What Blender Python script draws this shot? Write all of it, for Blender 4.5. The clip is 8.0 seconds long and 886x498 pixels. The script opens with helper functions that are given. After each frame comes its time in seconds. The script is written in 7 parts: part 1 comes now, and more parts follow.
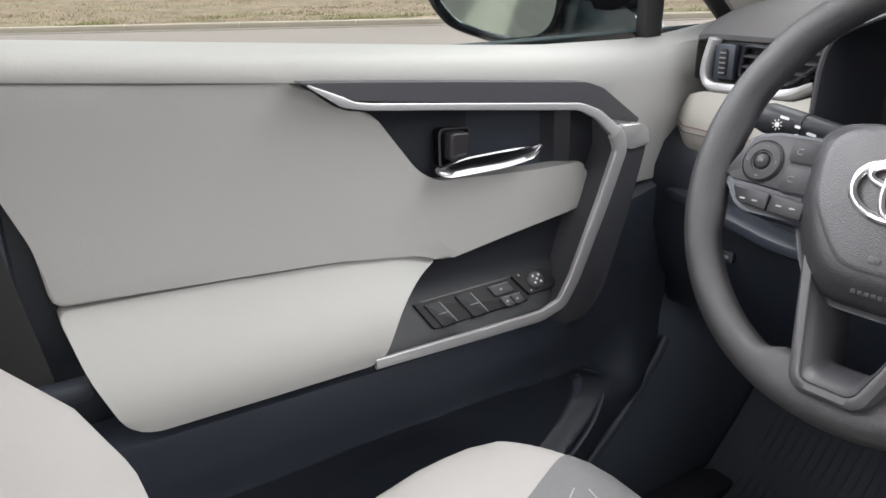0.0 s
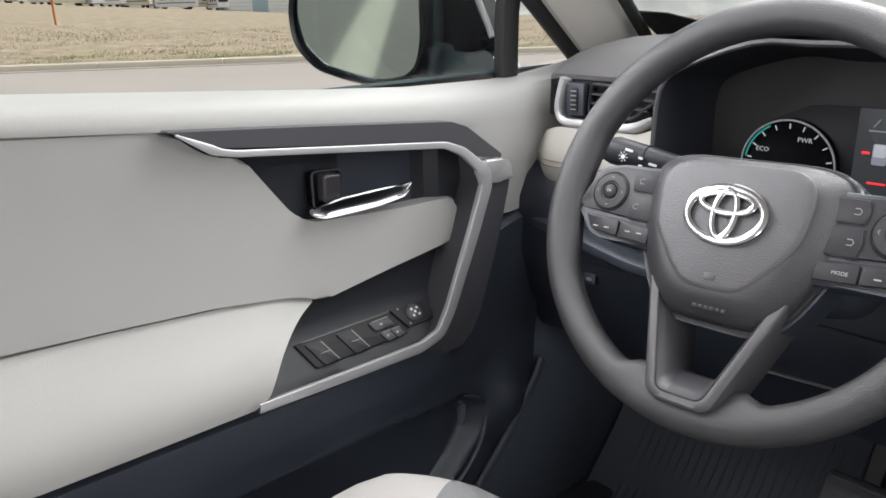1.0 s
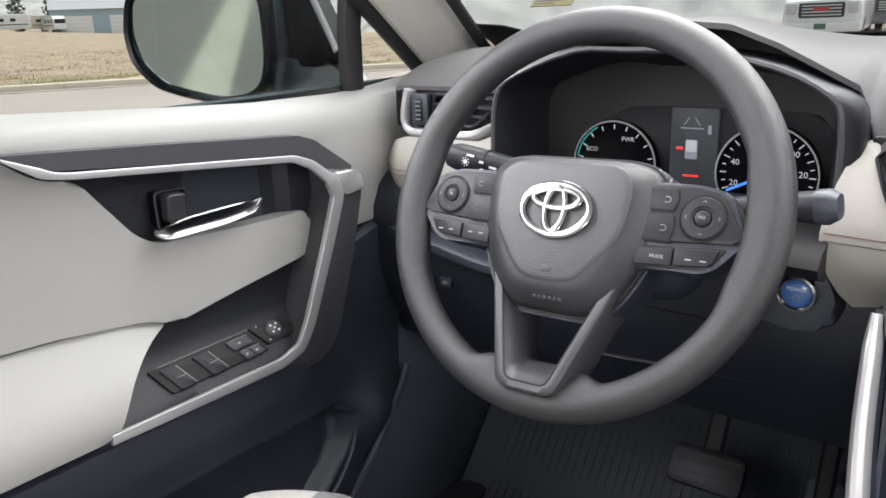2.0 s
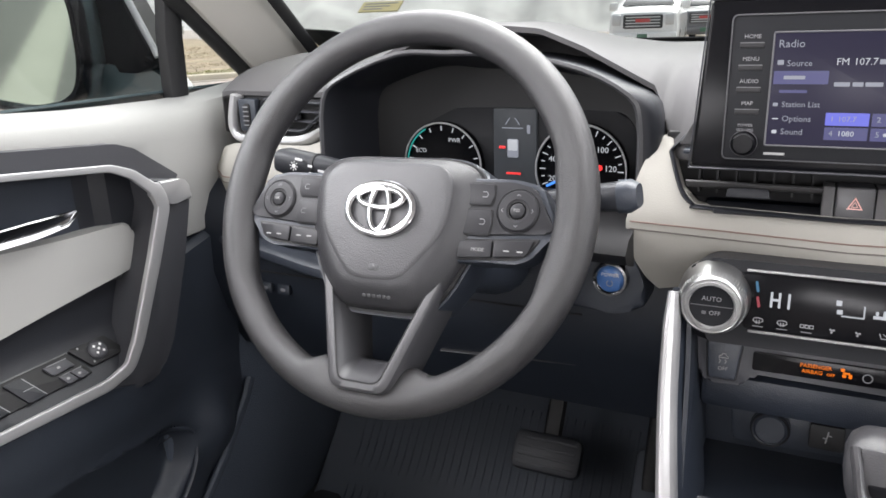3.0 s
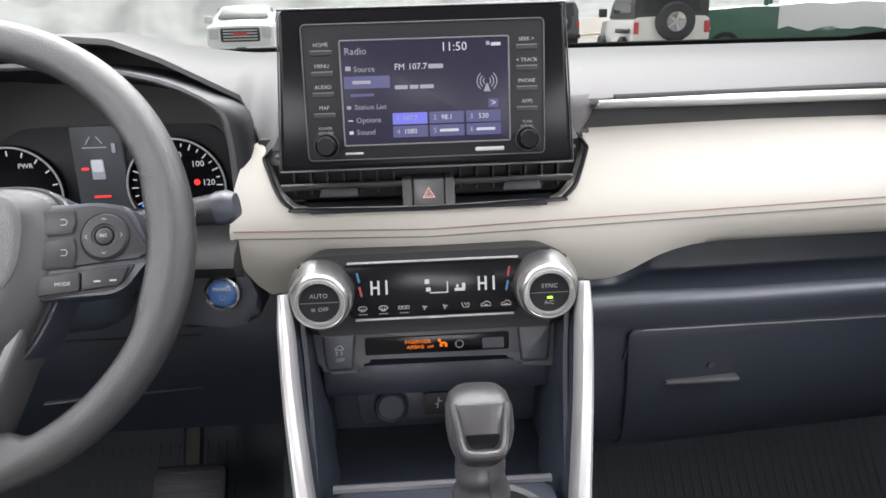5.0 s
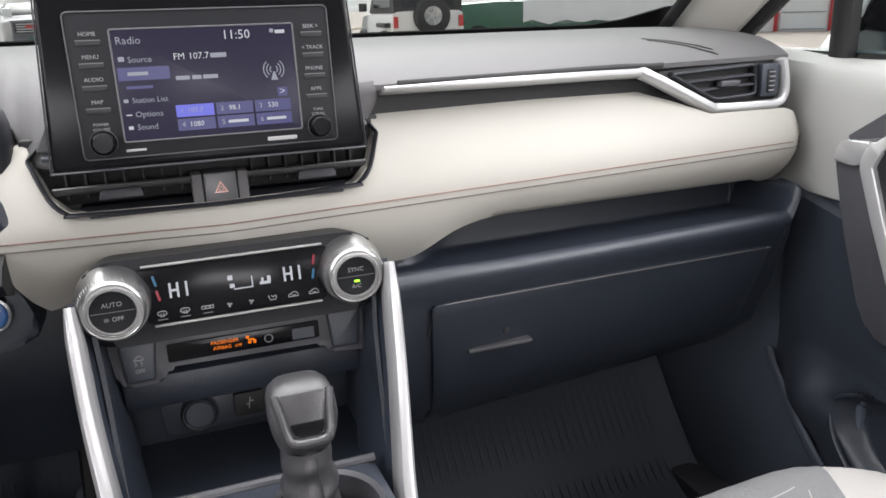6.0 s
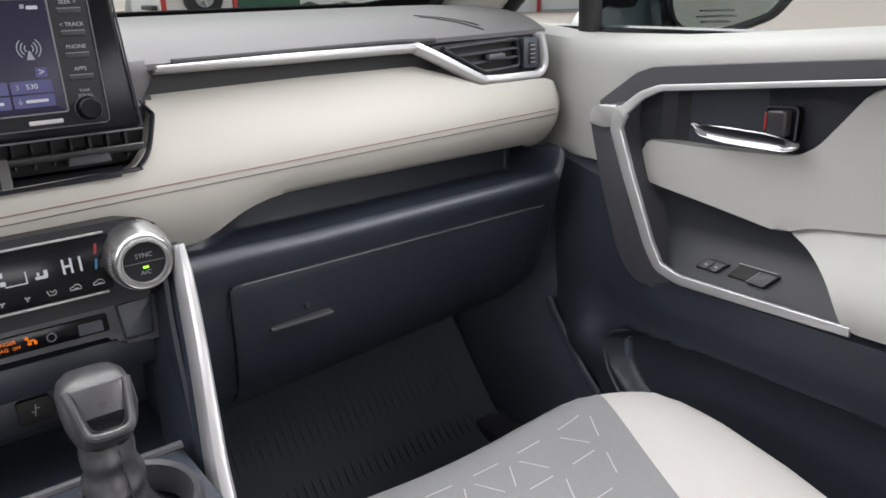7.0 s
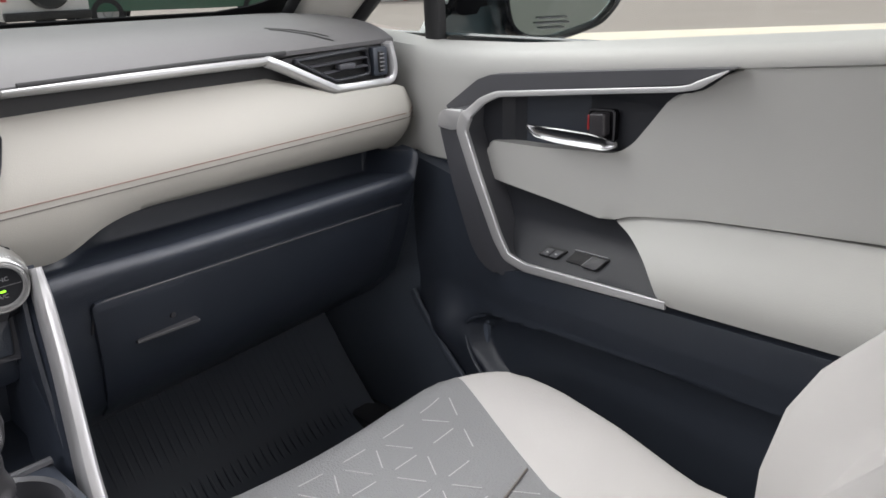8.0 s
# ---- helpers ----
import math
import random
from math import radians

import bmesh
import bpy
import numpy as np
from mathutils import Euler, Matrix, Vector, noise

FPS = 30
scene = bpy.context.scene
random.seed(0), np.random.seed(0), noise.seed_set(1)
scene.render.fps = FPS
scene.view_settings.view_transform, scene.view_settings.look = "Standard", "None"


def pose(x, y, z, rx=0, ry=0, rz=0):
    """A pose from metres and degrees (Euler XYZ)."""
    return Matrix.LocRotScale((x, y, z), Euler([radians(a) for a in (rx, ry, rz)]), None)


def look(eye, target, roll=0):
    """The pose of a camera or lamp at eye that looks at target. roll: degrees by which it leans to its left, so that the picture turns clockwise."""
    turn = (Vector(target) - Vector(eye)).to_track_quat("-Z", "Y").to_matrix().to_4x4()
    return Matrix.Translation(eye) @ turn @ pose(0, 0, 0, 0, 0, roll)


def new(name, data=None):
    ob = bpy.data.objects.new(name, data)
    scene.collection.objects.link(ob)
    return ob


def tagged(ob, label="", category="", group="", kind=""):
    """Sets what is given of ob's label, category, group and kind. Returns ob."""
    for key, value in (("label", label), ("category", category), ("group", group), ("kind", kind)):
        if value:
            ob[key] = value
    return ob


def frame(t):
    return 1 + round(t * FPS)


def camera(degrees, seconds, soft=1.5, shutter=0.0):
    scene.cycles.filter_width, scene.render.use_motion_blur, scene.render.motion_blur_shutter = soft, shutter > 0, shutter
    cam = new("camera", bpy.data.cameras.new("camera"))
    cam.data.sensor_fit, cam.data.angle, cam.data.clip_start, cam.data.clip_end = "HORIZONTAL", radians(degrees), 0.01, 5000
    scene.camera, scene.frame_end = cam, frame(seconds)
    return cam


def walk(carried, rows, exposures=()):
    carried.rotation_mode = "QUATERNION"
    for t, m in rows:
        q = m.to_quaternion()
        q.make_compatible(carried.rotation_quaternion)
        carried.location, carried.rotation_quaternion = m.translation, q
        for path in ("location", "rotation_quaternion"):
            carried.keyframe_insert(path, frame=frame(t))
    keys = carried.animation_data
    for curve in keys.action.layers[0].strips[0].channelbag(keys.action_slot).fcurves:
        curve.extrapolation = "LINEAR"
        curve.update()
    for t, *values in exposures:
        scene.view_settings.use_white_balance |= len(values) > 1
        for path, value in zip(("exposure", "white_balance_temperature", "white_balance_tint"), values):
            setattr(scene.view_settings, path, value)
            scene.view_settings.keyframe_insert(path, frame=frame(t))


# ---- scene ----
cam = camera(61.08, 8.0, soft=1.6)
# seconds, place in metres, turn in degrees
PATH = [
    (0.0, -0.1158, 0.0005, 1.2508, 69.716, 1.335, 56.998),
    (0.5, -0.1044, -0.0058, 1.2608, 70.975, 1.209, 52.510),
    (1.0, -0.0942, -0.0085, 1.2623, 72.011, 1.524, 47.387),
    (2.5, -0.0535, -0.0055, 1.2545, 72.978, 2.243, 31.407),
    (3.0, -0.0420, -0.0001, 1.2517, 73.080, 1.865, 25.581),
    (3.5, -0.0273, 0.0083, 1.2518, 72.966, 1.638, 19.404),
    (4.0, -0.0169, 0.0113, 1.2485, 73.257, 1.477, 12.564),
    (5.5, -0.0288, 0.0030, 1.2473, 72.981, 1.778, -11.790),
    (6.0, -0.0413, 0.0004, 1.2422, 72.234, 1.711, -20.582),
    (6.5, -0.0470, -0.0106, 1.2367, 71.166, 1.563, -29.124),
    (7.0, -0.0492, -0.0231, 1.2369, 70.525, 1.544, -36.652),
    (7.5, -0.0498, -0.0495, 1.2501, 69.801, 1.403, -42.503),
    (8.0, -0.0635, -0.0864, 1.2715, 69.424, 1.481, -46.247),
]
EXPOSURES = [(0.0, 0.92), (1.0, 1.02), (2.5, 1.22), (4.0, 1.42), (5.5, 1.32), (6.5, 1.00), (7.0, 0.90), (8.0, 0.70)]
walk(cam, [(t, pose(x, y, z, a, b, c)) for t, x, y, z, a, b, c in PATH], EXPOSURES)

# ---- light: an overcast sky, a weak wide sun ----
world = bpy.data.worlds.new("overcast_sky")
scene.world = world
world.use_nodes = True
wn = world.node_tree.nodes
wl = world.node_tree.links
sky = wn.new("ShaderNodeTexSky")
sky.sky_type = "NISHITA"
sky.sun_disc = False
sky.sun_elevation, sky.sun_rotation = radians(56), radians(0)
sky.air_density, sky.dust_density, sky.ozone_density = 1.0, 6.0, 1.0
grey = wn.new("ShaderNodeHueSaturation")
grey.inputs["Saturation"].default_value = 0.25
wl.new(sky.outputs["Color"], grey.inputs["Color"])
wl.new(grey.outputs["Color"], wn["Background"].inputs["Color"])
wn["Background"].inputs["Strength"].default_value = 0.12
sun_data = bpy.data.lights.new("sun", "SUN")
sun_data.energy, sun_data.angle, sun_data.color = 0.80, radians(60), (1.0, 0.97, 0.945)
sun = new("sun", sun_data)
sun.matrix_world = look((0, 20, 30), (0, 0, 0))


def window_light(name, eye, target, width, height, watts, spread=180):
    """The sky's light in a window's opening."""
    data = bpy.data.lights.new(name, "AREA")
    data.shape, data.size, data.size_y, data.energy, data.color = "RECTANGLE", width, height, watts, (1.0, 0.975, 1.005)
    data.spread = radians(spread)
    ob = new(name, data)
    ob.matrix_world = look(eye, target)
    return ob


window_light("rear_window_light", (0, -2.0, 1.5), (0, 0.6, 0.9), 1.2, 0.4, 12.0)
for s in (-1, 1):
    window_light("rear_side_window_light", (s * 0.84, -0.65, 1.44), (-s * 0.1, 0.15, 0.7), 0.8, 0.30, 3.9)
    window_light("front_side_window_light", (s * 0.83, 0.36, 1.44), (-s * 0.42, 0.92, 0.50), 0.62, 0.18, 1.1, 95)
window_light("windscreen_light", (0, 0.68, 1.43), (0, 0.47, 0.98), 1.1, 0.42, 3.1)


# ---- materials ----
def material(name, colour, rough=0.5, metal=0.0, grain=0.0, grain_size=400.0, vary=0.06, vary_size=6.0, coat=0.0, glow=0.0, glow_colour=None, spec=0.5, weave=0.0, random_vary=0.0):
    m = bpy.data.materials.new(name)
    m.use_nodes = True
    nt = m.node_tree
    b = nt.nodes["Principled BSDF"]
    b.inputs["Roughness"].default_value = rough
    b.inputs["Metallic"].default_value = metal
    b.inputs["Coat Weight"].default_value = coat
    b.inputs["Coat Roughness"].default_value = 0.08
    b.inputs["Specular IOR Level"].default_value = spec
    if glow:
        b.inputs["Emission Color"].default_value = (*(glow_colour or colour), 1)
        b.inputs["Emission Strength"].default_value = glow
    tc = nt.nodes.new("ShaderNodeTexCoord")
    big = nt.nodes.new("ShaderNodeTexNoise")
    big.inputs["Scale"].default_value, big.inputs["Detail"].default_value = vary_size, 5
    nt.links.new(tc.outputs["Object"], big.inputs["Vector"])
    mix = nt.nodes.new("ShaderNodeMix")
    mix.data_type = "RGBA"
    mix.inputs["A"].default_value = (*[c * (1 - vary) for c in colour], 1)
    mix.inputs["B"].default_value = (*[min(1, c * (1 + vary)) for c in colour], 1)
    nt.links.new(big.outputs["Fac"], mix.inputs["Factor"])
    out = mix.outputs["Result"]
    if random_vary:
        info = nt.nodes.new("ShaderNodeObjectInfo")
        hsv = nt.nodes.new("ShaderNodeHueSaturation")
        mr = nt.nodes.new("ShaderNodeMapRange")
        mr.inputs["To Min"].default_value, mr.inputs["To Max"].default_value = 1 - random_vary, 1 + random_vary
        nt.links.new(info.outputs["Random"], mr.inputs["Value"])
        nt.links.new(mr.outputs["Result"], hsv.inputs["Value"])
        nt.links.new(out, hsv.inputs["Color"])
        out = hsv.outputs["Color"]
    nt.links.new(out, b.inputs["Base Color"])
    rv = nt.nodes.new("ShaderNodeMapRange")
    rv.inputs["To Min"].default_value, rv.inputs["To Max"].default_value = max(0.02, rough - 0.06), min(1, rough + 0.06)
    nt.links.new(big.outputs["Fac"], rv.inputs["Value"])
    nt.links.new(rv.outputs["Result"], b.inputs["Roughness"])
    if grain:
        if weave:
            fine = nt.nodes.new("ShaderNodeTexWave")
            fine.inputs["Scale"].default_value, fine.inputs["Distortion"].default_value = weave, 1.5
            fine.inputs["Detail"].default_value = 1
        else:
            fine = nt.nodes.new("ShaderNodeTexVoronoi")
            fine.inputs["Scale"].default_value = grain_size
        nt.links.new(tc.outputs["Object"], fine.inputs["Vector"])
        bump = nt.nodes.new("ShaderNodeBump")
        bump.inputs["Strength"].default_value, bump.inputs["Distance"].default_value = grain, 0.0008
        nt.links.new(fine.outputs[0], bump.inputs["Height"])
        nt.links.new(bump.outputs["Normal"], b.inputs["Normal"])
    return m


M_LIGHT = material("light_grey_vinyl", (0.41, 0.41, 0.39), 0.5, grain=0.13, grain_size=850, vary=0.04)
# upright insert: the light vinyl a tone darker, shade put into its colour
M_INSERT = material("light_grey_vinyl_shaded", (0.372, 0.372, 0.355), 0.55, grain=0.18, grain_size=850, vary=0.05)
M_ROLL = material("soft_grey_vinyl", (0.365, 0.365, 0.35), 0.6, grain=0.14, grain_size=700, vary=0.04, spec=0.35)
M_BOLSTER = material("light_grey_stitched_vinyl", (0.352, 0.340, 0.306), 0.62, grain=0.16, grain_size=800, vary=0.04, spec=0.35)
M_DARK = material("black_hard_plastic", (0.030, 0.036, 0.048), 0.40, grain=0.25, grain_size=900, vary=0.12, spec=0.55)
# same plastic darkened for lower dash and tray; their shade is in the colour
M_DARK_SHADED = material("black_plastic_shaded_copy", (0.018, 0.0225, 0.032), 0.40, grain=0.25, grain_size=900, vary=0.12, spec=0.5)
M_SOFTBLACK = material("soft_black_plastic", (0.016, 0.0175, 0.022), 0.45, grain=0.2, grain_size=1100, vary=0.12, spec=0.4)
M_KEY = material("dark_key_plastic", (0.024, 0.024, 0.027), 0.46, grain=0.15, grain_size=1500, vary=0.08, spec=0.28)
M_DASHTOP = material("dark_soft_dash_plastic", (0.098, 0.096, 0.098), 0.62, grain=0.3, grain_size=900, vary=0.10, spec=0.3)
M_CAP = material("charcoal_trim_plastic", (0.052, 0.053, 0.060), 0.42, grain=0.15, grain_size=1200, vary=0.08)
M_SILVER = material("satin_silver_trim", (0.50, 0.50, 0.505), 0.34, metal=0.55, vary=0.02, vary_size=2.5)
M_KNOB = material("satin_metal", (0.41, 0.41, 0.405), 0.32, metal=1.0, vary=0.06, vary_size=40)
M_KNURL = material("knurled_silver", (0.36, 0.36, 0.355), 0.38, metal=0.9, grain=0.9, grain_size=1500, vary=0.10, vary_size=60)
M_CHROME = material("chrome", (0.44, 0.44, 0.45), 0.17, metal=1.0, vary=0.02)
M_LEVER = material("polished_lever", (0.36, 0.36, 0.37), 0.24, metal=1.0, vary=0.02)
M_LOCK = material("dark_lock_plastic", (0.035, 0.033, 0.036), 0.22, vary=0.1)
M_LEATHER = material("black_grained_leather", (0.027, 0.0265, 0.028), 0.37, grain=0.45, grain_size=1300, vary=0.16, vary_size=45, spec=0.6)
M_HUB = material("grained_black_plastic", (0.028, 0.028, 0.031), 0.38, grain=0.32, grain_size=1250, vary=0.08, spec=0.6)
M_FACE = material("grained_grey_cover", (0.058, 0.058, 0.062), 0.40, grain=0.38, grain_size=1050, vary=0.08, spec=0.6)
M_SHIFT = material("dark_moulded_leather", (0.033, 0.0325, 0.035), 0.34, grain=0.15, grain_size=900, vary=0.12, vary_size=40)
M_SPOKE = material("smooth_charcoal_plastic", (0.050, 0.050, 0.054), 0.36, vary=0.06, spec=0.6)
M_PANEL = material("satin_black_panel", (0.009, 0.0095, 0.0115), 0.48, vary=0.05, spec=0.2)
M_BLACK = material("matt_black", (0.010, 0.010, 0.011), 0.6, vary=0.1)
M_GLOSS = material("gloss_black", (0.004, 0.004, 0.005), 0.20, coat=0.0, spec=0.13, vary=0.1)
M_SEAM = material("dark_thread", (0.13, 0.115, 0.105), 0.8, vary=0.1)
M_THREAD = material("red_brown_thread", (0.21, 0.135, 0.115), 0.7, vary=0.1)
M_SEAT = material("pale_grey_seat_fabric", (0.45, 0.435, 0.425), 0.85, grain=0.5, grain_size=900, vary=0.04, weave=420)
M_SEATMID = material("grey_woven_seat_fabric", (0.175, 0.177, 0.182), 0.9, grain=0.9, grain_size=420, vary=0.10)
M_PALE = material("pale_stitched_line", (0.34, 0.335, 0.33), 0.8, vary=0.12)
M_CARPET = material("black_carpet", (0.088, 0.106, 0.138), 0.95, grain=0.9, grain_size=500, vary=0.2)
M_RUBBER = material("black_rubber", (0.048, 0.058, 0.077), 0.6, vary=0.1)
M_WHITE_INK = material("white_print", (0.30, 0.30, 0.30), 0.5, vary=0.02)
M_LIT_INK = material("bright_print", (0.62, 0.62, 0.62), 0.5, vary=0.02)
M_DIM_INK = material("grey_print_and_highlight", (0.22, 0.22, 0.23), 0.5, vary=0.02)
M_FAINT_INK = material("faint_print", (0.10, 0.10, 0.105), 0.5, vary=0.02)
M_RED = material("red_paint_gloss", (0.45, 0.03, 0.03), 0.4, vary=0.05)
M_BODY = material("teal_grey_car_paint", (0.045, 0.065, 0.070), 0.25, coat=1.0, vary=0.05)
M_PILLAR = material("light_grey_pillar_trim", (0.52, 0.50, 0.46), 0.6, grain=0.15, grain_size=800, vary=0.04)
M_HEADLINER = material("pale_grey_headliner", (0.60, 0.59, 0.56), 0.9, grain=0.3, grain_size=700, vary=0.03)


def glowing(name, colour, strength):
    return material(name, tuple(c * 0.04 for c in colour), 0.3, glow=strength, glow_colour=colour, vary=0.0, spec=0.2)


G_WHITE = glowing("lit_white", (0.80, 0.83, 0.90), 0.25)
G_GREYTEXT = glowing("lit_grey", (0.42, 0.44, 0.52), 0.26)
G_ORANGE = glowing("lit_orange", (1.0, 0.22, 0.01), 0.40)
G_GREEN = glowing("lit_green", (0.35, 1.0, 0.05), 1.2)
G_RED = glowing("lit_red", (1.0, 0.05, 0.05), 0.5)
G_BLUE = glowing("lit_blue", (0.08, 0.30, 0.95), 0.5)
G_DIMBLUE = glowing("dim_blue", (0.03, 0.16, 0.30), 0.35)
G_DIMRED = glowing("dim_red", (0.34, 0.03, 0.05), 0.35)
G_TEAL = glowing("lit_teal", (0.05, 0.55, 0.50), 0.22)
G_SCREEN = glowing("lit_navy_screen", (0.045, 0.040, 0.085), 0.23)
G_TILE = glowing("lit_indigo_tile", (0.10, 0.11, 0.52), 0.55)
G_TILEDIM = glowing("lit_dark_tile", (0.045, 0.045, 0.14), 0.55)


def glass_material(name, tint, amount):
    m = bpy.data.materials.new(name)
    m.use_nodes = True
    nt = m.node_tree
    out = nt.nodes["Material Output"]
    nt.nodes.remove(nt.nodes["Principled BSDF"])
    clear = nt.nodes.new("ShaderNodeBsdfTransparent")
    clear.inputs["Color"].default_value = (*tint, 1)
    gloss = nt.nodes.new("ShaderNodeBsdfGlossy")
    gloss.inputs["Roughness"].default_value = 0.02
    mixer = nt.nodes.new("ShaderNodeMixShader")
    edge = nt.nodes.new("ShaderNodeLayerWeight")
    edge.inputs["Blend"].default_value = 0.12
    share = nt.nodes.new("ShaderNodeMapRange")
    share.inputs["To Min"].default_value, share.inputs["To Max"].default_value = 0.01, amount
    nt.links.new(edge.outputs["Facing"], share.inputs["Value"])
    nt.links.new(share.outputs["Result"], mixer.inputs["Fac"])
    nt.links.new(clear.outputs["BSDF"], mixer.inputs[1])
    nt.links.new(gloss.outputs["BSDF"], mixer.inputs[2])
    nt.links.new(mixer.outputs["Shader"], out.inputs["Surface"])
    return m


M_GLASS = glass_material("clear_car_glass", (0.93, 0.955, 0.95), 0.25)
M_MIRROR = material("mirror_glass", (0.31, 0.375, 0.365), 0.02, metal=1.0, vary=0.0)


# ---- building blocks ----
def finish(bm, name, mat, smooth_angle=35):
    bmesh.ops.recalc_face_normals(bm, faces=bm.faces)
    me = bpy.data.meshes.new(name)
    bm.to_mesh(me)
    bm.free()
    me.materials.append(mat)
    for p in me.polygons:
        p.use_smooth = True
    me.set_sharp_from_angle(angle=radians(smooth_angle))
    return me


def stands(ob):
    """The pose of an object in the world."""
    return stands(ob.parent) @ ob.matrix_parent_inverse @ ob.matrix_basis if ob.parent else ob.matrix_basis.copy()


def under(ob, parent):
    """Makes ob a part of parent, where it stands."""
    if parent is not None:
        ob.parent = parent
        ob.matrix_parent_inverse = stands(parent).inverted()


def part(name, bm, mat, parent=None, label="", m=None, angle=35):
    """Links a bmesh as one mesh object, under a thing or a part."""
    ob = new(name, finish(bm, name, mat, angle))
    if m is not None:
        ob.matrix_basis = m
    under(ob, parent)
    if label:
        tagged(ob, label)
    return ob


def thing(name, label, category, m=None, group="", kind=""):
    ob = new(name)
    ob.empty_display_size = 0.05
    if m is not None:
        ob.matrix_basis = m
    return tagged(ob, label, category, group, kind)


def box(x0, x1, y0, y1, z0, z1, bevel=0.0, seg=2):
    bm = bmesh.new()
    bmesh.ops.create_cube(bm, size=1)
    bmesh.ops.scale(bm, vec=(x1 - x0, y1 - y0, z1 - z0), verts=bm.verts)
    bmesh.ops.translate(bm, vec=((x0 + x1) / 2, (y0 + y1) / 2, (z0 + z1) / 2), verts=bm.verts)
    if bevel:
        bmesh.ops.bevel(bm, geom=list(bm.edges), offset=bevel, segments=seg, profile=0.5, affect="EDGES")
    return bm


def slab(outline, depth, bevel=0.0, seg=2, back_bevel=False):
    """A flat piece from an outline (u, v) in the plane, its face at w = 0 and its back at w = -depth, with a rounded rim."""
    bm = bmesh.new()
    top = [bm.verts.new((u, v, 0)) for u, v in outline]
    low = [bm.verts.new((u, v, -depth)) for u, v in outline]
    n = len(top)
    bm.faces.new(top)
    bm.faces.new(low[::-1])
    for i in range(n):
        bm.faces.new((top[i], low[i], low[(i + 1) % n], top[(i + 1) % n]))
    if bevel:
        rim = [e for e in bm.edges if all(v in top for v in e.verts)]
        if back_bevel:
            rim += [e for e in bm.edges if all(v in low for v in e.verts)]
        bmesh.ops.bevel(bm, geom=rim, offset=bevel, segments=seg, profile=0.5, affect="EDGES", clamp_overlap=True)
    return bm


def dice(bm, step):
    """Cuts the faces along even lines in u and v, so that the piece can be curved."""
    for axis in (0, 1):
        lo = min(v.co[axis] for v in bm.verts)
        hi = max(v.co[axis] for v in bm.verts)
        k = lo + step
        while k < hi:
            co, no = [0, 0, 0], [0, 0, 0]
            co[axis], no[axis] = k, 1
            bmesh.ops.bisect_plane(bm, geom=bm.verts[:] + bm.edges[:] + bm.faces[:], plane_co=co, plane_no=no)
            k += step
    return bm


def warp(bm, f):
    for v in bm.verts:
        v.co = f(v.co)
    return bm


def grid(rows, close_u=False, close_v=False, caps=False):
    """A skin through rows of points."""
    bm = bmesh.new()
    vs = [[bm.verts.new(p) for p in row] for row in rows]
    a, b = len(vs), len(vs[0])
    for i in range(a if close_u else a - 1):
        for j in range(b if close_v else b - 1):
            bm.faces.new((vs[i][j], vs[(i + 1) % a][j], vs[(i + 1) % a][(j + 1) % b], vs[i][(j + 1) % b]))
    if caps:
        bm.faces.new(vs[0])
        bm.faces.new(vs[-1][::-1])
    return bm


def thick(bm, t):
    """Gives a skin thickness."""
    bmesh.ops.recalc_face_normals(bm, faces=bm.faces)
    bmesh.ops.solidify(bm, geom=bm.faces[:], thickness=t)
    return bm


def smooth_line(points, n=6):
    """A Catmull-Rom line through points."""
    p = [Vector(q) for q in points]
    p = [2 * p[0] - p[1]] + p + [2 * p[-1] - p[-2]]
    out = []
    for i in range(1, len(p) - 2):
        for k in range(n):
            t = k / n
            out.append(0.5 * (2 * p[i] + (p[i + 1] - p[i - 1]) * t + (2 * p[i - 1] - 5 * p[i] + 4 * p[i + 1] - p[i + 2]) * t * t + (3 * p[i] - p[i - 1] - 3 * p[i + 1] + p[i + 2]) * t ** 3))
    out.append(p[-2])
    return out


def bend(points, r=0.006, n=3):
    """A line of straight runs through points, with small round corners."""
    p = [Vector(q) for q in points]
    out = [p[0]]
    for a, b, c in zip(p, p[1:], p[2:]):
        k = min(r, (a - b).length * 0.45, (c - b).length * 0.45)
        s, e = b + (a - b).normalized() * k, b + (c - b).normalized() * k
        out += [s * (1 - t) ** 2 + b * 2 * t * (1 - t) + e * t * t for t in (j / n for j in range(n + 1))]
    return out + [p[-1]]


def oval(a, b, n=12, power=2.0):
    out = []
    for i in range(n):
        c, s = math.cos(2 * math.pi * i / n), math.sin(2 * math.pi * i / n)
        out.append((a * math.copysign(abs(c) ** (2 / power), c), b * math.copysign(abs(s) ** (2 / power), s)))
    return out


def sweep(path, profile, up=(0, 0, 1), scales=None, closed=False, caps=True):
    """Draws a profile (side, up) along a path; scales: (side, up) factors at each point."""
    p = [Vector(q) for q in path]
    rows = []
    n = len(p)
    for i in range(n):
        a = p[(i - 1) % n] if closed or i else p[0]
        b = p[(i + 1) % n] if closed or i < n - 1 else p[-1]
        t = (b - a).normalized()
        side = t.cross(Vector(up)).normalized()
        nor = side.cross(t).normalized()
        s = scales[i] if scales else (1, 1)
        rows.append([p[i] + side * u * s[0] + nor * v * s[1] for u, v in profile])
    return grid(rows, close_u=closed, close_v=True, caps=caps and not closed)


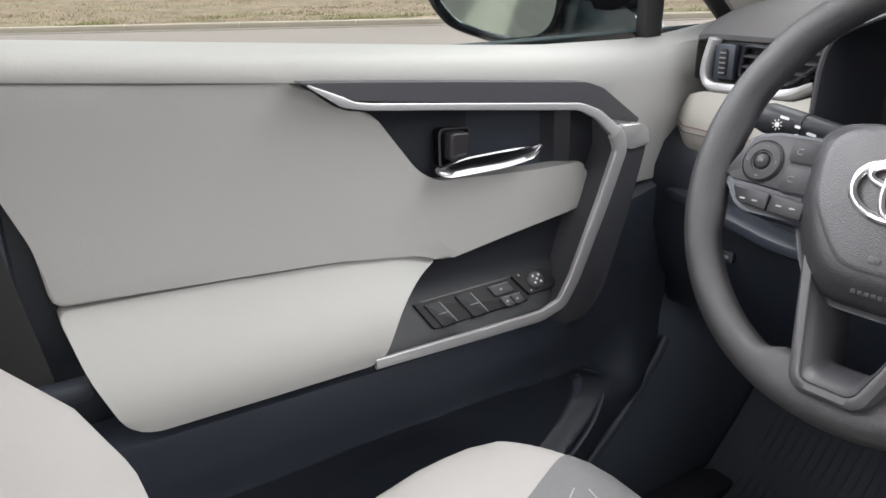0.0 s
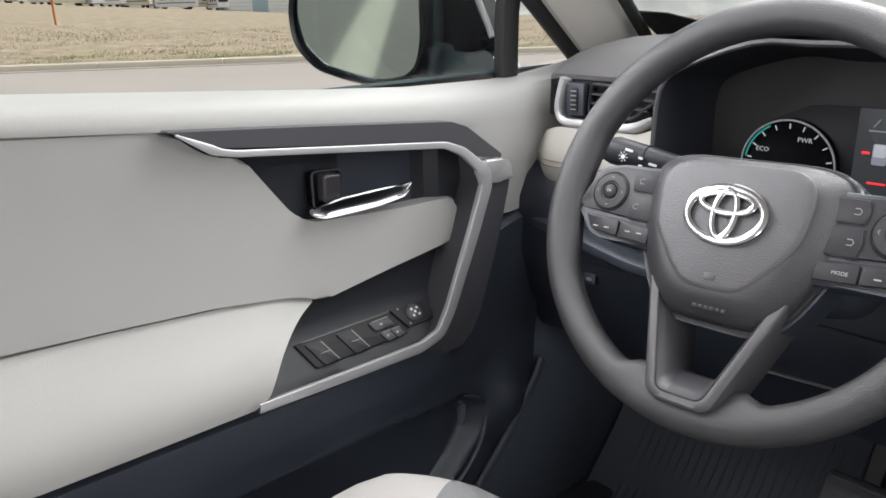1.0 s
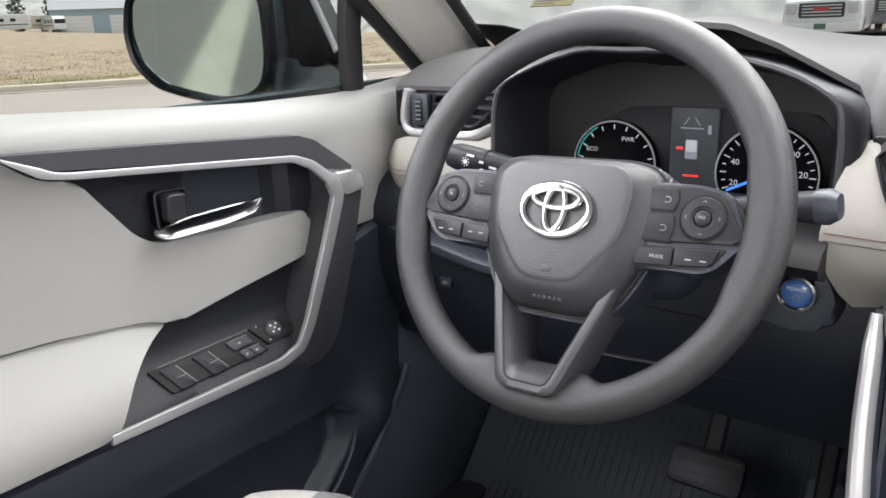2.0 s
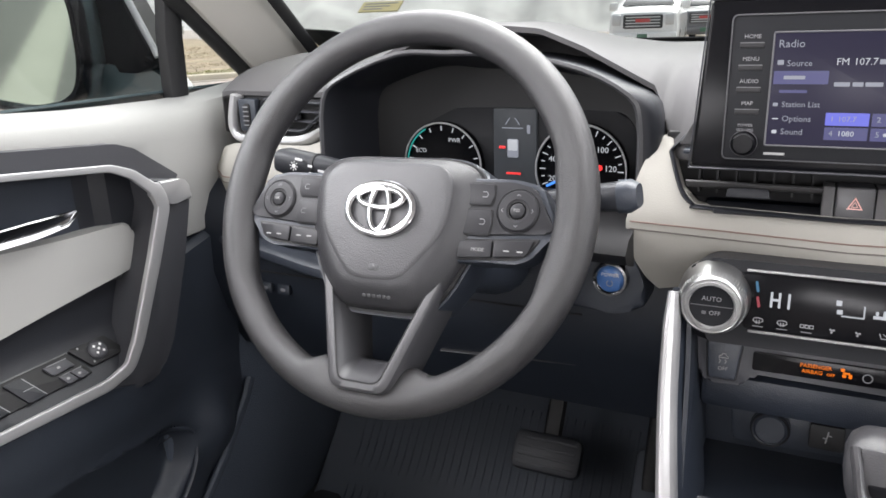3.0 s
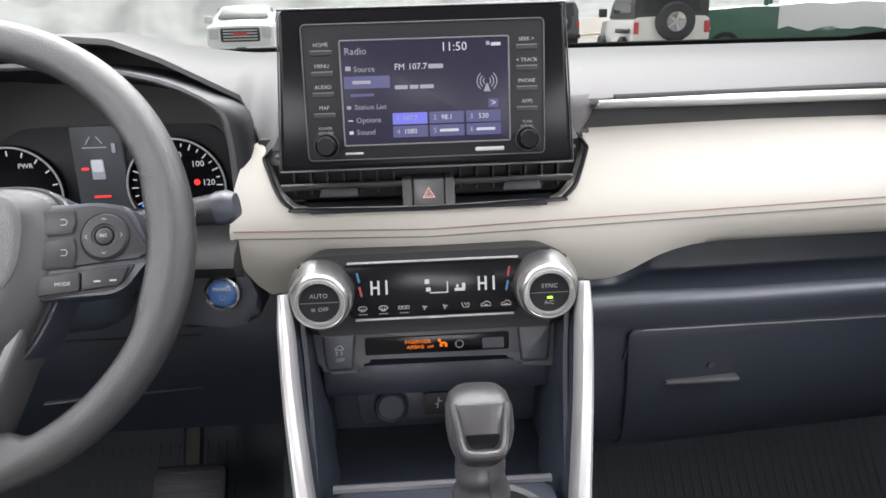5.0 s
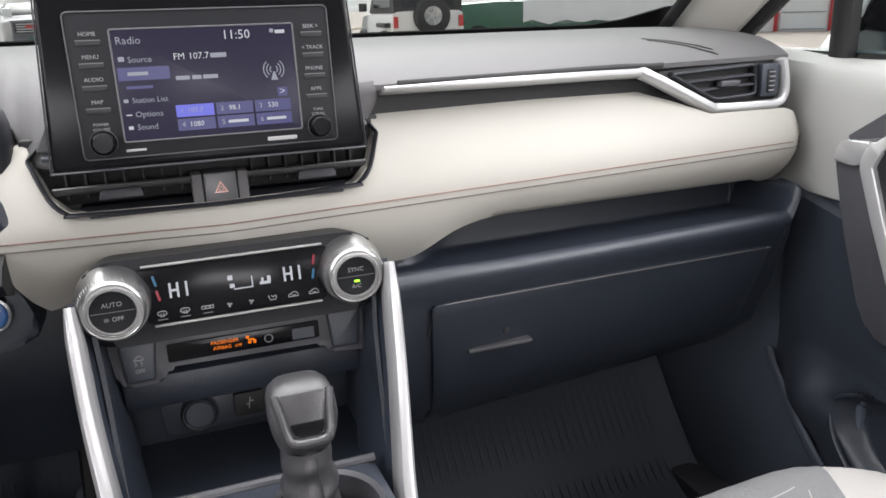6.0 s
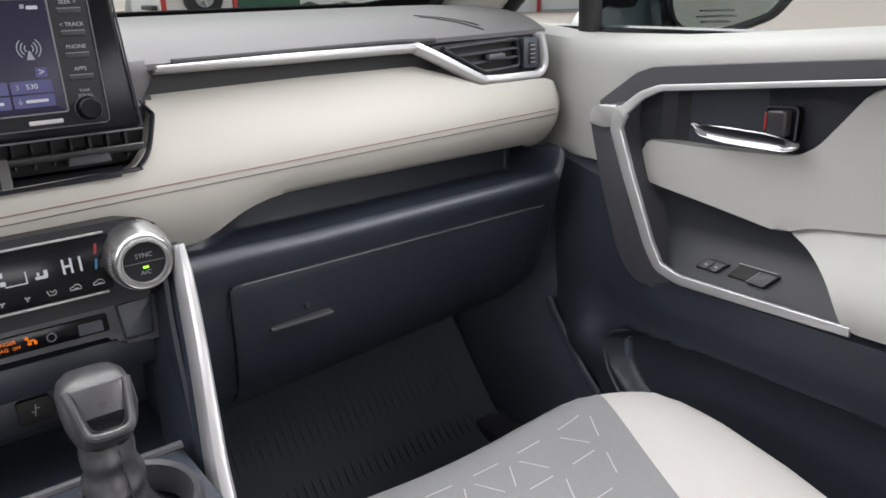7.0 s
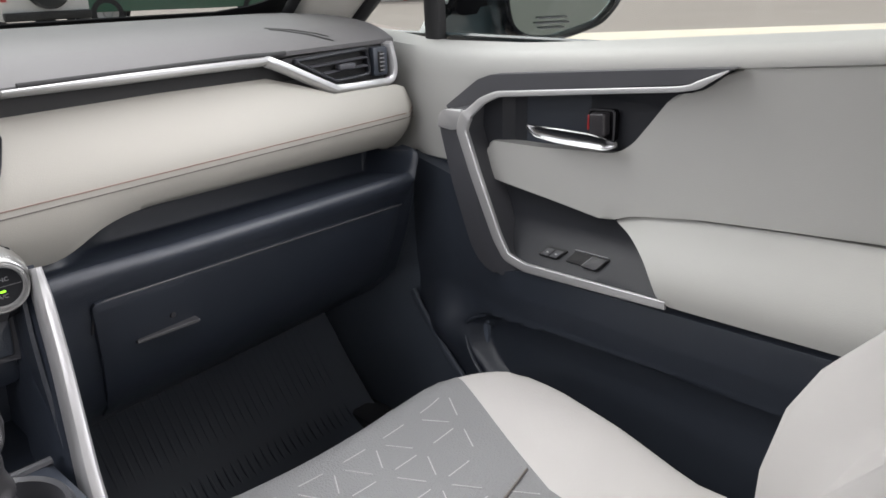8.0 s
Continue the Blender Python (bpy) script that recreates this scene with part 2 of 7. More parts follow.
def lathe(profile, n=32):
    """Turns (radius, height) points round the z axis."""
    bm = bmesh.new()
    rings = []
    for r, h in profile:
        if r < 1e-6:
            rings.append([bm.verts.new((0, 0, h))])
        else:
            rings.append([bm.verts.new((r * math.cos(2 * math.pi * i / n), r * math.sin(2 * math.pi * i / n), h)) for i in range(n)])
    for a, b in zip(rings, rings[1:]):
        for i in range(n):
            j = (i + 1) % n
            if len(a) == 1 and len(b) == 1:
                continue
            if len(a) == 1:
                bm.faces.new((a[0], b[i], b[j]))
            elif len(b) == 1:
                bm.faces.new((a[i], b[0], a[j]))
            else:
                bm.faces.new((a[i], b[i], b[j], a[j]))
    return bm


def rounded(w, h, r, n=4):
    """The outline of a rounded rectangle about the origin."""
    out = []
    for cx, cy, a0 in ((w / 2 - r, h / 2 - r, 0), (-w / 2 + r, h / 2 - r, 90), (-w / 2 + r, -h / 2 + r, 180), (w / 2 - r, -h / 2 + r, 270)):
        for k in range(n + 1):
            a = radians(a0 + 90 * k / n)
            out.append((cx + r * math.cos(a), cy + r * math.sin(a)))
    return out


def soften(points, r=0.004, n=3):
    """Rounds the corners of an outline."""
    out = []
    k = len(points)
    for i in range(k):
        p, a, b = Vector(points[i]), Vector(points[i - 1]), Vector(points[(i + 1) % k])
        d1, d2 = (a - p), (b - p)
        r1, r2 = min(r, d1.length * 0.45), min(r, d2.length * 0.45)
        s, e = p + d1.normalized() * r1, p + d2.normalized() * r2
        for j in range(n + 1):
            t = j / n
            q = s * (1 - t) ** 2 + p * 2 * t * (1 - t) + e * t * t
            out.append((q.x, q.y))
    return out


def facing(x, y, z, back=0.0, turn=0.0):
    """The pose of a piece whose u runs to the right, v up and w to the rear of the car; back: degrees by which its face looks up."""
    return pose(x, y, z, 90 - back, 0, turn)


def lettering(text, size, mat, parent, m, name="lettering", align="CENTER", stretch=1.0):
    """Printed words with the built-in font, as a thin mesh."""
    cu = bpy.data.curves.new(name, "FONT")
    cu.body, cu.size, cu.align_x, cu.align_y, cu.extrude = text, size, align, "CENTER", 0.00015
    cu.resolution_u = 2
    ob = bpy.data.objects.new(name, cu)
    scene.collection.objects.link(ob)
    me = bpy.data.meshes.new_from_object(ob.evaluated_get(bpy.context.evaluated_depsgraph_get()))
    bpy.data.objects.remove(ob)
    me.materials.clear()
    me.materials.append(mat)
    got = new(name, me)
    got.matrix_basis = m @ Matrix.Diagonal((stretch, 1, 1, 1))
    under(got, parent)
    return got


def plate(w, h, r, d, mat, parent, m, name, bevel=0.0008, label=""):
    return part(name, slab(rounded(w, h, r), d, bevel), mat, parent, label, m)


def mirror_x(bm, s):
    """Turns a piece built for the right side (x outwards) to the side s."""
    if s < 0:
        bmesh.ops.scale(bm, vec=(-1, 1, 1), verts=bm.verts)
    return bm


def clamp(v, a=0.0, b=1.0):
    return max(a, min(b, v))


def ease(v, a, b):
    t = clamp((v - a) / (b - a))
    return t * t * (3 - 2 * t)


def along(v, *pairs):
    """A broken line through (position, value) pairs."""
    for (a, p), (b, q) in zip(pairs, pairs[1:]):
        if v <= b:
            return p + (q - p) * clamp((v - a) / (b - a))
    return pairs[-1][1]


def solid(name, bm, mat, label, category, kind="structure", angle=35):
    return tagged(part(name, bm, mat, None, "", None, angle), label, category, "", kind)


# ---- ground and distance ----
def ground_material():
    m = material("asphalt_lot", (0.295, 0.258, 0.230), 0.9, grain=0.6, grain_size=60, vary=0.14, vary_size=0.35)
    return m


M_ASPHALT = ground_material()
bm = bmesh.new()
bmesh.ops.create_grid(bm, x_segments=40, y_segments=40, size=1500)
solid("ground", bm, M_ASPHALT, "pale worn asphalt ground of a parking lot", "ground")

# ---- the car's shell ----

def shell():
    floor = box(-0.80, 0.80, -2.0, 1.25, 0.34, 0.38)
    solid("floor", floor, M_CARPET, "black carpeted car floor", "floor")
    wall = box(-0.84, 0.84, 1.22, 1.26, 0.34, 1.17)
    solid("wall_front", wall, M_CARPET, "black carpeted bulkhead behind the dashboard", "wall")
    rows = []
    for i in range(13):
        x = -0.66 + 1.32 * i / 12
        sag = 0.03 * (1 - (x / 0.66) ** 2)
        rows.append([(x, y, z + sag) for y, z in ((0.42, 1.53), (0.2, 1.60), (-0.3, 1.66), (-1.2, 1.66), (-1.9, 1.60))])
    solid("ceiling", thick(grid(rows), 0.03), M_HEADLINER, "pale grey fabric headliner", "ceiling")
    for s, n in ((-1, "wall_left"), (1, "wall_right")):
        bm = box(0.80, 0.90, -2.0, -0.02, 0.30, 1.20)
        solid(n + "_rear", mirror_x(bm, s), M_LIGHT, "light grey rear door trim", "wall")
        bm = sweep([(0.86, -0.10, 1.18), (0.82, -0.14, 1.4), (0.67, -0.16, 1.63)], oval(0.09, 0.03), up=(1, 0, 0))
        solid("pillar_b", mirror_x(bm, s), M_PILLAR, "light grey central roof pillar trim", "pillar")
        bm = sweep([(0.86, -1.1, 1.18), (0.82, -1.15, 1.4), (0.66, -1.2, 1.63)], oval(0.10, 0.03), up=(1, 0, 0))
        solid("pillar_c", mirror_x(bm, s), M_PILLAR, "light grey rear roof pillar trim", "pillar")
        bm = sweep([(0.66, 0.42, 1.53), (0.665, 0.2, 1.60), (0.665, -0.3, 1.655), (0.665, -1.2, 1.655), (0.66, -1.9, 1.6)], oval(0.035, 0.04), up=(0, 0, 1))
        solid("trim_roof_edge", mirror_x(bm, s), M_PILLAR, "light grey roof edge trim", "trim")
        # front roof pillar: light trim inside, black seal round it
        line = smooth_line([(0.86, 1.16, 1.13), (0.825, 0.98, 1.245), (0.765, 0.72, 1.40), (0.66, 0.42, 1.54)], 6)
        line = [Vector(p) - Vector((0.042 * (s > 0), 0, 0)) for p in line]
        bm = sweep(line, oval(0.055, 0.022, 16, 2.6), up=(1, 0.55, 0.1))
        solid("pillar_a", mirror_x(bm, s), M_PILLAR, "light grey windscreen pillar trim", "pillar")
        bm = sweep([Vector(p) + Vector((0.035, -0.035, -0.03)) for p in line], oval(0.018, 0.02, 10), up=(1, 0.55, 0.1))
        solid("trim_pillar_seal", mirror_x(bm, s), M_BLACK, "black rubber door seal", "trim")
        bm = sweep([Vector(p) + Vector((-0.052, 0.004, 0.016)) for p in line[1:]], oval(0.010, 0.004, 10), up=(1, 0.55, 0.1))
        solid("trim_windscreen_edge", mirror_x(bm, s), M_BLACK, "black band along the windscreen's edge", "trim")
        # upright bar of the quarter window
        bm = sweep([(0.868, 0.825, 1.13), (0.862, 0.822, 1.25), (0.80, 0.80, 1.50)], oval(0.018, 0.014, 12, 3), up=(1, 0, 0))
        solid("trim_quarter_window", mirror_x(bm, s), M_BLACK, "black upright bar of the quarter window", "trim")
        # outer skin below the windows
        rows = []
        for i in range(13):
            y = -2.2 + 4.2 * i / 12
            rows.append([(0.875, y, 1.17), (0.915, y, 1.14), (0.945, y, 1.0), (0.94, y, 0.8), (0.95, y, 0.6), (0.90, y, 0.35)])
        solid("wall_outer", mirror_x(thick(grid(rows), 0.004), s), M_BODY, "teal grey painted body side", "car body")
        # side glass
        rows = [[(0.878, y, 1.165), (0.865, y, 1.32), (0.80 - 0.02 * abs(y), y, 1.50)] for y in (-0.08, 0.2, 0.5, 0.82)]
        g = solid("window_side", mirror_x(thick(grid(rows), 0.003), s), M_GLASS, "clear front side window glass", "window")
        g.visible_shadow = False
        bm = grid([[(0.872, 0.83, 1.165), (0.80, 0.81, 1.48)], [(0.86, 1.02, 1.185), (0.84, 0.99, 1.27)]])
        g = solid("window_quarter", mirror_x(thick(bm, 0.003), s), M_GLASS, "small clear quarter window glass", "window")
        g.visible_shadow = False
    rows = []
    for i in range(13):
        x = -0.82 + 1.64 * i / 12
        bow = 0.10 * (1 - (x / 0.82) ** 2)
        rows.append([(x, 1.14 + bow, 1.198), (x * 0.93, 0.85 + bow, 1.345), (x * 0.82, 0.42 + bow * 0.6, 1.545)])
    g = solid("window_windscreen", thick(grid(rows), 0.004), M_GLASS, "clear curved windscreen glass", "windscreen")
    g.visible_shadow = False
    # black band along the foot of the windscreen, bonnet beyond
    rows = []
    for i in range(33):
        x = -0.80 + 1.60 * i / 32
        foot = 1.14 + 0.10 * (1 - (x / 0.82) ** 2)
        top = 1.2095 + 0.008 * (1 - ease(x, -0.12, 0.12)) + 0.03 * clamp((abs(x) - 0.64) / 0.12) ** 2
        rows.append([(x, foot - 0.007 - (z - 1.198) / 0.507, z) for z in (1.192, top)])
    solid("trim_windscreen_foot", thick(grid(rows), 0.002), M_BLACK, "black band along the windscreen's foot", "trim")
    rows = []
    for i in range(13):
        x = -0.88 + 1.76 * i / 12
        drop = 0.05 * (x / 0.88) ** 2
        rows.append([(x, 1.27, 1.13 - drop), (x, 1.6, 1.10 - drop), (x, 2.1, 1.04 - drop), (x, 2.3, 0.9 - drop), (x, 2.35, 0.5)])
    solid("bonnet", thick(grid(rows), 0.01), M_BODY, "teal grey painted car bonnet", "bonnet")


shell()


# ---- doors ----
def door_skin(outline, d, depth, bevel, s, r=0.004, step=0.0, f=None, seg=3):
    """A piece of a door's inner face; outline: (forward, up); d: metres from the car's middle."""
    bm = slab(soften(outline, r), depth, bevel, seg)
    if step:
        dice(bm, step)
    warp(bm, lambda c: Vector((d - c.z, c.x, c.y)))
    if f:
        warp(bm, f)
    return mirror_x(bm, s)


def crease(y):
    return 1.182 - 0.0945 * y


def ledge(y):
    return along(y, (-0.1, 1.212), (0.04, 1.206), (0.48, 1.172), (0.63, 1.162), (0.79, 1.159), (0.85, 1.162), (1.0, 1.178))


STRIP = [(0.266, 1.158), (0.304, 1.1375), (0.322, 1.1335), (0.419, 1.123), (0.592, 1.104), (0.620, 1.092), (0.652, 1.066), (0.660, 1.046), (0.634, 0.983), (0.592, 0.893), (0.574, 0.866), (0.541, 0.857), (0.451, 0.859), (0.316, 0.863)]


def strip_half(y, z):
    """Half the width of the door's silver line: a wedge at its rear end, thin on top, broad down the pull."""
    if z > 1.07:
        return along(y, (0.266, 0.0010), (0.292, 0.0052), (0.310, 0.0034), (0.58, 0.0038), (0.652, 0.0075))
    return along(z, (0.856, 0.0070), (0.88, 0.0085), (1.07, 0.0100)) if y > 0.56 else along(y, (0.316, 0.0058), (0.56, 0.0072))


def door(s):
    left = s < 0
    root = thing("door_1" if left else "door_2", "closed car door with light grey trim and a silver pull", "car door", pose(s * 0.80, 0.35, 0.40), "front doors", "structure")
    # soft roll under the window, drawn down in front of the pull
    rows = []
    for i in range(45):
        y = -0.06 + 1.06 * i / 44
        zc, zl = crease(y), ledge(y)
        zc = min(zc, zl - 0.012)
        low = zc - ease(y, 0.655, 0.69) * (zc - 0.982)
        out = 0.015 * ease(y, 0.66, 0.90)
        rows.append([(0.800, y, low - 0.004), (0.788 + out, y, low), (0.785 + out, y, low + (zc - low) * 0.5), (0.7845 + out, y, zc + 0.002), (0.7850 + out, y, zc + (zl - zc) * 0.25), (0.7885 + out * 0.9, y, zc + (zl - zc) * 0.5), (0.797 + out * 0.7, y, zc + (zl - zc) * 0.74), (0.812, y, zl - 0.006), (0.838, y, zl - 0.001), (0.866, y, zl), (0.880, y, zl - 0.01)])
    part("upper_roll", mirror_x(thick(grid(rows), 0.006), s), M_ROLL, root, "light grey soft vinyl roll")
    panel = [(-0.03, 1.184), (0.276, 1.155), (0.305, 1.132), (0.321, 1.124), (0.351, 1.119), (0.404, 1.049), (0.428, 1.034), (0.560, 1.027), (0.642, 1.026), (0.646, 1.004), (0.660, 0.970), (0.600, 0.963), (0.520, 0.953), (0.431, 0.941), (0.397, 0.955), (0.301, 0.969), (0.183, 0.978), (0.034, 0.986), (0.029, 1.040), (0.005, 1.110)]

    def belly(c):
        t = math.sin(math.pi * clamp((c.z - 0.94) / 0.24))
        return Vector((c.x + 0.008 * t * ease(0.75 - c.y, 0.1, 0.4), c.y, c.z))
    part("insert_panel", door_skin(panel, 0.788, 0.036, 0.009, s, 0.012, 0.03, belly, 4), M_INSERT, root, "light grey vinyl door insert")
    # padded armrest
    arm = [(0.035, 0.982), (0.186, 0.974), (0.306, 0.965), (0.380, 0.957), (0.404, 0.951), (0.424, 0.943), (0.412, 0.940), (0.390, 0.934), (0.369, 0.924), (0.351, 0.909), (0.337, 0.890), (0.326, 0.868), (0.316, 0.862), (0.183, 0.864), (0.090, 0.866), (0.068, 0.878), (0.047, 0.930)]

    def pad(c):
        top = 0.985 - 0.07 * c.y
        v = clamp((top - c.z) / (top - 0.862))
        return Vector((c.x - 0.052 * math.sin(math.pi * 0.62 * v) + 0.012 * ease(c.y, 0.36, 0.43), c.y, c.z))
    part("armrest", door_skin(arm, 0.797, 0.045, 0.014, s, 0.012, 0.012, pad, 4), M_LIGHT, root, "padded light grey vinyl armrest")
    # black lower trim with the map pocket sunk into it
    rows = []
    edge = smooth_line([(m_, 0, z_) for z_, m_ in ((0.58, 0.52), (0.612, 0.595), (0.653, 0.672), (0.690, 0.692), (0.712, 0.684), (0.732, 0.650), (0.744, 0.60), (0.752, 0.52), (0.757, 0.36))], 6)
    mouth_line = [(p.z, p.x) for p in edge]
    for i in range(131):
        row = []
        for k in range(91):
            y = 0.02 + 0.79 * i / 130
            top = along(y, (0.0, 0.862), (0.55, 0.852), (0.62, 0.83), (0.70, 0.96), (0.81, 0.985))
            z = top - 0.005 + (0.42 - top) * k / 90
            y = 0.02 + (y - 0.02) * (along(z, (0.42, 0.58), (0.57, 0.665), (0.664, 0.74), (0.71, 0.81)) - 0.02) / 0.79
            f = ease(y, 0.55, 0.74)
            x = along(z, (0.42, 0.79), (0.48, 0.772), (0.60, 0.764), (0.70, 0.768), (0.765, 0.765), (0.80, 0.758), (0.85, 0.752), (1.0, 0.752)) + along(z, (0.42, 0.022), (0.77, 0.030), (0.85, 0.035)) * f
            mouth = along(z, *mouth_line)
            x -= 0.034 * math.exp(-((y - 0.735) / 0.045) ** 2 - ((z - 0.695) / 0.055) ** 2)
            x += 0.030 * ease(mouth - y, -0.002, 0.034) * ease(0.757 - z, 0.0, 0.012) * ease(z, 0.50, 0.56)
            row.append((x, y, z))
        rows.append([(0.80, row[0][1], row[0][2] + 0.008)] + row)
    part("lower_trim", mirror_x(thick(grid(rows), 0.006), s), M_DARK, root, "black grained plastic lower trim")
    part("door_core", mirror_x(box(0.815, 0.872, -0.03, 0.98, 0.42, 1.14), s), M_DARK, root, "black door inner core")
    # raised front edge of the map pocket
    line = smooth_line([(0.786, 0.640, 0.737), (0.785, 0.682, 0.714), (0.784, 0.692, 0.690), (0.778, 0.674, 0.652), (0.768, 0.628, 0.620), (0.762, 0.585, 0.606)], 5)
    part("pocket_rim", mirror_x(sweep(line, oval(0.0032, 0.004, 10), up=(1, 0, 0)), s), M_DARK, root, "black plastic pocket rim")
    part("front_seal", mirror_x(sweep([(0.786, 0.820, 0.730), (0.782, 0.800, 0.706), (0.776, 0.735, 0.640), (0.776, 0.655, 0.566)], oval(0.008, 0.006, 8), up=(1, 0, 0)), s), M_RUBBER, root, "black rubber seal along the door's edge")
    # switch shelf
    shelf = [(0.431, 0.939), (0.665, 0.968), (0.650, 0.905), (0.590, 0.858), (0.318, 0.856), (0.337, 0.890), (0.352, 0.910), (0.380, 0.930)]

    def tilt(c):
        return Vector((c.x + along(c.z, (0.855, -0.045), (0.905, -0.004), (0.93, 0.0), (1.0, 0.004)), c.y, c.z))
    part("switch_shelf", door_skin(shelf, 0.806, 0.02, 0.002, s, 0.004, 0.012, tilt), M_SOFTBLACK, root, "black plastic armrest shelf")
    # sunken bowl behind the handle: a shallow rear part, a step, then a deep part that runs out to the pull
    rows = []
    for i in range(75):
        y = 0.328 + 0.374 * i / 74
        deep = along(y, (0.328, 0.811), (0.474, 0.812), (0.480, 0.824), (0.560, 0.832), (0.574, 0.822), (0.612, 0.815), (0.626, 0.803), (0.702, 0.790))
        row = []
        for k in range(23):
            z = 0.955 + (along(y, (0.328, 1.130), (0.60, 1.114), (0.66, 1.086), (0.702, 1.052)) - 0.955) * k / 22
            row.append((deep - 0.012 * ease(z, 1.098, 1.13), y, z))
        rows.append(row)
    part("handle_bowl", mirror_x(thick(grid(rows), 0.004), s), M_SOFTBLACK, root, "black plastic bowl behind the handle", None, 18)
    # charcoal cap over the silver line
    cap = [(0.266, 1.159), (0.416, 1.146), (0.618, 1.127), (0.644, 1.118), (0.708, 1.074), (0.703, 1.069), (0.666, 1.072), (0.624, 1.096), (0.602, 1.103), (0.314, 1.138), (0.295, 1.146)]
    part("pull_cap", door_skin(cap, 0.765, 0.030, 0.004, s, 0.003), M_CAP, root, "charcoal plastic cap of the pull")
    # strap of the pull
    strap = [(0.655, 1.080), (0.708, 1.068), (0.714, 1.040), (0.691, 0.961), (0.655, 0.868), (0.632, 0.835), (0.600, 0.826), (0.560, 0.836), (0.560, 0.858), (0.578, 0.866), (0.594, 0.889), (0.636, 0.980), (0.658, 1.046)]
    part("pull_strap", door_skin(strap, 0.757, 0.055, 0.008, s, 0.008), M_CAP, root, "charcoal plastic door pull")
    head = [(0.663, 1.0745), (0.700, 1.071), (0.709, 1.066), (0.715, 1.043), (0.683, 1.042), (0.667, 1.045)]
    part("pull_head", door_skin(head, 0.7505, 0.03, 0.0065, s, 0.005, 0, None, 4), M_SILVER, root, "satin silver end of the pull")
    line = bend([(0.7485, y, z) for y, z in STRIP], 0.007, 4)
    bm = sweep(line, oval(1, 0.6, 16, 5), up=(-1, 0, 0), scales=[(h, max(0.0025, h * 0.8)) for h in (strip_half(p.y, p.z) for p in line)])
    part("silver_line", mirror_x(bm, s), M_SILVER, root, "satin silver trim line")
    # seam in front of the pull
    part("seam", mirror_x(sweep([(0.789, 0.70, 1.052), (0.793, 0.76, 1.0455), (0.797, 0.82, 1.040)], oval(0.0010, 0.0010, 6)), s), M_CAP, root)
    # release lever and lock
    rows = []
    for i in range(25):
        t = i / 24
        y = 0.418 + 0.146 * t
        hi = along(y, (0.418, 1.0550), (0.430, 1.0590), (0.456, 1.0620), (0.50, 1.0622), (0.548, 1.0607), (0.564, 1.0600))
        lo = along(y, (0.418, 1.0465), (0.428, 1.0430), (0.46, 1.0425), (0.504, 1.0420), (0.545, 1.0450), (0.564, 1.0570))
        d = 0.769 + 0.010 * t ** 3 + 0.004 * (1 - clamp(t / 0.08)) ** 2
        h = hi - lo
        rows.append([(d + 0.009, y, lo + 0.30 * h), (d + 0.004, y, lo), (d - 0.001, y, lo), (d - 0.0028, y, lo + 0.06 * h), (d - 0.0020, y, lo + 0.14 * h), (d + 0.0008, y, lo + 0.22 * h), (d + 0.0018, y, lo + 0.45 * h), (d + 0.0012, y, lo + 0.75 * h), (d + 0.0004, y, lo + 0.92 * h), (d + 0.0018, y, hi), (d + 0.0045, y, hi - 0.02 * h), (d + 0.009, y, lo + 0.7 * h)])
    part("release_lever", mirror_x(grid(rows, False, True, True), s), M_LEVER, root, "polished chrome release lever", None, 50)
    frame_line = [(0.430, 1.092), (0.470, 1.089), (0.468, 1.054), (0.430, 1.049)]
    lock_frame = part("lock_frame", door_skin(frame_line, 0.792, 0.012, 0.003, s, 0.007), M_GLOSS, root, "black well round the lock knob")
    part("lock_edge", mirror_x(sweep([(0.7915, y, z) for y, z in soften(frame_line, 0.007)], oval(0.0011, 0.0016, 6), up=(-1, 0, 0), closed=True), s), M_SPOKE, lock_frame)
    lock = part("lock_knob", door_skin([(0.4375, 1.0895), (0.462, 1.0875), (0.460, 1.056), (0.436, 1.057)], 0.778, 0.02, 0.005, s, 0.005, 0, None, 4), M_LOCK, root, "glossy dark lock knob")
    if s > 0:
        part("lock_mark", mirror_x(box(0.781, 0.790, 0.4622, 0.4645, 1.064, 1.084, 0.0008), s), M_RED, lock, "red unlocked mark")
    switches(root, s)
    return root


def on_shelf(y, z, s, lift=0.0):
    """A pose on the sloping switch shelf: u forward, v up the slope, w out of it."""
    d = 0.806 + along(z, (0.855, -0.045), (0.905, -0.004)) - 0.003 - lift
    slope = math.atan2(0.041, 0.05)
    m = Matrix(((0, math.sin(slope), -math.cos(slope)), (1, 0, 0), (0, math.cos(slope), math.sin(slope)))).to_4x4()
    m = Matrix.Diagonal((s, 1, 1, 1)) @ Matrix.Translation((d, y, z)) @ m
    return m


def key(root, y, z, w, h, s, mat, name, lift=0.003, skew=0.0, label=""):
    bm = slab(soften([(-w / 2 - skew, -h / 2), (w / 2 - skew, -h / 2), (w / 2 + skew, h / 2), (-w / 2 + skew, h / 2)], 0.002), 0.006, 0.001)
    bmesh.ops.transform(bm, matrix=on_shelf(y, z, s, lift), verts=bm.verts)
    return part(name, bm, mat, root, label)


def rocker(root, y, z, w, h, s, mat, skew):
    """A window switch: a key that rises towards its front edge, with highlights painted on as pale edge lines."""
    k = key(root, y, z, w, h, s, mat, "window_switch", 0.0045, skew, "black rocker switch")
    key(k, y + w * 0.5 - 0.0012, z, 0.0012, h * 0.96, s, M_DIM_INK, "mark", 0.0050, skew)
    key(k, y + w * 0.14, z, w * 0.62, 0.0008, s, M_DIM_INK, "mark", 0.0050)
    return k


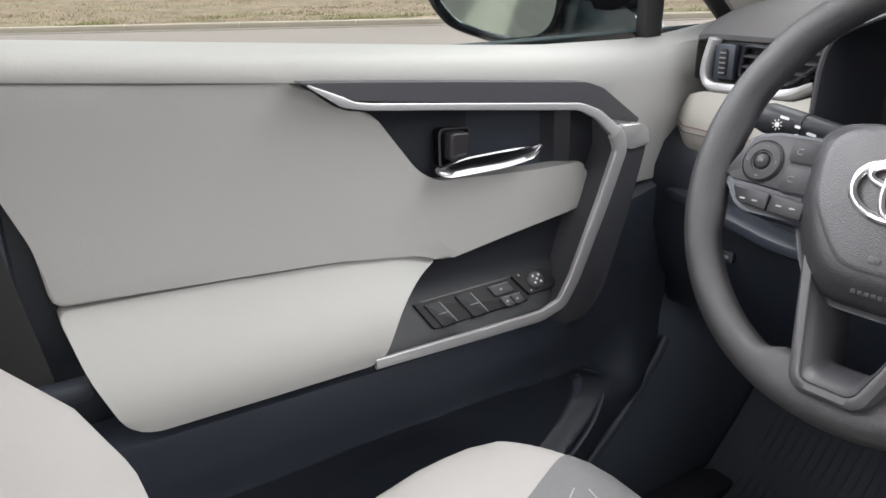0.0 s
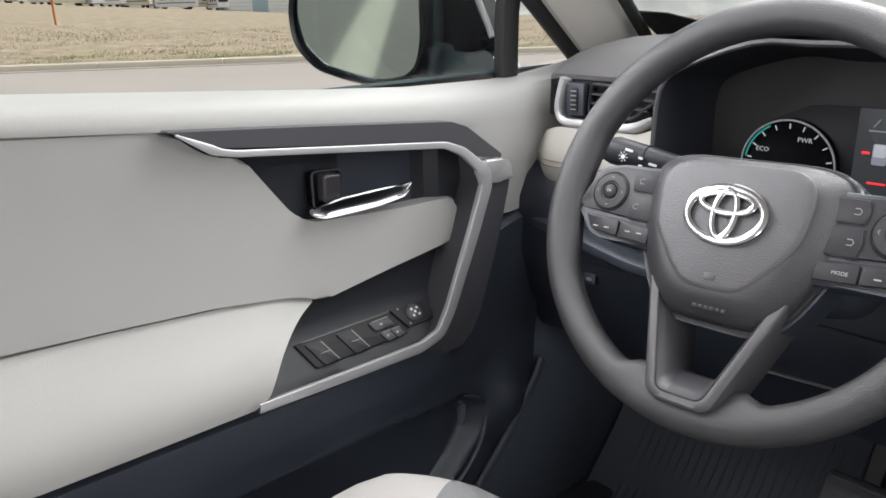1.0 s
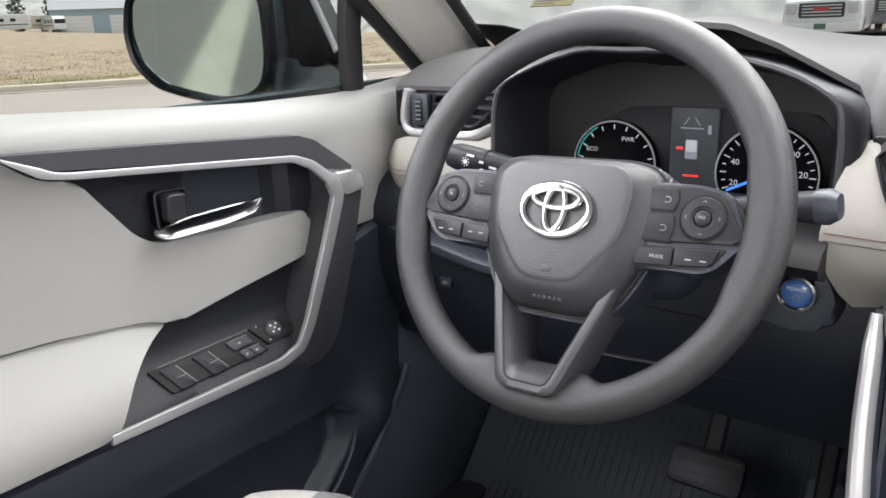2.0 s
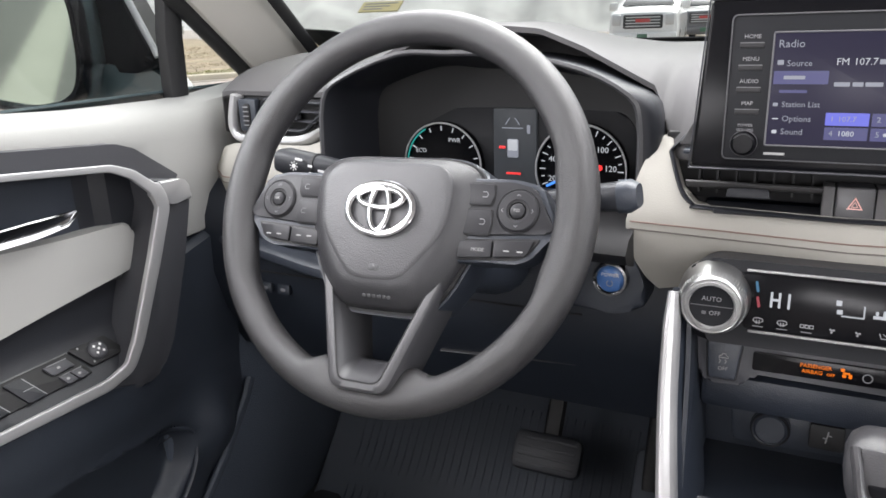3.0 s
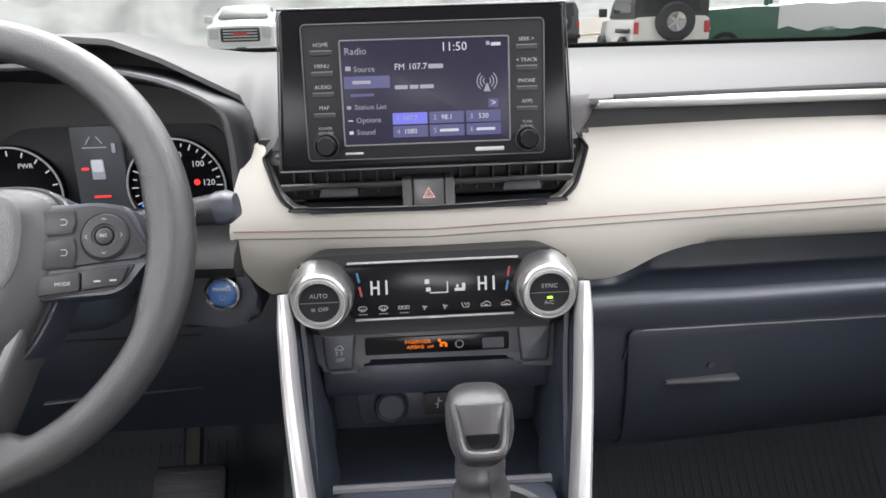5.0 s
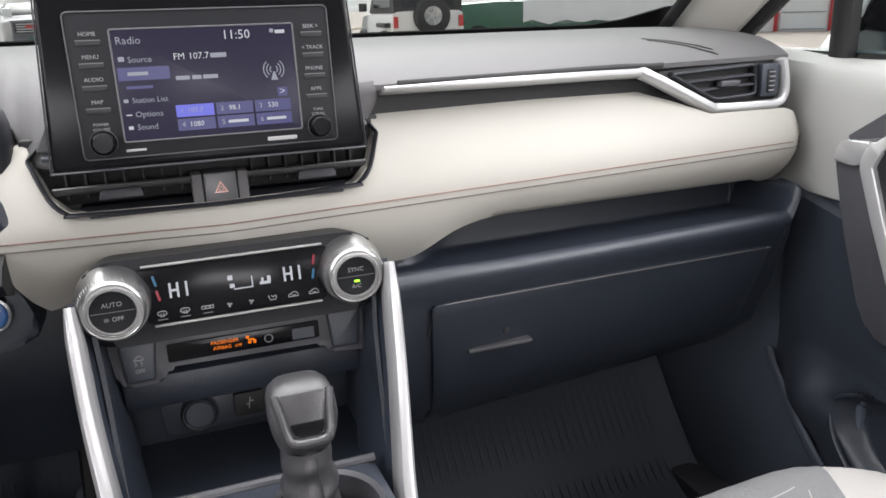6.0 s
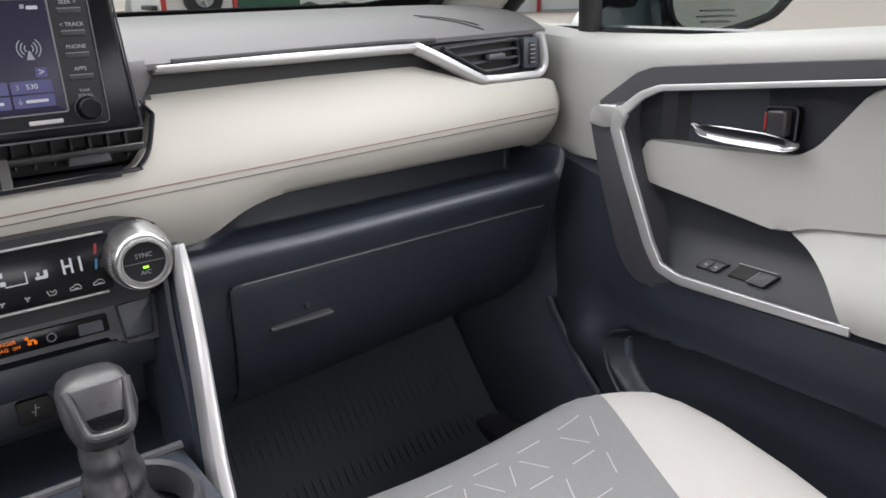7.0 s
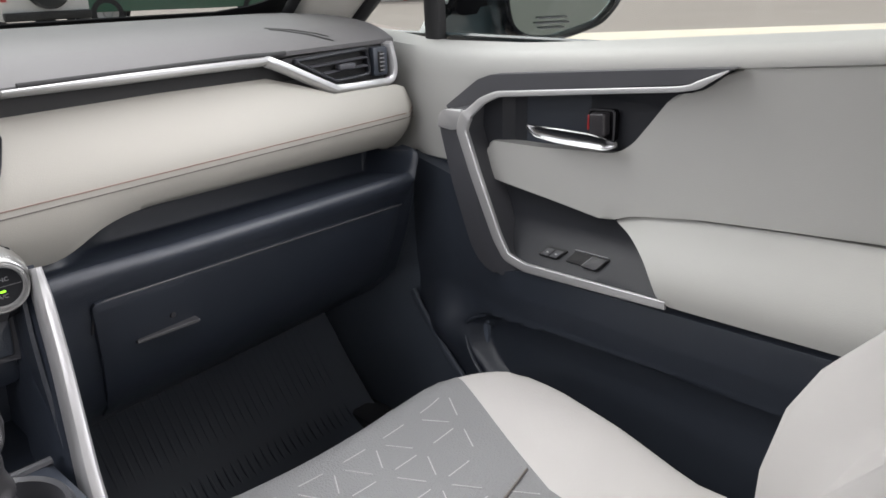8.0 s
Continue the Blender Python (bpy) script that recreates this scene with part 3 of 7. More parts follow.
def switches(root, s):
    if s < 0:
        key(root, 0.4645, 0.8840, 0.137, 0.034, s, M_BLACK, "switch_well", 0.0012, -0.0075)
        key(root, 0.4640, 0.8972, 0.130, 0.0016, s, M_SPOKE, "well_edge", 0.0016)
        rocker(root, 0.4175, 0.8835, 0.0215, 0.0295, s, M_SOFTBLACK, -0.0070)
        rocker(root, 0.4610, 0.8835, 0.0225, 0.0295, s, M_SOFTBLACK, -0.0070)
        for y, z, w in ((0.5075, 0.8897, 0.029), (0.5095, 0.8770, 0.0135), (0.5245, 0.8770, 0.0135)):
            k = key(root, y, z, w, 0.0130, s, M_CAP, "window_switch", 0.0045, -0.0032, "black rocker switch")
            key(k, y - 0.001, z, 0.0048, 0.0030, s, M_WHITE_INK, "mark", 0.0052)
            # highlight on the key's upper edge, painted as a grey line
            key(k, y, z + 0.0047, w * 0.9, 0.0007, s, M_DIM_INK, "mark", 0.0051)
        key(root, 0.5615, 0.8875, 0.050, 0.029, s, M_BLACK, "mirror_switch_plate", 0.002, -0.008)
        bm = lathe([(0, 0.004), (0.0085, 0.004), (0.0115, 0.002), (0.0125, 0), (0.0125, -0.004)], 24)
        bmesh.ops.transform(bm, matrix=on_shelf(0.5600, 0.8885, s, 0.003), verts=bm.verts)
        dial = part("mirror_dial", bm, M_CAP, root, "black mirror dial")
        for a in range(5):
            bm = slab(rounded(0.0030, 0.0030, 0.0007), 0.0005)
            bmesh.ops.transform(bm, matrix=on_shelf(0.5600, 0.8885, s, 0.0033) @ pose(0, 0, 0, 0, 0, 45 + 90 * a) @ pose(0.0062 * (a < 4), 0, 0.0045), verts=bm.verts)
            part("mark", bm, M_LIT_INK, dial)
        for y, z in ((0.540, 0.897), (0.549, 0.8795)):
            key(root, y, z, 0.003, 0.003, s, M_WHITE_INK, "mark", 0.0026)
    else:
        key(root, 0.511, 0.8795, 0.032, 0.0165, s, M_BLACK, "lock_switch_plate", 0.0015, -0.0065)
        for y in (0.5035, 0.5185):
            k = key(root, y, 0.8795, 0.0130, 0.0125, s, M_CAP, "lock_switch", 0.004, -0.0045, "charcoal lock switch")
            key(k, y, 0.8795, 0.0045, 0.0025, s, M_WHITE_INK, "mark", 0.0047)
        key(root, 0.4535, 0.8810, 0.054, 0.0185, s, M_BLACK, "switch_well", 0.0012, -0.006)
        key(root, 0.4510, 0.8895, 0.055, 0.0014, s, M_DIM_INK, "well_edge", 0.0016)
        k = key(root, 0.4400, 0.8810, 0.0235, 0.0180, s, M_HUB, "window_switch", 0.005, -0.006, "charcoal rocker switch")
        # painted highlight along the rocker's front edge
        key(k, 0.4515, 0.8810, 0.0012, 0.0175, s, M_DIM_INK, "mark", 0.0054, -0.006)


for side in (-1, 1):
    door(side)


# ---- dashboard ----
def dash_y(x):
    return 0.700 + 0.105 * abs(x)


def cowl(x):
    """How far the top swells over the instruments."""
    return ease(x, -0.60, -0.46) * (1 - ease(x, -0.37, -0.22))


def top_edge(x):
    """Height of the top's front edge: an arch over the instruments, drawn down beside the screen."""
    return along(x, (-0.85, 1.170), (-0.602, 1.170), (-0.585, 1.172), (-0.571, 1.182), (-0.492, 1.221), (-0.444, 1.240), (-0.400, 1.2445), (-0.353, 1.2445), (-0.310, 1.2405), (-0.262, 1.221), (-0.186, 1.181), (-0.177, 1.160), (-0.168, 1.138), (-0.158, 1.122), (-0.140, 1.120), (-0.120, 1.150), (0.12, 1.160), (0.15, 1.170), (0.85, 1.170))


dash = thing("dashboard", "dashboard with dark soft top and light grey stitched bolster", "dashboard", pose(0, 0.95, 0.6))
rows = []
for i in range(205):
    x = -0.774 + 1.535 * i / 204
    y0 = dash_y(x)
    c = cowl(x)
    over = ease(x, -0.60, -0.56) * (1 - ease(x, -0.185, -0.15))
    yf = y0 + 0.036 + (0.800 - y0 - 0.036) * over
    fall = clamp((abs(x) - 0.748) / 0.058) ** 2
    zf = top_edge(x) - 0.012 * fall
    base = 1.203 + 0.008 * (1 - ease(x, -0.12, 0.12)) - 0.034 * fall
    high = base + 0.036 * c
    foot = 1.135 + 0.10 * (1 - (x / 0.82) ** 2)
    row = [(x, foot, base - 0.002 + 0.010 * c), (x, foot - 0.05, base + 0.016 * c), (x, 0.98, high)]
    for back, share in ((0.115, 0.10), (0.085, 0.18), (0.055, 0.32), (0.032, 0.52), (0.014, 0.76), (0.004, 0.92), (0.0, 1.0)):
        row.append((x, yf + back, high - (high - zf) * share))
    row += [(x, yf + 0.001, zf - 0.006), (x, yf + 0.012 + 0.02 * over, zf - 0.010), (x, yf + 0.028 + 0.09 * over, zf - 0.014), (x, yf + 0.034 + 0.12 * over, zf - 0.07)]
    rows.append(row)
for edge, shift in ((0, -1), (-1, 1)):
    rim = [[(x + shift * 0.004 * k, y + 0.004 * k, z - (0.002, 0.010, 0.05)[k - 1]) for x, y, z in rows[edge]] for k in (1, 2, 3)]
    rows = rim[::-1] + rows if edge == 0 else rows + rim
part("dash_top", grid(rows), M_DASHTOP, dash, "dark grey soft dash top", None, 50)




def dash_height(x, y):
    """Height of the top beyond its front edge."""
    zf, base = top_edge(x), 1.203 + 0.008 * (1 - ease(x, -0.12, 0.12))
    return base - (base - zf) * along(y - dash_y(x) - 0.036, (0.0, 1.0), (0.014, 0.76), (0.032, 0.52), (0.055, 0.32), (0.085, 0.18), (0.115, 0.10), (0.2, 0.0))


for s in (-1, 1):
    for d in (0.0, 0.012):
        line = [(s * x, y + d, dash_height(x, y + d) + 0.0004) for x, y in ((0.566 + 0.0075 * k, 0.862 - 0.0050 * k) for k in range(11))]
        part("outlet_slot", sweep(line, oval(0.0028, 0.0007, 8), up=(0, 0, 1)), M_BLACK, dash, "black defroster slot")
# black backing that puts the gap's shade into the colour
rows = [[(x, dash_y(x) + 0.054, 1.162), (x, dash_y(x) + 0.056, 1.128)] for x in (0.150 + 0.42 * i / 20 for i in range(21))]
part("gap_strip", thick(grid(rows), 0.002), M_BLACK, dash, "black strip for the shade under the silver line")


def bolster(name, x0, x1, top, bottom, n):
    rows = []
    for i in range(n + 1):
        x = x0 + (x1 - x0) * i / n
        zt, zb = top(x), bottom(x)
        end = 0.03 * ease(abs(x), 0.750, 0.800)
        row = []
        for k in range(19):
            z = zt + (zb - zt) * k / 18
            if z > 1.056:
                y = dash_y(x) + 0.058 * ((z - 1.056) / 0.087) ** 1.7
            else:
                y = dash_y(x) + (0.012 + 0.018 * ease(abs(x), 0.20, 0.32)) * ((1.056 - z) / 0.05) ** 2
            row.append((x, y + end, z))
        row = [(x, row[0][1] + 0.02, zt - 0.002)] + row + [(x, row[-1][1] + 0.03, zb + 0.004)]
        rows.append(row)
    return part(name, grid(rows), M_BOLSTER, dash, "light grey stitched vinyl bolster", None, 60)


def bolster_top(x):
    return along(x, (-0.194, 1.058), (-0.189, 1.095), (-0.180, 1.124), (-0.168, 1.137), (-0.1585, 1.132), (-0.1575, 1.122), (-0.144, 1.092), (-0.130, 1.080), (-0.124, 1.079), (0.126, 1.079), (0.132, 1.081), (0.147, 1.094), (0.161, 1.122), (0.162, 1.138), (0.175, 1.142), (0.515, 1.136), (0.56, 1.123), (0.615, 1.104), (0.745, 1.101), (0.775, 1.092), (0.798, 1.062))


def bolster_low(x):
    return along(x, (-0.194, 1.050), (-0.185, 1.015), (-0.175, 0.996), (-0.163, 0.983), (-0.140, 0.990), (-0.12, 1.02), (0.12, 1.02), (0.14, 0.99), (0.170, 0.983), (0.185, 0.983), (0.198, 0.986), (0.212, 0.993), (0.226, 1.001), (0.240, 1.008), (0.256, 1.013), (0.275, 1.0165), (0.30, 1.018), (0.49, 1.012), (0.71, 1.004), (0.725, 0.998), (0.770, 0.990), (0.785, 0.996), (0.798, 1.02))


bolster("bolster", -0.194, 0.798, bolster_top, bolster_low, 440)
bolster("bolster", -0.798, -0.566, lambda x: bolster_top(-x), lambda x: bolster_low(-x), 34)


def seam_line(x0, x1, z, mat, name):
    line = []
    for i in range(61):
        x = x0 + (x1 - x0) * i / 60
        end = 0.03 * ease(abs(x), 0.750, 0.800)
        y = dash_y(x) + 0.058 * (max(0, z - 1.056) / 0.087) ** 1.7 + 0.012 * (max(0, 1.056 - z) / 0.05) ** 2 + end
        line.append((x, y - 0.0004, z))
    part(name, sweep(line, oval(0.0007, 0.0007, 6)), mat, dash)


for a, b in ((-0.190, 0.792), (-0.792, -0.566)):
    seam_line(a, b, 1.0575, M_THREAD, "stitching")
    seam_line(a, b, 1.0500, M_SEAM, "seam")

# silver line that runs into the outer vents
for s in (-1, 1):
    pts = [(0.172, 0.754, 1.1635), (0.34, 0.772, 1.1625), (0.49, 0.787, 1.1605), (0.515, 0.788, 1.1575), (0.61, 0.794, 1.114), (0.632, 0.797, 1.108), (0.70, 0.803, 1.106), (0.738, 0.808, 1.106), (0.750, 0.810, 1.116), (0.750, 0.810, 1.135), (0.742, 0.810, 1.165)]
    if s < 0:
        pts = [(0.590, 0.792, 1.124)] + pts[5:]
    line = smooth_line(pts, 5)
    bm = sweep(line, oval(0.0062, 0.010, 12, 2.8), up=(0, -0.9, 0.4), scales=[((0.74 if i < 14 and s > 0 else 1.0) * (0.5 + 0.5 * clamp(i / 4)), 1) for i in range(len(line))])
    part("silver_line", mirror_x(bm, s), M_SILVER, dash, "satin silver trim line")

# shade under the dash top's lip, laid in as a thin black strip
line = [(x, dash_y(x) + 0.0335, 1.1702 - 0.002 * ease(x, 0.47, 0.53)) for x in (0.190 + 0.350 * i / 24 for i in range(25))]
part("strip_shadow_gap", sweep(line, oval(0.0025, 0.0034, 10)), M_BLACK, dash, "black strip for the shade over the silver line")
rows = []
for k in range(9):
    z = 1.174 - 0.050 * k / 8
    right = along(z, (1.124, 0.157), (1.150, 0.170), (1.166, 0.176), (1.174, 0.177))
    lean = 0.030 + 0.012 * ((1.174 - z) / 0.05) ** 2 + 0.006 * (k == 0)
    rows.append([(0.105 + (right - 0.105) * u / 10, dash_y(0.105 + (right - 0.105) * u / 10) + lean + 0.020 * (u / 10) ** 8, z) for u in range(11)])
part("dash_cheek", thick(grid(rows), 0.004), M_DASHTOP, dash, "dark grey cheek beside the screen", None, 60)

# outer air vents
for s in (-1, 1):
    vent = part("air_vent", mirror_x(warp(slab(soften([(0.535 if s > 0 else 0.572, 1.160), (0.738, 1.164), (0.742, 1.112), (0.625, 1.112)], 0.006), 0.02, 0.003), lambda c: Vector((c.x, dash_y(c.x) + 0.040 - c.z, c.y))), s), M_BLACK, dash, "black slatted air vent")
    rim = [(0.552 if s > 0 else 0.578, 1.156), (0.695, 1.160), (0.700, 1.122), (0.628, 1.120)]
    bm = sweep([(u, dash_y(u) + 0.034, v) for u, v in soften(rim, 0.008)], oval(0.003, 0.006, 8), up=(0, -1, 0), closed=True)
    part("vent_frame", mirror_x(bm, s), M_SOFTBLACK, vent, "black vent frame")
    for z, a, b in ((1.1455, 0.580, 0.694), (1.1335, 0.604, 0.694)):
        bm = sweep([(a, dash_y(a) + 0.036, z - 0.001), (b, dash_y(b) + 0.036, z + 0.0015)], oval(0.008, 0.0022, 8), up=(0, 0, 1))
        part("slat", mirror_x(bm, s), M_CAP, vent)
    part("vent_tab", mirror_x(box(0.632, 0.662, 0.790, 0.802, 1.1355, 1.1435, 0.002), s), M_CAP, vent)
    part("wheel_plate", mirror_x(box(0.708, 0.737, 0.803, 0.815, 1.117, 1.160, 0.003), s), M_DARK, vent)
    wheel = part("thumb_wheel", mirror_x(box(0.7165, 0.7275, 0.800, 0.812, 1.122, 1.154, 0.003), s), M_BLACK, vent, "ribbed black thumb wheel")
    for k in range(5):
        part("rib", mirror_x(box(0.718, 0.726, 0.7985, 0.8015, 1.125 + 0.006 * k, 1.1265 + 0.006 * k), s), M_DIM_INK, wheel)

# lower half on the passenger's side, with an open shelf
rows = []
for i in range(54):
    x = 0.135 + 0.580 * i / 38 if i < 39 else 0.715 + 0.032 * (i - 38) / 15
    y0 = dash_y(x)
    back = y0 + 0.085 - 0.045 * (1 - ease(x, 0.19, 0.26))
    y0 += 0.05 * ease(x, 0.732, 0.752) ** 2
    # the rim turns up round the shelf's outer end
    lip = along(x, (0.135, 0.985), (0.21, 0.984), (0.30, 0.980), (0.72, 0.971)) + 0.034 * ease(x, 0.719, 0.737)
    rows.append([(x, y0 + 0.06, 1.03), (x, back, 1.024), (x, back, lip - 0.012), (x, back - 0.006, lip - 0.016), (x, y0 - 0.012, lip - 0.004 + 0.0), (x, y0 - 0.024, lip + 0.001), (x, y0 - 0.034, lip - 0.004), (x, y0 - 0.036, lip - 0.014), (x, y0 - 0.026, lip - 0.030), (x, y0 - 0.022, 0.935), (x, y0 + 0.0, 0.86), (x, y0 + 0.03, 0.79), (x, y0 + 0.10, 0.73), (x, y0 + 0.25, 0.70), (x, 1.2, 0.70)])
part("lower_dash", grid(rows), M_DARK_SHADED, dash, "black grained plastic lower dash", None, 70)
g0, g1 = 0.195, 0.70


def glove(c):
    x = c.x
    y0 = dash_y(x)
    z = c.y
    y = along(z, (0.70, y0 + 0.115), (0.73, y0 + 0.10), (0.79, y0 + 0.03), (0.86, y0), (0.935, y0 - 0.022), (0.96, y0 - 0.027))
    return Vector((x, y - 0.006 - c.z, z))


glove_box = part("glovebox_door", warp(dice(slab(soften([(g0, 0.946), (g1, 0.926), (g1 - 0.01, 0.77), (g0 + 0.02, 0.75)], 0.012), 0.01, 0.003), 0.03), glove), M_DARK_SHADED, dash, "black plastic glovebox door")
part("glovebox_latch", box(0.245, 0.325, 0.7115, 0.730, 0.8715, 0.8765, 0.0015), M_SPOKE, glove_box, "black glovebox latch")
# highlight along the door's edge, put in as a line of lighter plastic
part("glovebox_highlight", sweep(bend([(0.196, dash_y(0.196) - 0.0145, 0.905), (0.200, dash_y(0.20) - 0.0285, 0.944), (0.45, dash_y(0.45) - 0.0285, 0.9350), (0.697, dash_y(0.697) - 0.0285, 0.9258)], 0.012), oval(0.0010, 0.0014, 6)), M_SPOKE, glove_box, "paler line painted as the glovebox door's edge highlight")
part("glovebox_lock", lathe([(0, 0.0030), (0.0035, 0.0025), (0.0042, 0), (0.0042, -0.004)], 16), M_KEY, glove_box, "round glovebox lock", pose(0.293, 0.716, 0.891, 90, 0, 6))

# lower half on the driver's side
rows = []
for i in range(36):
    x = -0.82 + 0.69 * i / 35
    rows.append([(x, 0.83, 1.06), (x, 0.79, 1.03), (x, 0.775, 1.00), (x, 0.772, 0.92), (x, 0.79, 0.86), (x, 0.84, 0.78), (x, 0.95, 0.74), (x, 1.2, 0.72)])
part("lower_dash", grid(rows), M_DARK_SHADED, dash, "black grained plastic lower dash")
for z in (0.93, 0.872):
    part("panel_gap", sweep([(-0.72, 0.7725 + 0.02 * (z < 0.9), z), (-0.25, 0.7725 + 0.02 * (z < 0.9), z)], oval(0.0015, 0.0015, 6)), M_BLACK, dash)

part("knee_ledge", sweep(bend([(-0.79, 0.800, 0.968), (-0.70, 0.772, 0.966), (-0.58, 0.752, 0.953), (-0.50, 0.760, 0.948)], 0.02), oval(0.020, 0.011, 16, 2.6)), M_DARK, dash, "black ledge over the knee panel")
for x in (-0.694, -0.664):
    small_key = part("small_key", slab(rounded(0.020, 0.014, 0.002), 0.006, 0.001), M_DARK, dash, "small black switch", facing(x, 0.769, 0.908, 4))
    part("mark", slab(rounded(0.008, 0.004, 0.001), 0.0006), M_DIM_INK, small_key, "", facing(x, 0.7684, 0.908, 4))
# bright glint on the panel's lower edge, set in as lighter plastic
part("panel_edge", sweep([(-0.44, 0.795, 0.846), (-0.26, 0.795, 0.858)], oval(0.004, 0.0016, 8)), M_SPOKE, dash, "lighter strip painted as the knee panel's lower highlight")

# footwell sides and closing panels
for s, n in ((-1, "wall_left_kick"), (1, "wall_right_kick")):
    solid(n, mirror_x(box(0.805, 0.86, 0.66, 1.24, 0.36, 0.975, 0.004), s), M_CARPET, "black kick panel of the footwell", "wall")
    solid(n + "_sill", mirror_x(box(0.74, 0.86, -0.6, 1.0, 0.34, 0.43, 0.01), s), M_CAP, "charcoal plastic door sill trim", "sill")

# ---- instrument cluster ----
cluster = thing("instrument_cluster", "hooded black instrument cluster with two lit dials", "instrument cluster", pose(-0.375, 0.84, 1.05))
ARCH = [(-0.560, 1.035), (-0.562, 1.10), (-0.557, 1.165), (-0.530, 1.190), (-0.457, 1.215), (-0.400, 1.215), (-0.330, 1.213), (-0.255, 1.199), (-0.205, 1.174), (-0.194, 1.150), (-0.192, 1.10), (-0.194, 1.035)]
arch = smooth_line([(x, 0, z) for x, z in ARCH], 3)
mid = Vector((-0.377, 0, 1.10))


def ring(y, out, lift=0.0):
    return [Vector((p.x, y, p.z)) + (p - mid).normalized() * out + Vector((0, 0, lift)) for p in arch]


def lip(y, out, lift=0.0):
    """A ring that stands further out on the side of the screen."""
    return [Vector((p.x, y, p.z)) + (p - mid).normalized() * out * (0.22 + 0.78 * ease((p - mid).normalized().x, 0.86, 0.98)) + Vector((0, 0, lift)) for p in arch]


bm = grid([ring(0.845, -0.020), ring(0.79, -0.006), ring(0.752, 0.0), ring(0.747, 0.004), lip(0.749, 0.012), lip(0.755, 0.019), lip(0.764, 0.022), lip(0.785, 0.022, -0.002), lip(0.85, 0.022, -0.004), lip(0.90, 0.020, -0.006)])
part("hood", bm, M_SOFTBLACK, cluster, "dark plastic hood round the dials")
bm = grid([ring(0.7465, 0.0005), ring(0.745, 0.003), ring(0.7465, 0.0065)])
part("hood_edge", bm, M_SPOKE, cluster, "smooth charcoal edge of the hood")
part("face", slab([(p.x, p.z) for p in ring(0, -0.012)], 0.01), M_BLACK, cluster, "matt black dial face", facing(0, 0.842, 0))
part("lower_cover", sweep([(-0.575, 0.775, 1.035), (-0.185, 0.765, 1.03)], oval(0.075, 0.025, 12)), M_BLACK, cluster)
DIAL_Y = 0.838
part("dial_panel", slab(soften([(-0.515, 1.03), (-0.205, 1.03), (-0.205, 1.12), (-0.225, 1.148), (-0.30, 1.152), (-0.43, 1.150), (-0.49, 1.12)], 0.01), 0.006, 0.002), M_PANEL, cluster, "", facing(0, DIAL_Y + 0.002, 0))


def dial(x, z, r, name, label):
    d = part(name, lathe([(0, -0.004), (r * 0.93, -0.004), (r * 0.95, 0.0), (r, 0.002), (r * 1.03, 0.0), (r * 1.03, -0.006)], 48), M_GLOSS, cluster, label, facing(x, DIAL_Y - 0.004, z))
    rim = [(r * math.cos(radians(a)), r * math.sin(radians(a)), 0.003) for a in range(-50, 231, 6)]
    part("rim", sweep([facing(x, DIAL_Y - 0.004, z) @ Vector(p) for p in rim], oval(0.0012, 0.0012, 6), up=(0, -1, 0)), M_SILVER, d, "thin silver dial rim")
    return d


power_dial = dial(-0.447, 1.080, 0.052, "power_dial", "black power dial with a teal arc")
for k, a in enumerate(range(12, 175, 20)):
    c, s_ = math.cos(radians(a)), math.sin(radians(a))
    part("tick", box(-0.0028, 0.0028, -0.0007, 0.0007, 0, 0.0004), G_WHITE, power_dial, "", facing(-0.447 + 0.045 * c, DIAL_Y - 0.0035, 1.080 + 0.045 * s_) @ pose(0, 0, 0, 0, 0, a))
arc = [(-0.447 + 0.049 * math.cos(radians(a)), DIAL_Y - 0.005, 1.080 + 0.049 * math.sin(radians(a))) for a in range(118, 176, 6)]
part("eco_arc", sweep(arc, oval(0.001, 0.001, 6), up=(0, -1, 0)), G_TEAL, power_dial)
lettering("ECO", 0.0075, G_WHITE, power_dial, facing(-0.476, DIAL_Y - 0.006, 1.097))
lettering("PWR", 0.0075, G_WHITE, power_dial, facing(-0.430, DIAL_Y - 0.006, 1.111))

speedo = dial(-0.272, 1.082, 0.053, "speedometer", "black speedometer with white numbers")
for k in range(25):
    a = 225 - 270 * k / 24
    c, s_ = math.cos(radians(a)), math.sin(radians(a))
    w = 0.0035 if k % 2 == 0 else 0.002
    part("tick", box(-w, w, -0.0006, 0.0006, 0, 0.0004), G_WHITE, speedo, "", facing(-0.272 + 0.046 * c, DIAL_Y - 0.0035, 1.082 + 0.046 * s_) @ pose(0, 0, 0, 0, 0, a))
for k in range(1, 7):
    a = 225 - 270 * k / 7 + 12
    lettering(str(20 * k), 0.0095, G_WHITE, speedo, facing(-0.272 + 0.035 * math.cos(radians(a)), DIAL_Y - 0.006, 1.082 + 0.035 * math.sin(radians(a))))
part("needle", sweep([(-0.272, DIAL_Y - 0.007, 1.082), (-0.312, DIAL_Y - 0.007, 1.062)], oval(0.0015, 0.0008, 6), up=(0, -1, 0)), G_BLUE, speedo, "blue lit needle")
for dx, dz in ((0.008, 0.012), (0.022, 0.004)):
    part("warning_lamp", lathe([(0, 0.001), (0.003, 0.0005), (0.0035, 0)], 12), G_RED, speedo, "small red warning lamp", facing(-0.272 + dx, DIAL_Y - 0.005, 1.082 + dz))
info = plate(0.054, 0.105, 0.003, 0.004, material("grey_info_display", (0.02, 0.022, 0.026), 0.4, spec=0.2, glow=0.22, glow_colour=(0.045, 0.05, 0.055)), cluster, facing(-0.353, DIAL_Y - 0.002, 1.098), "info_display", label="dim grey information display")
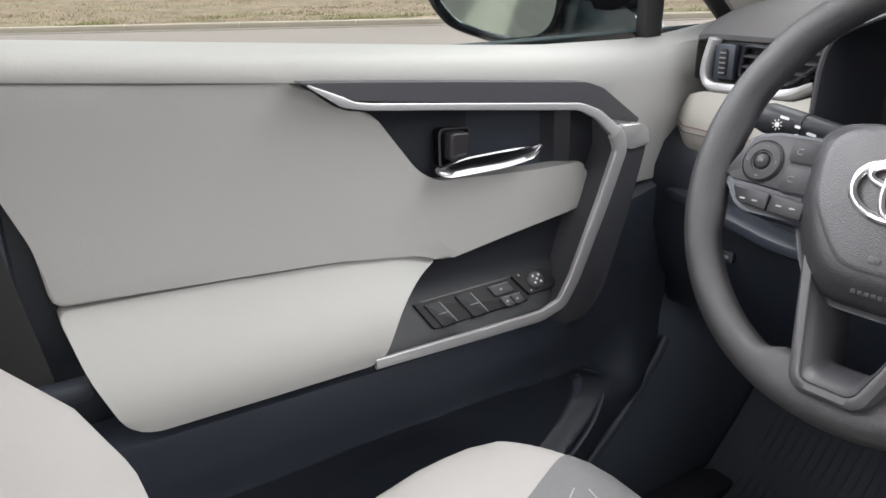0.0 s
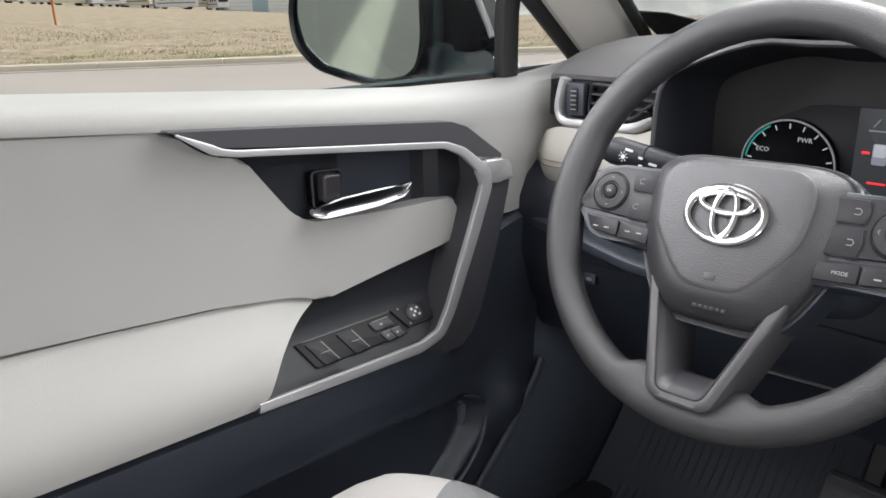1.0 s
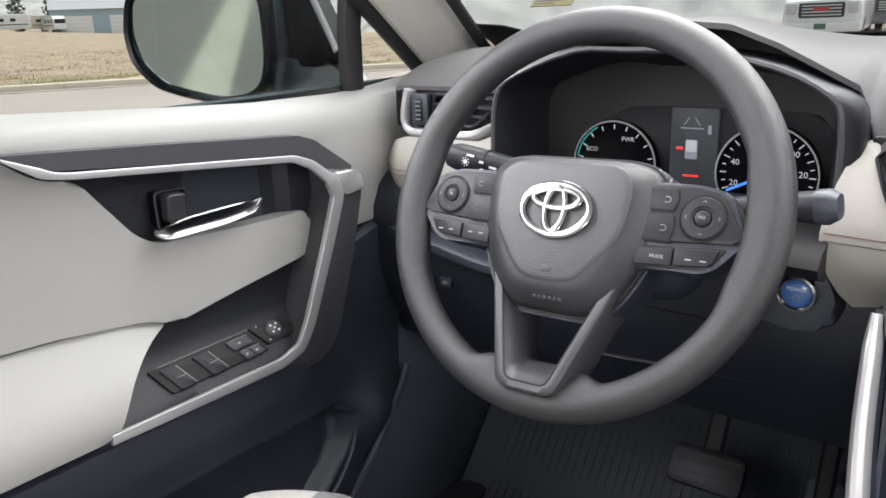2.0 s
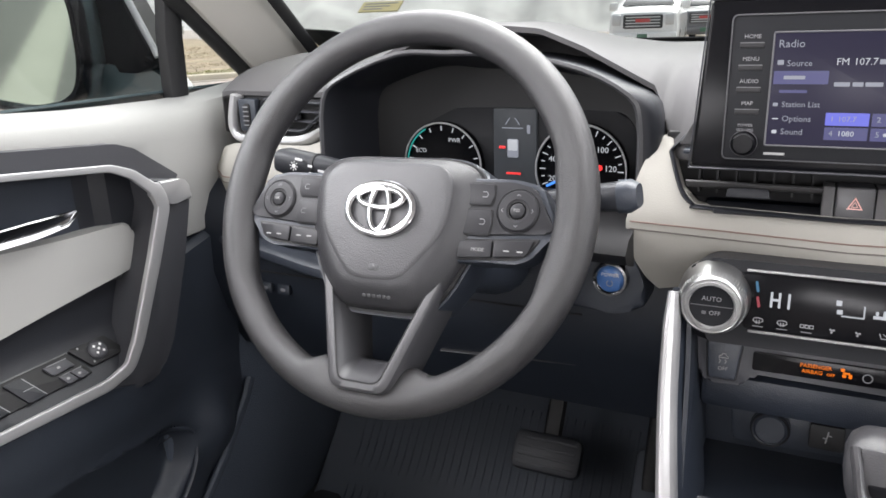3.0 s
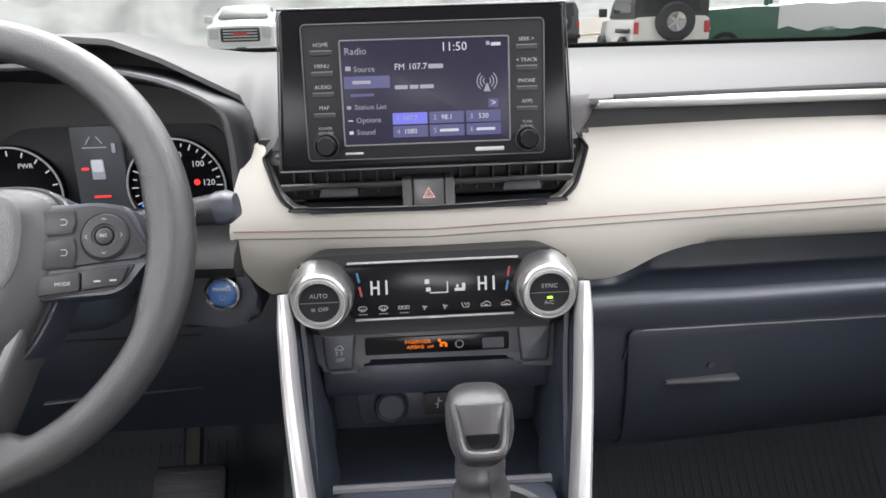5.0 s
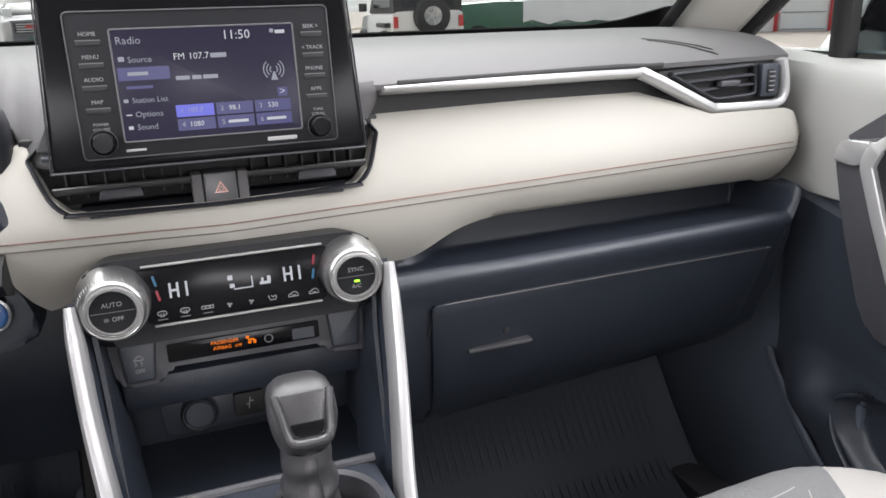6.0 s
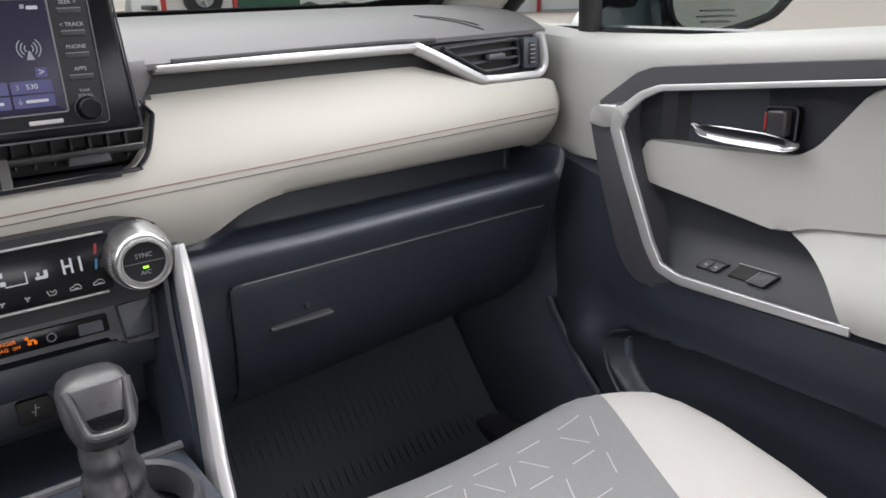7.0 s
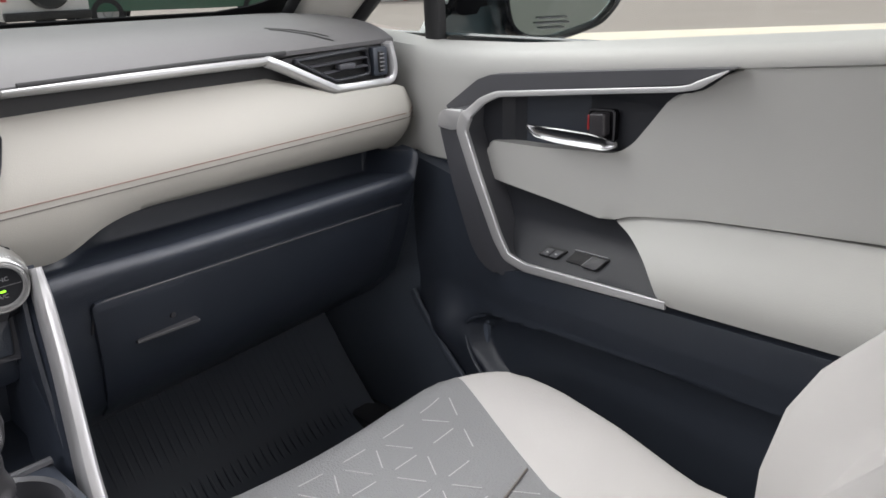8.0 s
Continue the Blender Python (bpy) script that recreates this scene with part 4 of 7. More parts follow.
plate(0.014, 0.022, 0.002, 0.001, G_GREYTEXT, info, facing(-0.355, DIAL_Y - 0.004, 1.104), "car_symbol")
plate(0.012, 0.013, 0.002, 0.001, G_WHITE, info, facing(-0.3548, DIAL_Y - 0.005, 1.108), "car_roof")
plate(0.008, 0.003, 0.001, 0.001, G_RED, info, facing(-0.368, DIAL_Y - 0.005, 1.105), "door_mark")
plate(0.026, 0.0012, 0.0004, 0.001, G_GREYTEXT, info, facing(-0.355, DIAL_Y - 0.005, 1.128), "rule")
plate(0.018, 0.0022, 0.0004, 0.001, G_RED, info, facing(-0.354, DIAL_Y - 0.005, 1.074), "red_bar")
for dx, ang in ((-0.006, 55), (0.006, -55)):
    plate(0.010, 0.001, 0.0003, 0.001, G_GREYTEXT, info, facing(-0.355 + dx, DIAL_Y - 0.005, 1.136) @ pose(0, 0, 0, 0, 0, ang), "lane_mark")
plate(0.004, 0.010, 0.0008, 0.001, G_GREYTEXT, info, facing(-0.335, DIAL_Y - 0.005, 1.127), "figure_bar")

# ---- steering wheel ----
W = pose(-0.376, 0.580, 1.0897, 64.2, 0, 0) @ pose(0, 0, 0, 0, 0, 1.5)
wheel = thing("steering_wheel", "black leather steering wheel with a three-spoke grey hub", "steering wheel", W)


def wmat(u, v, w, turn=0.0):
    return W @ pose(u, v, w, 0, 0, turn)


RIM = 0.1736


def swell(deg, centre, flat, fade):
    """1 near a direction on the rim, falling to 0 beyond it."""
    return 1 - ease(abs((deg - centre + 180) % 360 - 180), flat, flat + fade)


rows = []
for i in range(192):
    a = 2 * math.pi * i / 192
    deg = math.degrees(a) % 360
    side = max(swell(deg, c, 13, 13) for c in (-3, 183))
    foot = swell(deg, 270, 17.5, 6.5)
    grip = sum(math.exp(-(((deg - c + 180) % 360 - 180) / 14) ** 2) for c in (30, 150))
    row = []
    for k in range(18):
        b = 2 * math.pi * k / 18
        c, n_ = math.cos(b), math.sin(b)
        out = 0.0158 * c if c > 0 else (0.0158 + 0.0020 * grip + 0.0050 * side + 0.0110 * foot) * c
        low = 1 - (0.10 * side + 0.34 * foot) * clamp(-c) - 0.06 * foot
        row.append(((RIM + out) * math.cos(a), (RIM + out) * math.sin(a), 0.0164 * math.copysign(abs(n_) ** 0.9, n_) * low))
    rows.append(row)
part("rim", grid(rows, True, True), M_LEATHER, wheel, "grained black leather rim with moulded thumb rests", W, 60)
hub = [(-0.056, 0.047), (0.056, 0.047), (0.080, 0.038), (0.087, 0.018), (0.083, -0.028), (0.060, -0.076), (0.040, -0.094), (-0.040, -0.094), (-0.060, -0.076), (-0.083, -0.028), (-0.087, 0.018), (-0.080, 0.038)]


def pillow(outline, profile):
    """A smooth cushion: rings of an outline drawn in towards its middle; profile: (share, height)."""
    cx = sum(u for u, v in outline) / len(outline)
    cy = sum(v for u, v in outline) / len(outline)
    rows = [[(cx + (u - cx) * f, cy + (v - cy) * f, h) for u, v in outline] for f, h in profile]
    bm = grid(rows, False, True)
    bm.faces.new([v for v in bm.verts][-len(outline):])
    return bm


cover = soften(hub, 0.022, 5)
part("airbag_cover", pillow(cover, ((1.0, -0.024), (1.0, -0.0105), (0.985, -0.0065), (0.95, -0.0025), (0.86, 0.0040), (0.78, 0.0092), (0.70, 0.0112), (0.5, 0.0125), (0.25, 0.0135), (0.05, 0.014))), M_HUB, wheel, "grained dark grey airbag cover", wmat(0, 0, 0.007), 50)
inner = [(-0.052, 0.038), (0.052, 0.038), (0.066, 0.022), (0.063, -0.022), (0.033, -0.061), (0.020, -0.0690), (-0.020, -0.0690), (-0.033, -0.061), (-0.063, -0.022), (-0.066, 0.022)]
part("cover_face", pillow(soften(inner, 0.016, 4), ((1.0, 0.004), (1.0, 0.0108), (0.985, 0.0118), (0.9, 0.0126), (0.6, 0.0140), (0.3, 0.0150), (0.05, 0.0153))), M_FACE, wheel, "grained grey centre of the cover", wmat(0, 0, 0.007), 50)
part("hub_base", slab(soften([(u * 1.07, v * 1.05) for u, v in hub], 0.02, 4), 0.04, 0.006), M_DARK, wheel, "", wmat(0, 0, -0.007))
part("hub_gap", slab(soften([(u * 1.035, v * 1.03) for u, v in hub], 0.02, 4), 0.01, 0.001), M_BLACK, wheel, "", wmat(0, 0, -0.0045))
# oval badge of rings
badge = part("badge", sweep([(0.0325 * math.cos(radians(a)), 0.0225 * math.sin(radians(a)), 0) for a in range(0, 360, 8)], oval(0.0038, 0.0028, 10, 2.6), up=(0, 0, 1), closed=True), M_CHROME, wheel, "chrome oval badge of rings", wmat(0, -0.006, 0.0232))
part("ring", sweep([(0.0095 * math.cos(radians(a)), 0.020 * math.sin(radians(a)), 0.001) for a in range(0, 360, 10)], oval(0.0031, 0.0022, 10, 2.6), up=(0, 0, 1), closed=True), M_CHROME, badge, "", wmat(0, -0.006, 0.0232))
part("ring", sweep([(0.0225 * math.cos(radians(a)), 0.0095 + 0.0085 * math.sin(radians(a)), 0.001) for a in range(0, 360, 10)], oval(0.0031, 0.0022, 10, 2.6), up=(0, 0, 1), closed=True), M_CHROME, badge, "", wmat(0, -0.006, 0.0232))
# embossed marks under the badge
part("horn_mark", slab(rounded(0.010, 0.006, 0.002), 0.001, 0.0003), M_HUB, wheel, "", wmat(0, -0.058, 0.0206))
for k in range(6):
    part("embossed_bar", slab(rounded(0.0040, 0.0035, 0.0008), 0.001, 0.0003), M_HUB, wheel, "", wmat(-0.010 + 0.005 * k, -0.083, 0.0122) @ pose(0, 0, 0, 14))
# side spokes with keys
for s in (-1, 1):
    sp = [(0.066, 0.030), (0.118, 0.029), (0.140, 0.0245), (0.160, -0.012), (0.150, -0.023), (0.137, -0.0385), (0.126, -0.0430), (0.066, -0.046)]
    spoke = part("spoke", mirror_x(slab(soften(sp, 0.005, 3), 0.026, 0.003, 3), s), M_DARK, wheel, "dark grey plastic side spoke", wmat(0, 0, 0.0035))
    up = [(0.070, 0.0265), (0.116, 0.0262), (0.1365, 0.0215), (0.1555, -0.0125), (0.1495, -0.0165), (0.070, -0.0225)]
    part("key_panel", mirror_x(slab(soften(up, 0.004, 3), 0.004, 0.0016), s), M_KEY, spoke, "charcoal key panel", wmat(0, 0, 0.0062))
    low = [(0.070, -0.0250), (0.1450, -0.0205), (0.1350, -0.0350), (0.126, -0.0400), (0.070, -0.0435)]
    part("key_panel", mirror_x(slab(soften(low, 0.004, 3), 0.003, 0.001), s), M_BLACK, spoke, "", wmat(0, 0, 0.0045))
    CK = (s * 0.1225, 0.0015)
    ringkey = part("round_key", lathe([(0.0088, 0.0022), (0.0100, 0.0030), (0.0165, 0.0026), (0.0182, 0.0008), (0.0184, -0.002)], 40), M_KEY, spoke, "round four-way key", wmat(*CK, 0.0062))
    part("key_groove", lathe([(0.0183, -0.0004), (0.0189, 0.0006), (0.0196, -0.0002)], 40), M_BLACK, ringkey, "", wmat(*CK, 0.0062))
    part("centre_key", lathe([(0, 0.0040), (0.0048, 0.0037), (0.0064, 0.0026), (0.0068, 0)], 28), M_KEY, ringkey, "", wmat(*CK, 0.0062))
    part("groove", lathe([(0.0069, 0.0), (0.0078, 0.0022), (0.0088, 0.0022)], 28), M_BLACK, ringkey, "", wmat(*CK, 0.0060))
    lettering("OK" if s < 0 else "RES", 0.0036, M_WHITE_INK, ringkey, wmat(*CK, 0.0104))
    for a in range(4):
        part("arrow", sweep([wmat(*CK, 0.0092) @ pose(0, 0, 0, 0, 0, 90 * a) @ Vector((x, y, 0)) for x, y in ((-0.0016, 0.0126), (0, 0.0140), (0.0016, 0.0126))], oval(0.00035, 0.0003, 5), up=(0, -0.9, 0.43)), M_DIM_INK, ringkey)
    for v0, v1 in ((0.0050, 0.0240), (-0.0205, 0.0020)):
        shape = [(0.072, v0), (0.0985, v0), (0.1005, (v0 + v1) / 2), (0.0995, v1), (0.072, v1)]
        part("key_gap", mirror_x(slab(soften([(u + 0.0009 * (u > 0.09), v + (0.0009 if v > (v0 + v1) / 2 else -0.0009)) for u, v in shape], 0.003), 0.003, 0.0004), s), M_BLACK, spoke, "", wmat(0, 0, 0.0066))
        k = part("side_key", mirror_x(slab(soften(shape, 0.003), 0.003, 0.0010), s), M_KEY, spoke, "small charcoal key", wmat(0, 0, 0.0076))
        part("mark", sweep([wmat(0, 0, 0.0079) @ Vector((s * x, (v0 + v1) / 2 + y, 0)) for x, y in ((0.0895, -0.0022), (0.0935, -0.0022), (0.0945, 0.0002), (0.0930, 0.0022), (0.0895, 0.0022))], oval(0.0004, 0.0003, 5), up=(0, -0.9, 0.43)), M_DIM_INK, k)
    for u0, u1 in ((0.072, 0.1030), (0.1048, 0.1400)):
        k = part("bar_key", mirror_x(slab(soften([(u0, -0.0268 + 0.06 * (u0 - 0.072)), (u1, -0.0246 + 0.05 * (u1 - 0.103)), (u1 - 0.006 * (u1 > 0.12), -0.0395 + 0.10 * (u1 - 0.103)), (u0, -0.0415 + 0.06 * (u0 - 0.072))], 0.0022), 0.003, 0.001), s), M_KEY, spoke, "flat charcoal key", wmat(0, 0, 0.0072))
        if s > 0 and u0 < 0.1:
            lettering("MODE", 0.0042, M_WHITE_INK, k, wmat(0.0905, -0.0335, 0.0075))
        else:
            for du in (-0.006, 0.006):
                part("mark", slab(rounded(0.0052, 0.0012, 0.0004), 0.0004), M_WHITE_INK, k, "", wmat(s * ((u0 + u1) / 2 + du), -0.0330, 0.0076))
# lower spoke: a moulded plate with a dished inlay and an opening through it
def trapeze(top, bottom, v0, v1, w, r):
    return [(u, v, w + 0.0145 * ease(-v, 0.105, 0.160)) for u, v in soften([(-top, v0), (-bottom, v1), (bottom, v1), (top, v0)], r, 5)]


rows = [trapeze(0.069, 0.030, -0.050, -0.1680, -0.040, 0.012), trapeze(0.067, 0.0285, -0.050, -0.1672, -0.002, 0.012), trapeze(0.0655, 0.0272, -0.050, -0.1660, 0.0035, 0.011), trapeze(0.063, 0.0252, -0.052, -0.1640, 0.0050, 0.010), trapeze(0.0555, 0.0205, -0.056, -0.1590, 0.0046, 0.008)]
low_spoke = part("lower_spoke", grid(rows, False, True), M_SPOKE, wheel, "dark grey moulded lower spoke", W, 40)
rows = [trapeze(0.0550, 0.0200, -0.056, -0.1585, 0.0042, 0.008), trapeze(0.0540, 0.0192, -0.057, -0.1575, 0.0016, 0.008), trapeze(0.0500, 0.0180, -0.065, -0.1540, -0.0005, 0.008), trapeze(0.030, 0.0160, -0.093, -0.1395, -0.016, 0.005), trapeze(0.0295, 0.0155, -0.094, -0.1390, -0.040, 0.005)]
part("spoke_inlay", grid(rows, False, True), M_SPOKE, low_spoke, "dished inlay round the opening", W, 40)
part("inlay_seam", sweep([W @ Vector(p) for p in trapeze(0.0548, 0.0198, -0.056, -0.1583, 0.0044, 0.008)], oval(0.0007, 0.0006, 6), up=(0, -0.9, 0.43), closed=True), M_BLACK, low_spoke, "dark seam in the spoke")
part("column_shroud", sweep([tuple(W @ Vector((0, -0.02, -0.02))), tuple(W @ Vector((0, -0.015, -0.10))), tuple(W @ Vector((0, 0.0, -0.20)))], oval(0.062, 0.052, 20, 3), up=(0, 0.4, 1), scales=[(0.75, 0.7), (1, 0.9), (1.15, 1.05)]), M_DARK, wheel, "black steering column shroud")
# stalks
stalk = thing("light_stalk", "black light stalk with white printed symbols", "stalk", pose(-0.52, 0.70, 1.09))
line = [(-0.440, 0.700, 1.086), (-0.500, 0.698, 1.093), (-0.545, 0.696, 1.099), (-0.588, 0.693, 1.104)]
part("lever", sweep(smooth_line(line, 4), oval(0.0135, 0.0140, 14, 2.8), scales=[((0.7 + 0.04 * i) * (0.8 if i == 12 else 1), (0.7 + 0.035 * i) * (0.8 if i == 12 else 1)) for i in range(13)]), M_SOFTBLACK, stalk, "black plastic lever")
part("collar", sweep([(-0.538, 0.6965, 1.0984), (-0.541, 0.6963, 1.0988)], oval(0.0148, 0.0142, 14, 2.6)), M_BLACK, stalk)
ST = facing(-0.558, 0.678, 1.101, 8) @ pose(0, 0, 0, 0, 0, -8)
part("lamp_symbol", lathe([(0, 0.0004), (0.0026, 0.0004), (0.0026, 0)], 12), M_LIT_INK, stalk, "", ST)
for a in range(8):
    part("ray", box(0.0036, 0.0056, -0.0004, 0.0004, 0, 0.0004), M_LIT_INK, stalk, "", ST @ pose(0, 0, 0, 0, 0, 45 * a))
for u, v, w in ((0.022, 0.004, 0.006), (0.024, -0.004, 0.005), (0.038, 0.001, 0.010), (0.006, 0.0085, 0.010)):
    part("symbol_bar", slab(rounded(w, 0.0026, 0.001), 0.0005), M_LIT_INK, stalk, "", ST @ pose(u, v, 0.001))
wiper = thing("wiper_stalk", "black wiper stalk with a rounded end", "stalk", pose(-0.20, 0.66, 1.09))
line = [(-0.300, 0.662, 1.080), (-0.240, 0.660, 1.088), (-0.205, 0.658, 1.094), (-0.180, 0.656, 1.097)]
part("lever", sweep(smooth_line(line, 4), oval(0.0145, 0.0135, 14, 2.8), scales=[(0.7 + 0.026 * i, 0.7 + 0.026 * i) for i in range(13)]), M_SOFTBLACK, wiper, "black plastic lever")
part("end_cap", sweep([(-0.186, 0.6562, 1.0965), (-0.176, 0.6555, 1.098), (-0.169, 0.655, 1.099)], oval(0.0152, 0.0145, 14, 3), scales=[(1, 1), (1, 1), (0.72, 0.72)]), M_DARK, wiper, "rounded black end cap")
part("symbol_bar", slab(rounded(0.008, 0.006, 0.001), 0.0005), M_WHITE_INK, wiper, "", facing(-0.206, 0.6425, 1.096))

# ---- power button ----
part("button_panel", slab(soften([(-0.262, 1.045), (-0.200, 1.040), (-0.178, 1.000), (-0.170, 0.965), (-0.20, 0.955), (-0.262, 0.955)], 0.012), 0.06, 0.006), M_DARK, dash, "black panel of the power button", facing(0, 0.728, 0, 0))
button = thing("power_button", "round blue power button in a chrome ring", "power button", facing(-0.2075, 0.722, 0.995, 4))
B = stands(button)
part("chrome_ring", lathe([(0.0135, 0.004), (0.015, 0.0058), (0.0172, 0.005), (0.0185, 0.001), (0.0185, -0.004)], 40), M_CHROME, button, "chrome ring", B)
part("blue_disc", lathe([(0, 0.0040), (0.011, 0.0036), (0.0138, 0.002), (0.0138, -0.002)], 36), material("blue_button_plastic", (0.04, 0.13, 0.36), 0.35, coat=0.4, vary=0.05), button, "blue button face", B)
lettering("POWER", 0.0052, M_LIT_INK, button, B @ pose(0, 0.0045, 0.0043))
part("power_ring", sweep([(0.003 * math.cos(radians(a)), -0.004 + 0.003 * math.sin(radians(a)), 0.0045) for a in range(120, 421, 20)], oval(0.0004, 0.0003, 6), up=(0, 0, 1)), M_WHITE_INK, button, "", B)

# ---- infotainment screen ----
S = facing(0.0, 0.680, 1.1915, 5)
screen = thing("infotainment_screen", "upright infotainment screen with side keys, radio page lit", "screen", S)
part("bezel", slab(soften([(-0.1235, 0.069), (0.1235, 0.069), (0.131, -0.068), (-0.131, -0.068)], 0.004), 0.045, 0.003), M_GLOSS, screen, "gloss black bezel", S)
part("bezel_edge", sweep([S @ Vector(p) for p in ((-0.1245, 0.0700, -0.002), (-0.1322, -0.0690, -0.002), (0.1322, -0.0690, -0.002), (0.1245, 0.0700, -0.002))], oval(0.0014, 0.003, 8), up=(0, -1, 0), closed=True), M_CAP, screen, "thin charcoal edge", None)
part("panel", slab(rounded(0.2105, 0.1165, 0.004), 0.003, 0.0012), M_PANEL, screen, "satin black key panel", S @ pose(0, -0.0015, 0.0022))
part("panel_line", sweep([S @ Vector((u, v - 0.0015, 0.0026)) for u, v in rounded(0.2105, 0.1165, 0.004)], oval(0.0006, 0.0006, 6), up=(0, -1, 0), closed=True), M_SPOKE, screen)
part("display", slab(rounded(0.1455, 0.0885, 0.001), 0.002, 0.0004), G_SCREEN, screen, "lit navy display", S @ pose(0.0007, -0.0025, 0.0030))
part("display_edge", sweep([S @ Vector((u + 0.0007, v - 0.0025, 0.0032)) for u, v in rounded(0.147, 0.090, 0.0015)], oval(0.0007, 0.0007, 6), up=(0, -1, 0), closed=True), M_FAINT_INK, screen)


def on_screen(px, py, lift=0.0036):
    """A place on the display, from its own coordinates: 0..313 across, 0..186 down."""
    return S @ pose(-0.072 + px * 0.000465, 0.0417 - py * 0.000475, lift)


def screen_text(text, px, py, size, mat=G_WHITE, align="LEFT"):
    lettering(text, size, mat, screen, on_screen(px, py, 0.0040), "screen_text", align)


def screen_bar(px, py, w, h, mat, lift=0.0034):
    part("screen_tile", slab(rounded(w * 0.000465, h * 0.000475, 0.0006), 0.0003), mat, screen, "", on_screen(px, py, lift))


screen_text("Radio", 6, 18, 0.0085, G_GREYTEXT)
screen_text("11:50", 186, 15, 0.0105)
screen_bar(275, 10, 7, 7, G_GREYTEXT, 0.004), screen_bar(290, 12, 18, 6, G_WHITE, 0.004)
screen_text("FM", 98, 48, 0.0075), screen_text("107.7", 124, 48, 0.0075), screen_bar(176, 48, 28, 8, G_GREYTEXT, 0.004)
screen_bar(110, 84, 24, 7, G_GREYTEXT, 0.004), screen_bar(134, 84, 16, 7, G_GREYTEXT, 0.004), screen_bar(158, 84, 26, 7, G_GREYTEXT, 0.004)
screen_bar(46, 73, 86, 22, G_TILEDIM), screen_bar(36, 73, 34, 6, G_GREYTEXT, 0.004)
screen_bar(36, 96, 44, 5, G_TILEDIM, 0.004)
screen_bar(12, 48, 10, 8, G_GREYTEXT, 0.004), screen_text("Source", 22, 50, 0.0066, G_GREYTEXT)
screen_bar(10, 118, 8, 6, G_GREYTEXT, 0.004), screen_text("Station List", 20, 118, 0.0062, G_GREYTEXT)
screen_bar(12, 142, 10, 2, G_WHITE, 0.004), screen_text("Options", 22, 142, 0.0066, G_GREYTEXT)
screen_bar(12, 164, 8, 6, G_WHITE, 0.004), screen_text("Sound", 22, 164, 0.0066, G_GREYTEXT)
for i, (word, lit) in enumerate((("107.7", 1), ("98.1", 0), ("530", 0), ("1080", 0), ("", 0), ("", 0))):
    px, py = 124 + 70 * (i % 3), 141 + 24 * (i // 3)
    screen_bar(px, py, 66, 21, G_TILE if lit else G_TILEDIM)
    screen_text(str(i + 1), px - 26, py, 0.006, G_GREYTEXT)
    if word:
        screen_text(word, px, py, 0.006, G_GREYTEXT if lit else G_WHITE, "CENTER")
    else:
        screen_bar(px + 4, py, 36, 5, G_WHITE, 0.004)
screen_bar(284, 118, 18, 16, G_TILEDIM), screen_text(">", 284, 118, 0.008, G_WHITE, "CENTER")
for r, a0 in ((7, 0), (13, 0), (19, 0)):
    for sgn in (1, -1):
        pts = [on_screen(272, 78, 0.004) @ Vector((sgn * r * 0.00046 * math.cos(radians(a)), r * 0.00046 * math.sin(radians(a)), 0)) for a in range(-50, 51, 20)]
        part("signal_arc", sweep(pts, oval(0.0005, 0.0004, 6), up=(0, -1, 0)), G_GREYTEXT, screen)
part("signal_mast", slab([(-0.003, -0.007), (0.003, -0.007), (0.0006, 0.0), (-0.0006, 0.0)], 0.0003), G_GREYTEXT, screen, "", on_screen(272, 82, 0.004))
for col, words in ((-0.0890, ("HOME", "MENU", "AUDIO", "MAP")), (0.0900, ("SEEK >", "< TRACK", "PHONE", "APPS"))):
    for k, word in enumerate(words):
        v = 0.0395 - 0.0178 * k
        lettering(word, 0.0046, M_DIM_INK, screen, S @ pose(col, v, 0.0027), "key_word")
        part("key", slab(rounded(0.0185, 0.0042, 0.001), 0.0015, 0.0006), M_BLACK, screen, "narrow black key", S @ pose(col, v - 0.0068, 0.0030))
        part("key_line", slab(rounded(0.0185, 0.0008, 0.0003), 0.0006), M_FAINT_INK, screen, "", S @ pose(col, v - 0.0048, 0.0034))
    for j, word in enumerate(("POWER", "VOLUME") if col < 0 else ("TUNE", "SCROLL")):
        lettering(word, 0.0034, M_DIM_INK, screen, S @ pose(col, -0.0318 - 0.0040 * j, 0.0027), "key_word")
    dial_knob = part("dial_knob", lathe([(0, 0.010), (0.0075, 0.010), (0.0088, 0.0085), (0.0092, 0.004), (0.0098, 0.001), (0.0098, -0.001)], 32), M_GLOSS, screen, "round gloss black knob", S @ pose(col, -0.0468, 0.0025))
    part("knob_ring", lathe([(0.0100, 0.0005), (0.0104, 0.0012), (0.0109, 0.0005)], 32), M_SPOKE, dial_knob, "", S @ pose(col, -0.0468, 0.0025))
plate(0.016, 0.0022, 0.0006, 0.0005, M_WHITE_INK, screen, S @ pose(-0.065, -0.0545, 0.0027), "printed_bar")
plate(0.026, 0.0036, 0.0010, 0.0005, M_WHITE_INK, screen, S @ pose(0.056, -0.0545, 0.0027), "printed_bar")
part("screen_stand", box(-0.11, 0.11, 0.70, 0.80, 1.118, 1.20, 0.01), M_DARK, screen, "black mount behind the screen")

# ---- centre air vents ----
vent = thing("center_air_vents", "pair of black centre air vents under the screen", "air vent", pose(0, 0.73, 1.10))
part("vent_box", slab(soften([(-0.168, 1.140), (0.170, 1.140), (0.160, 1.076), (-0.156, 1.076)], 0.006), 0.02, 0.002), M_BLACK, vent, "black vent back", facing(0, 0.766, 0))
part("vent_roof", box(-0.146, 0.148, 0.735, 0.77, 1.1235, 1.1275, 0.001), M_DARK, vent)
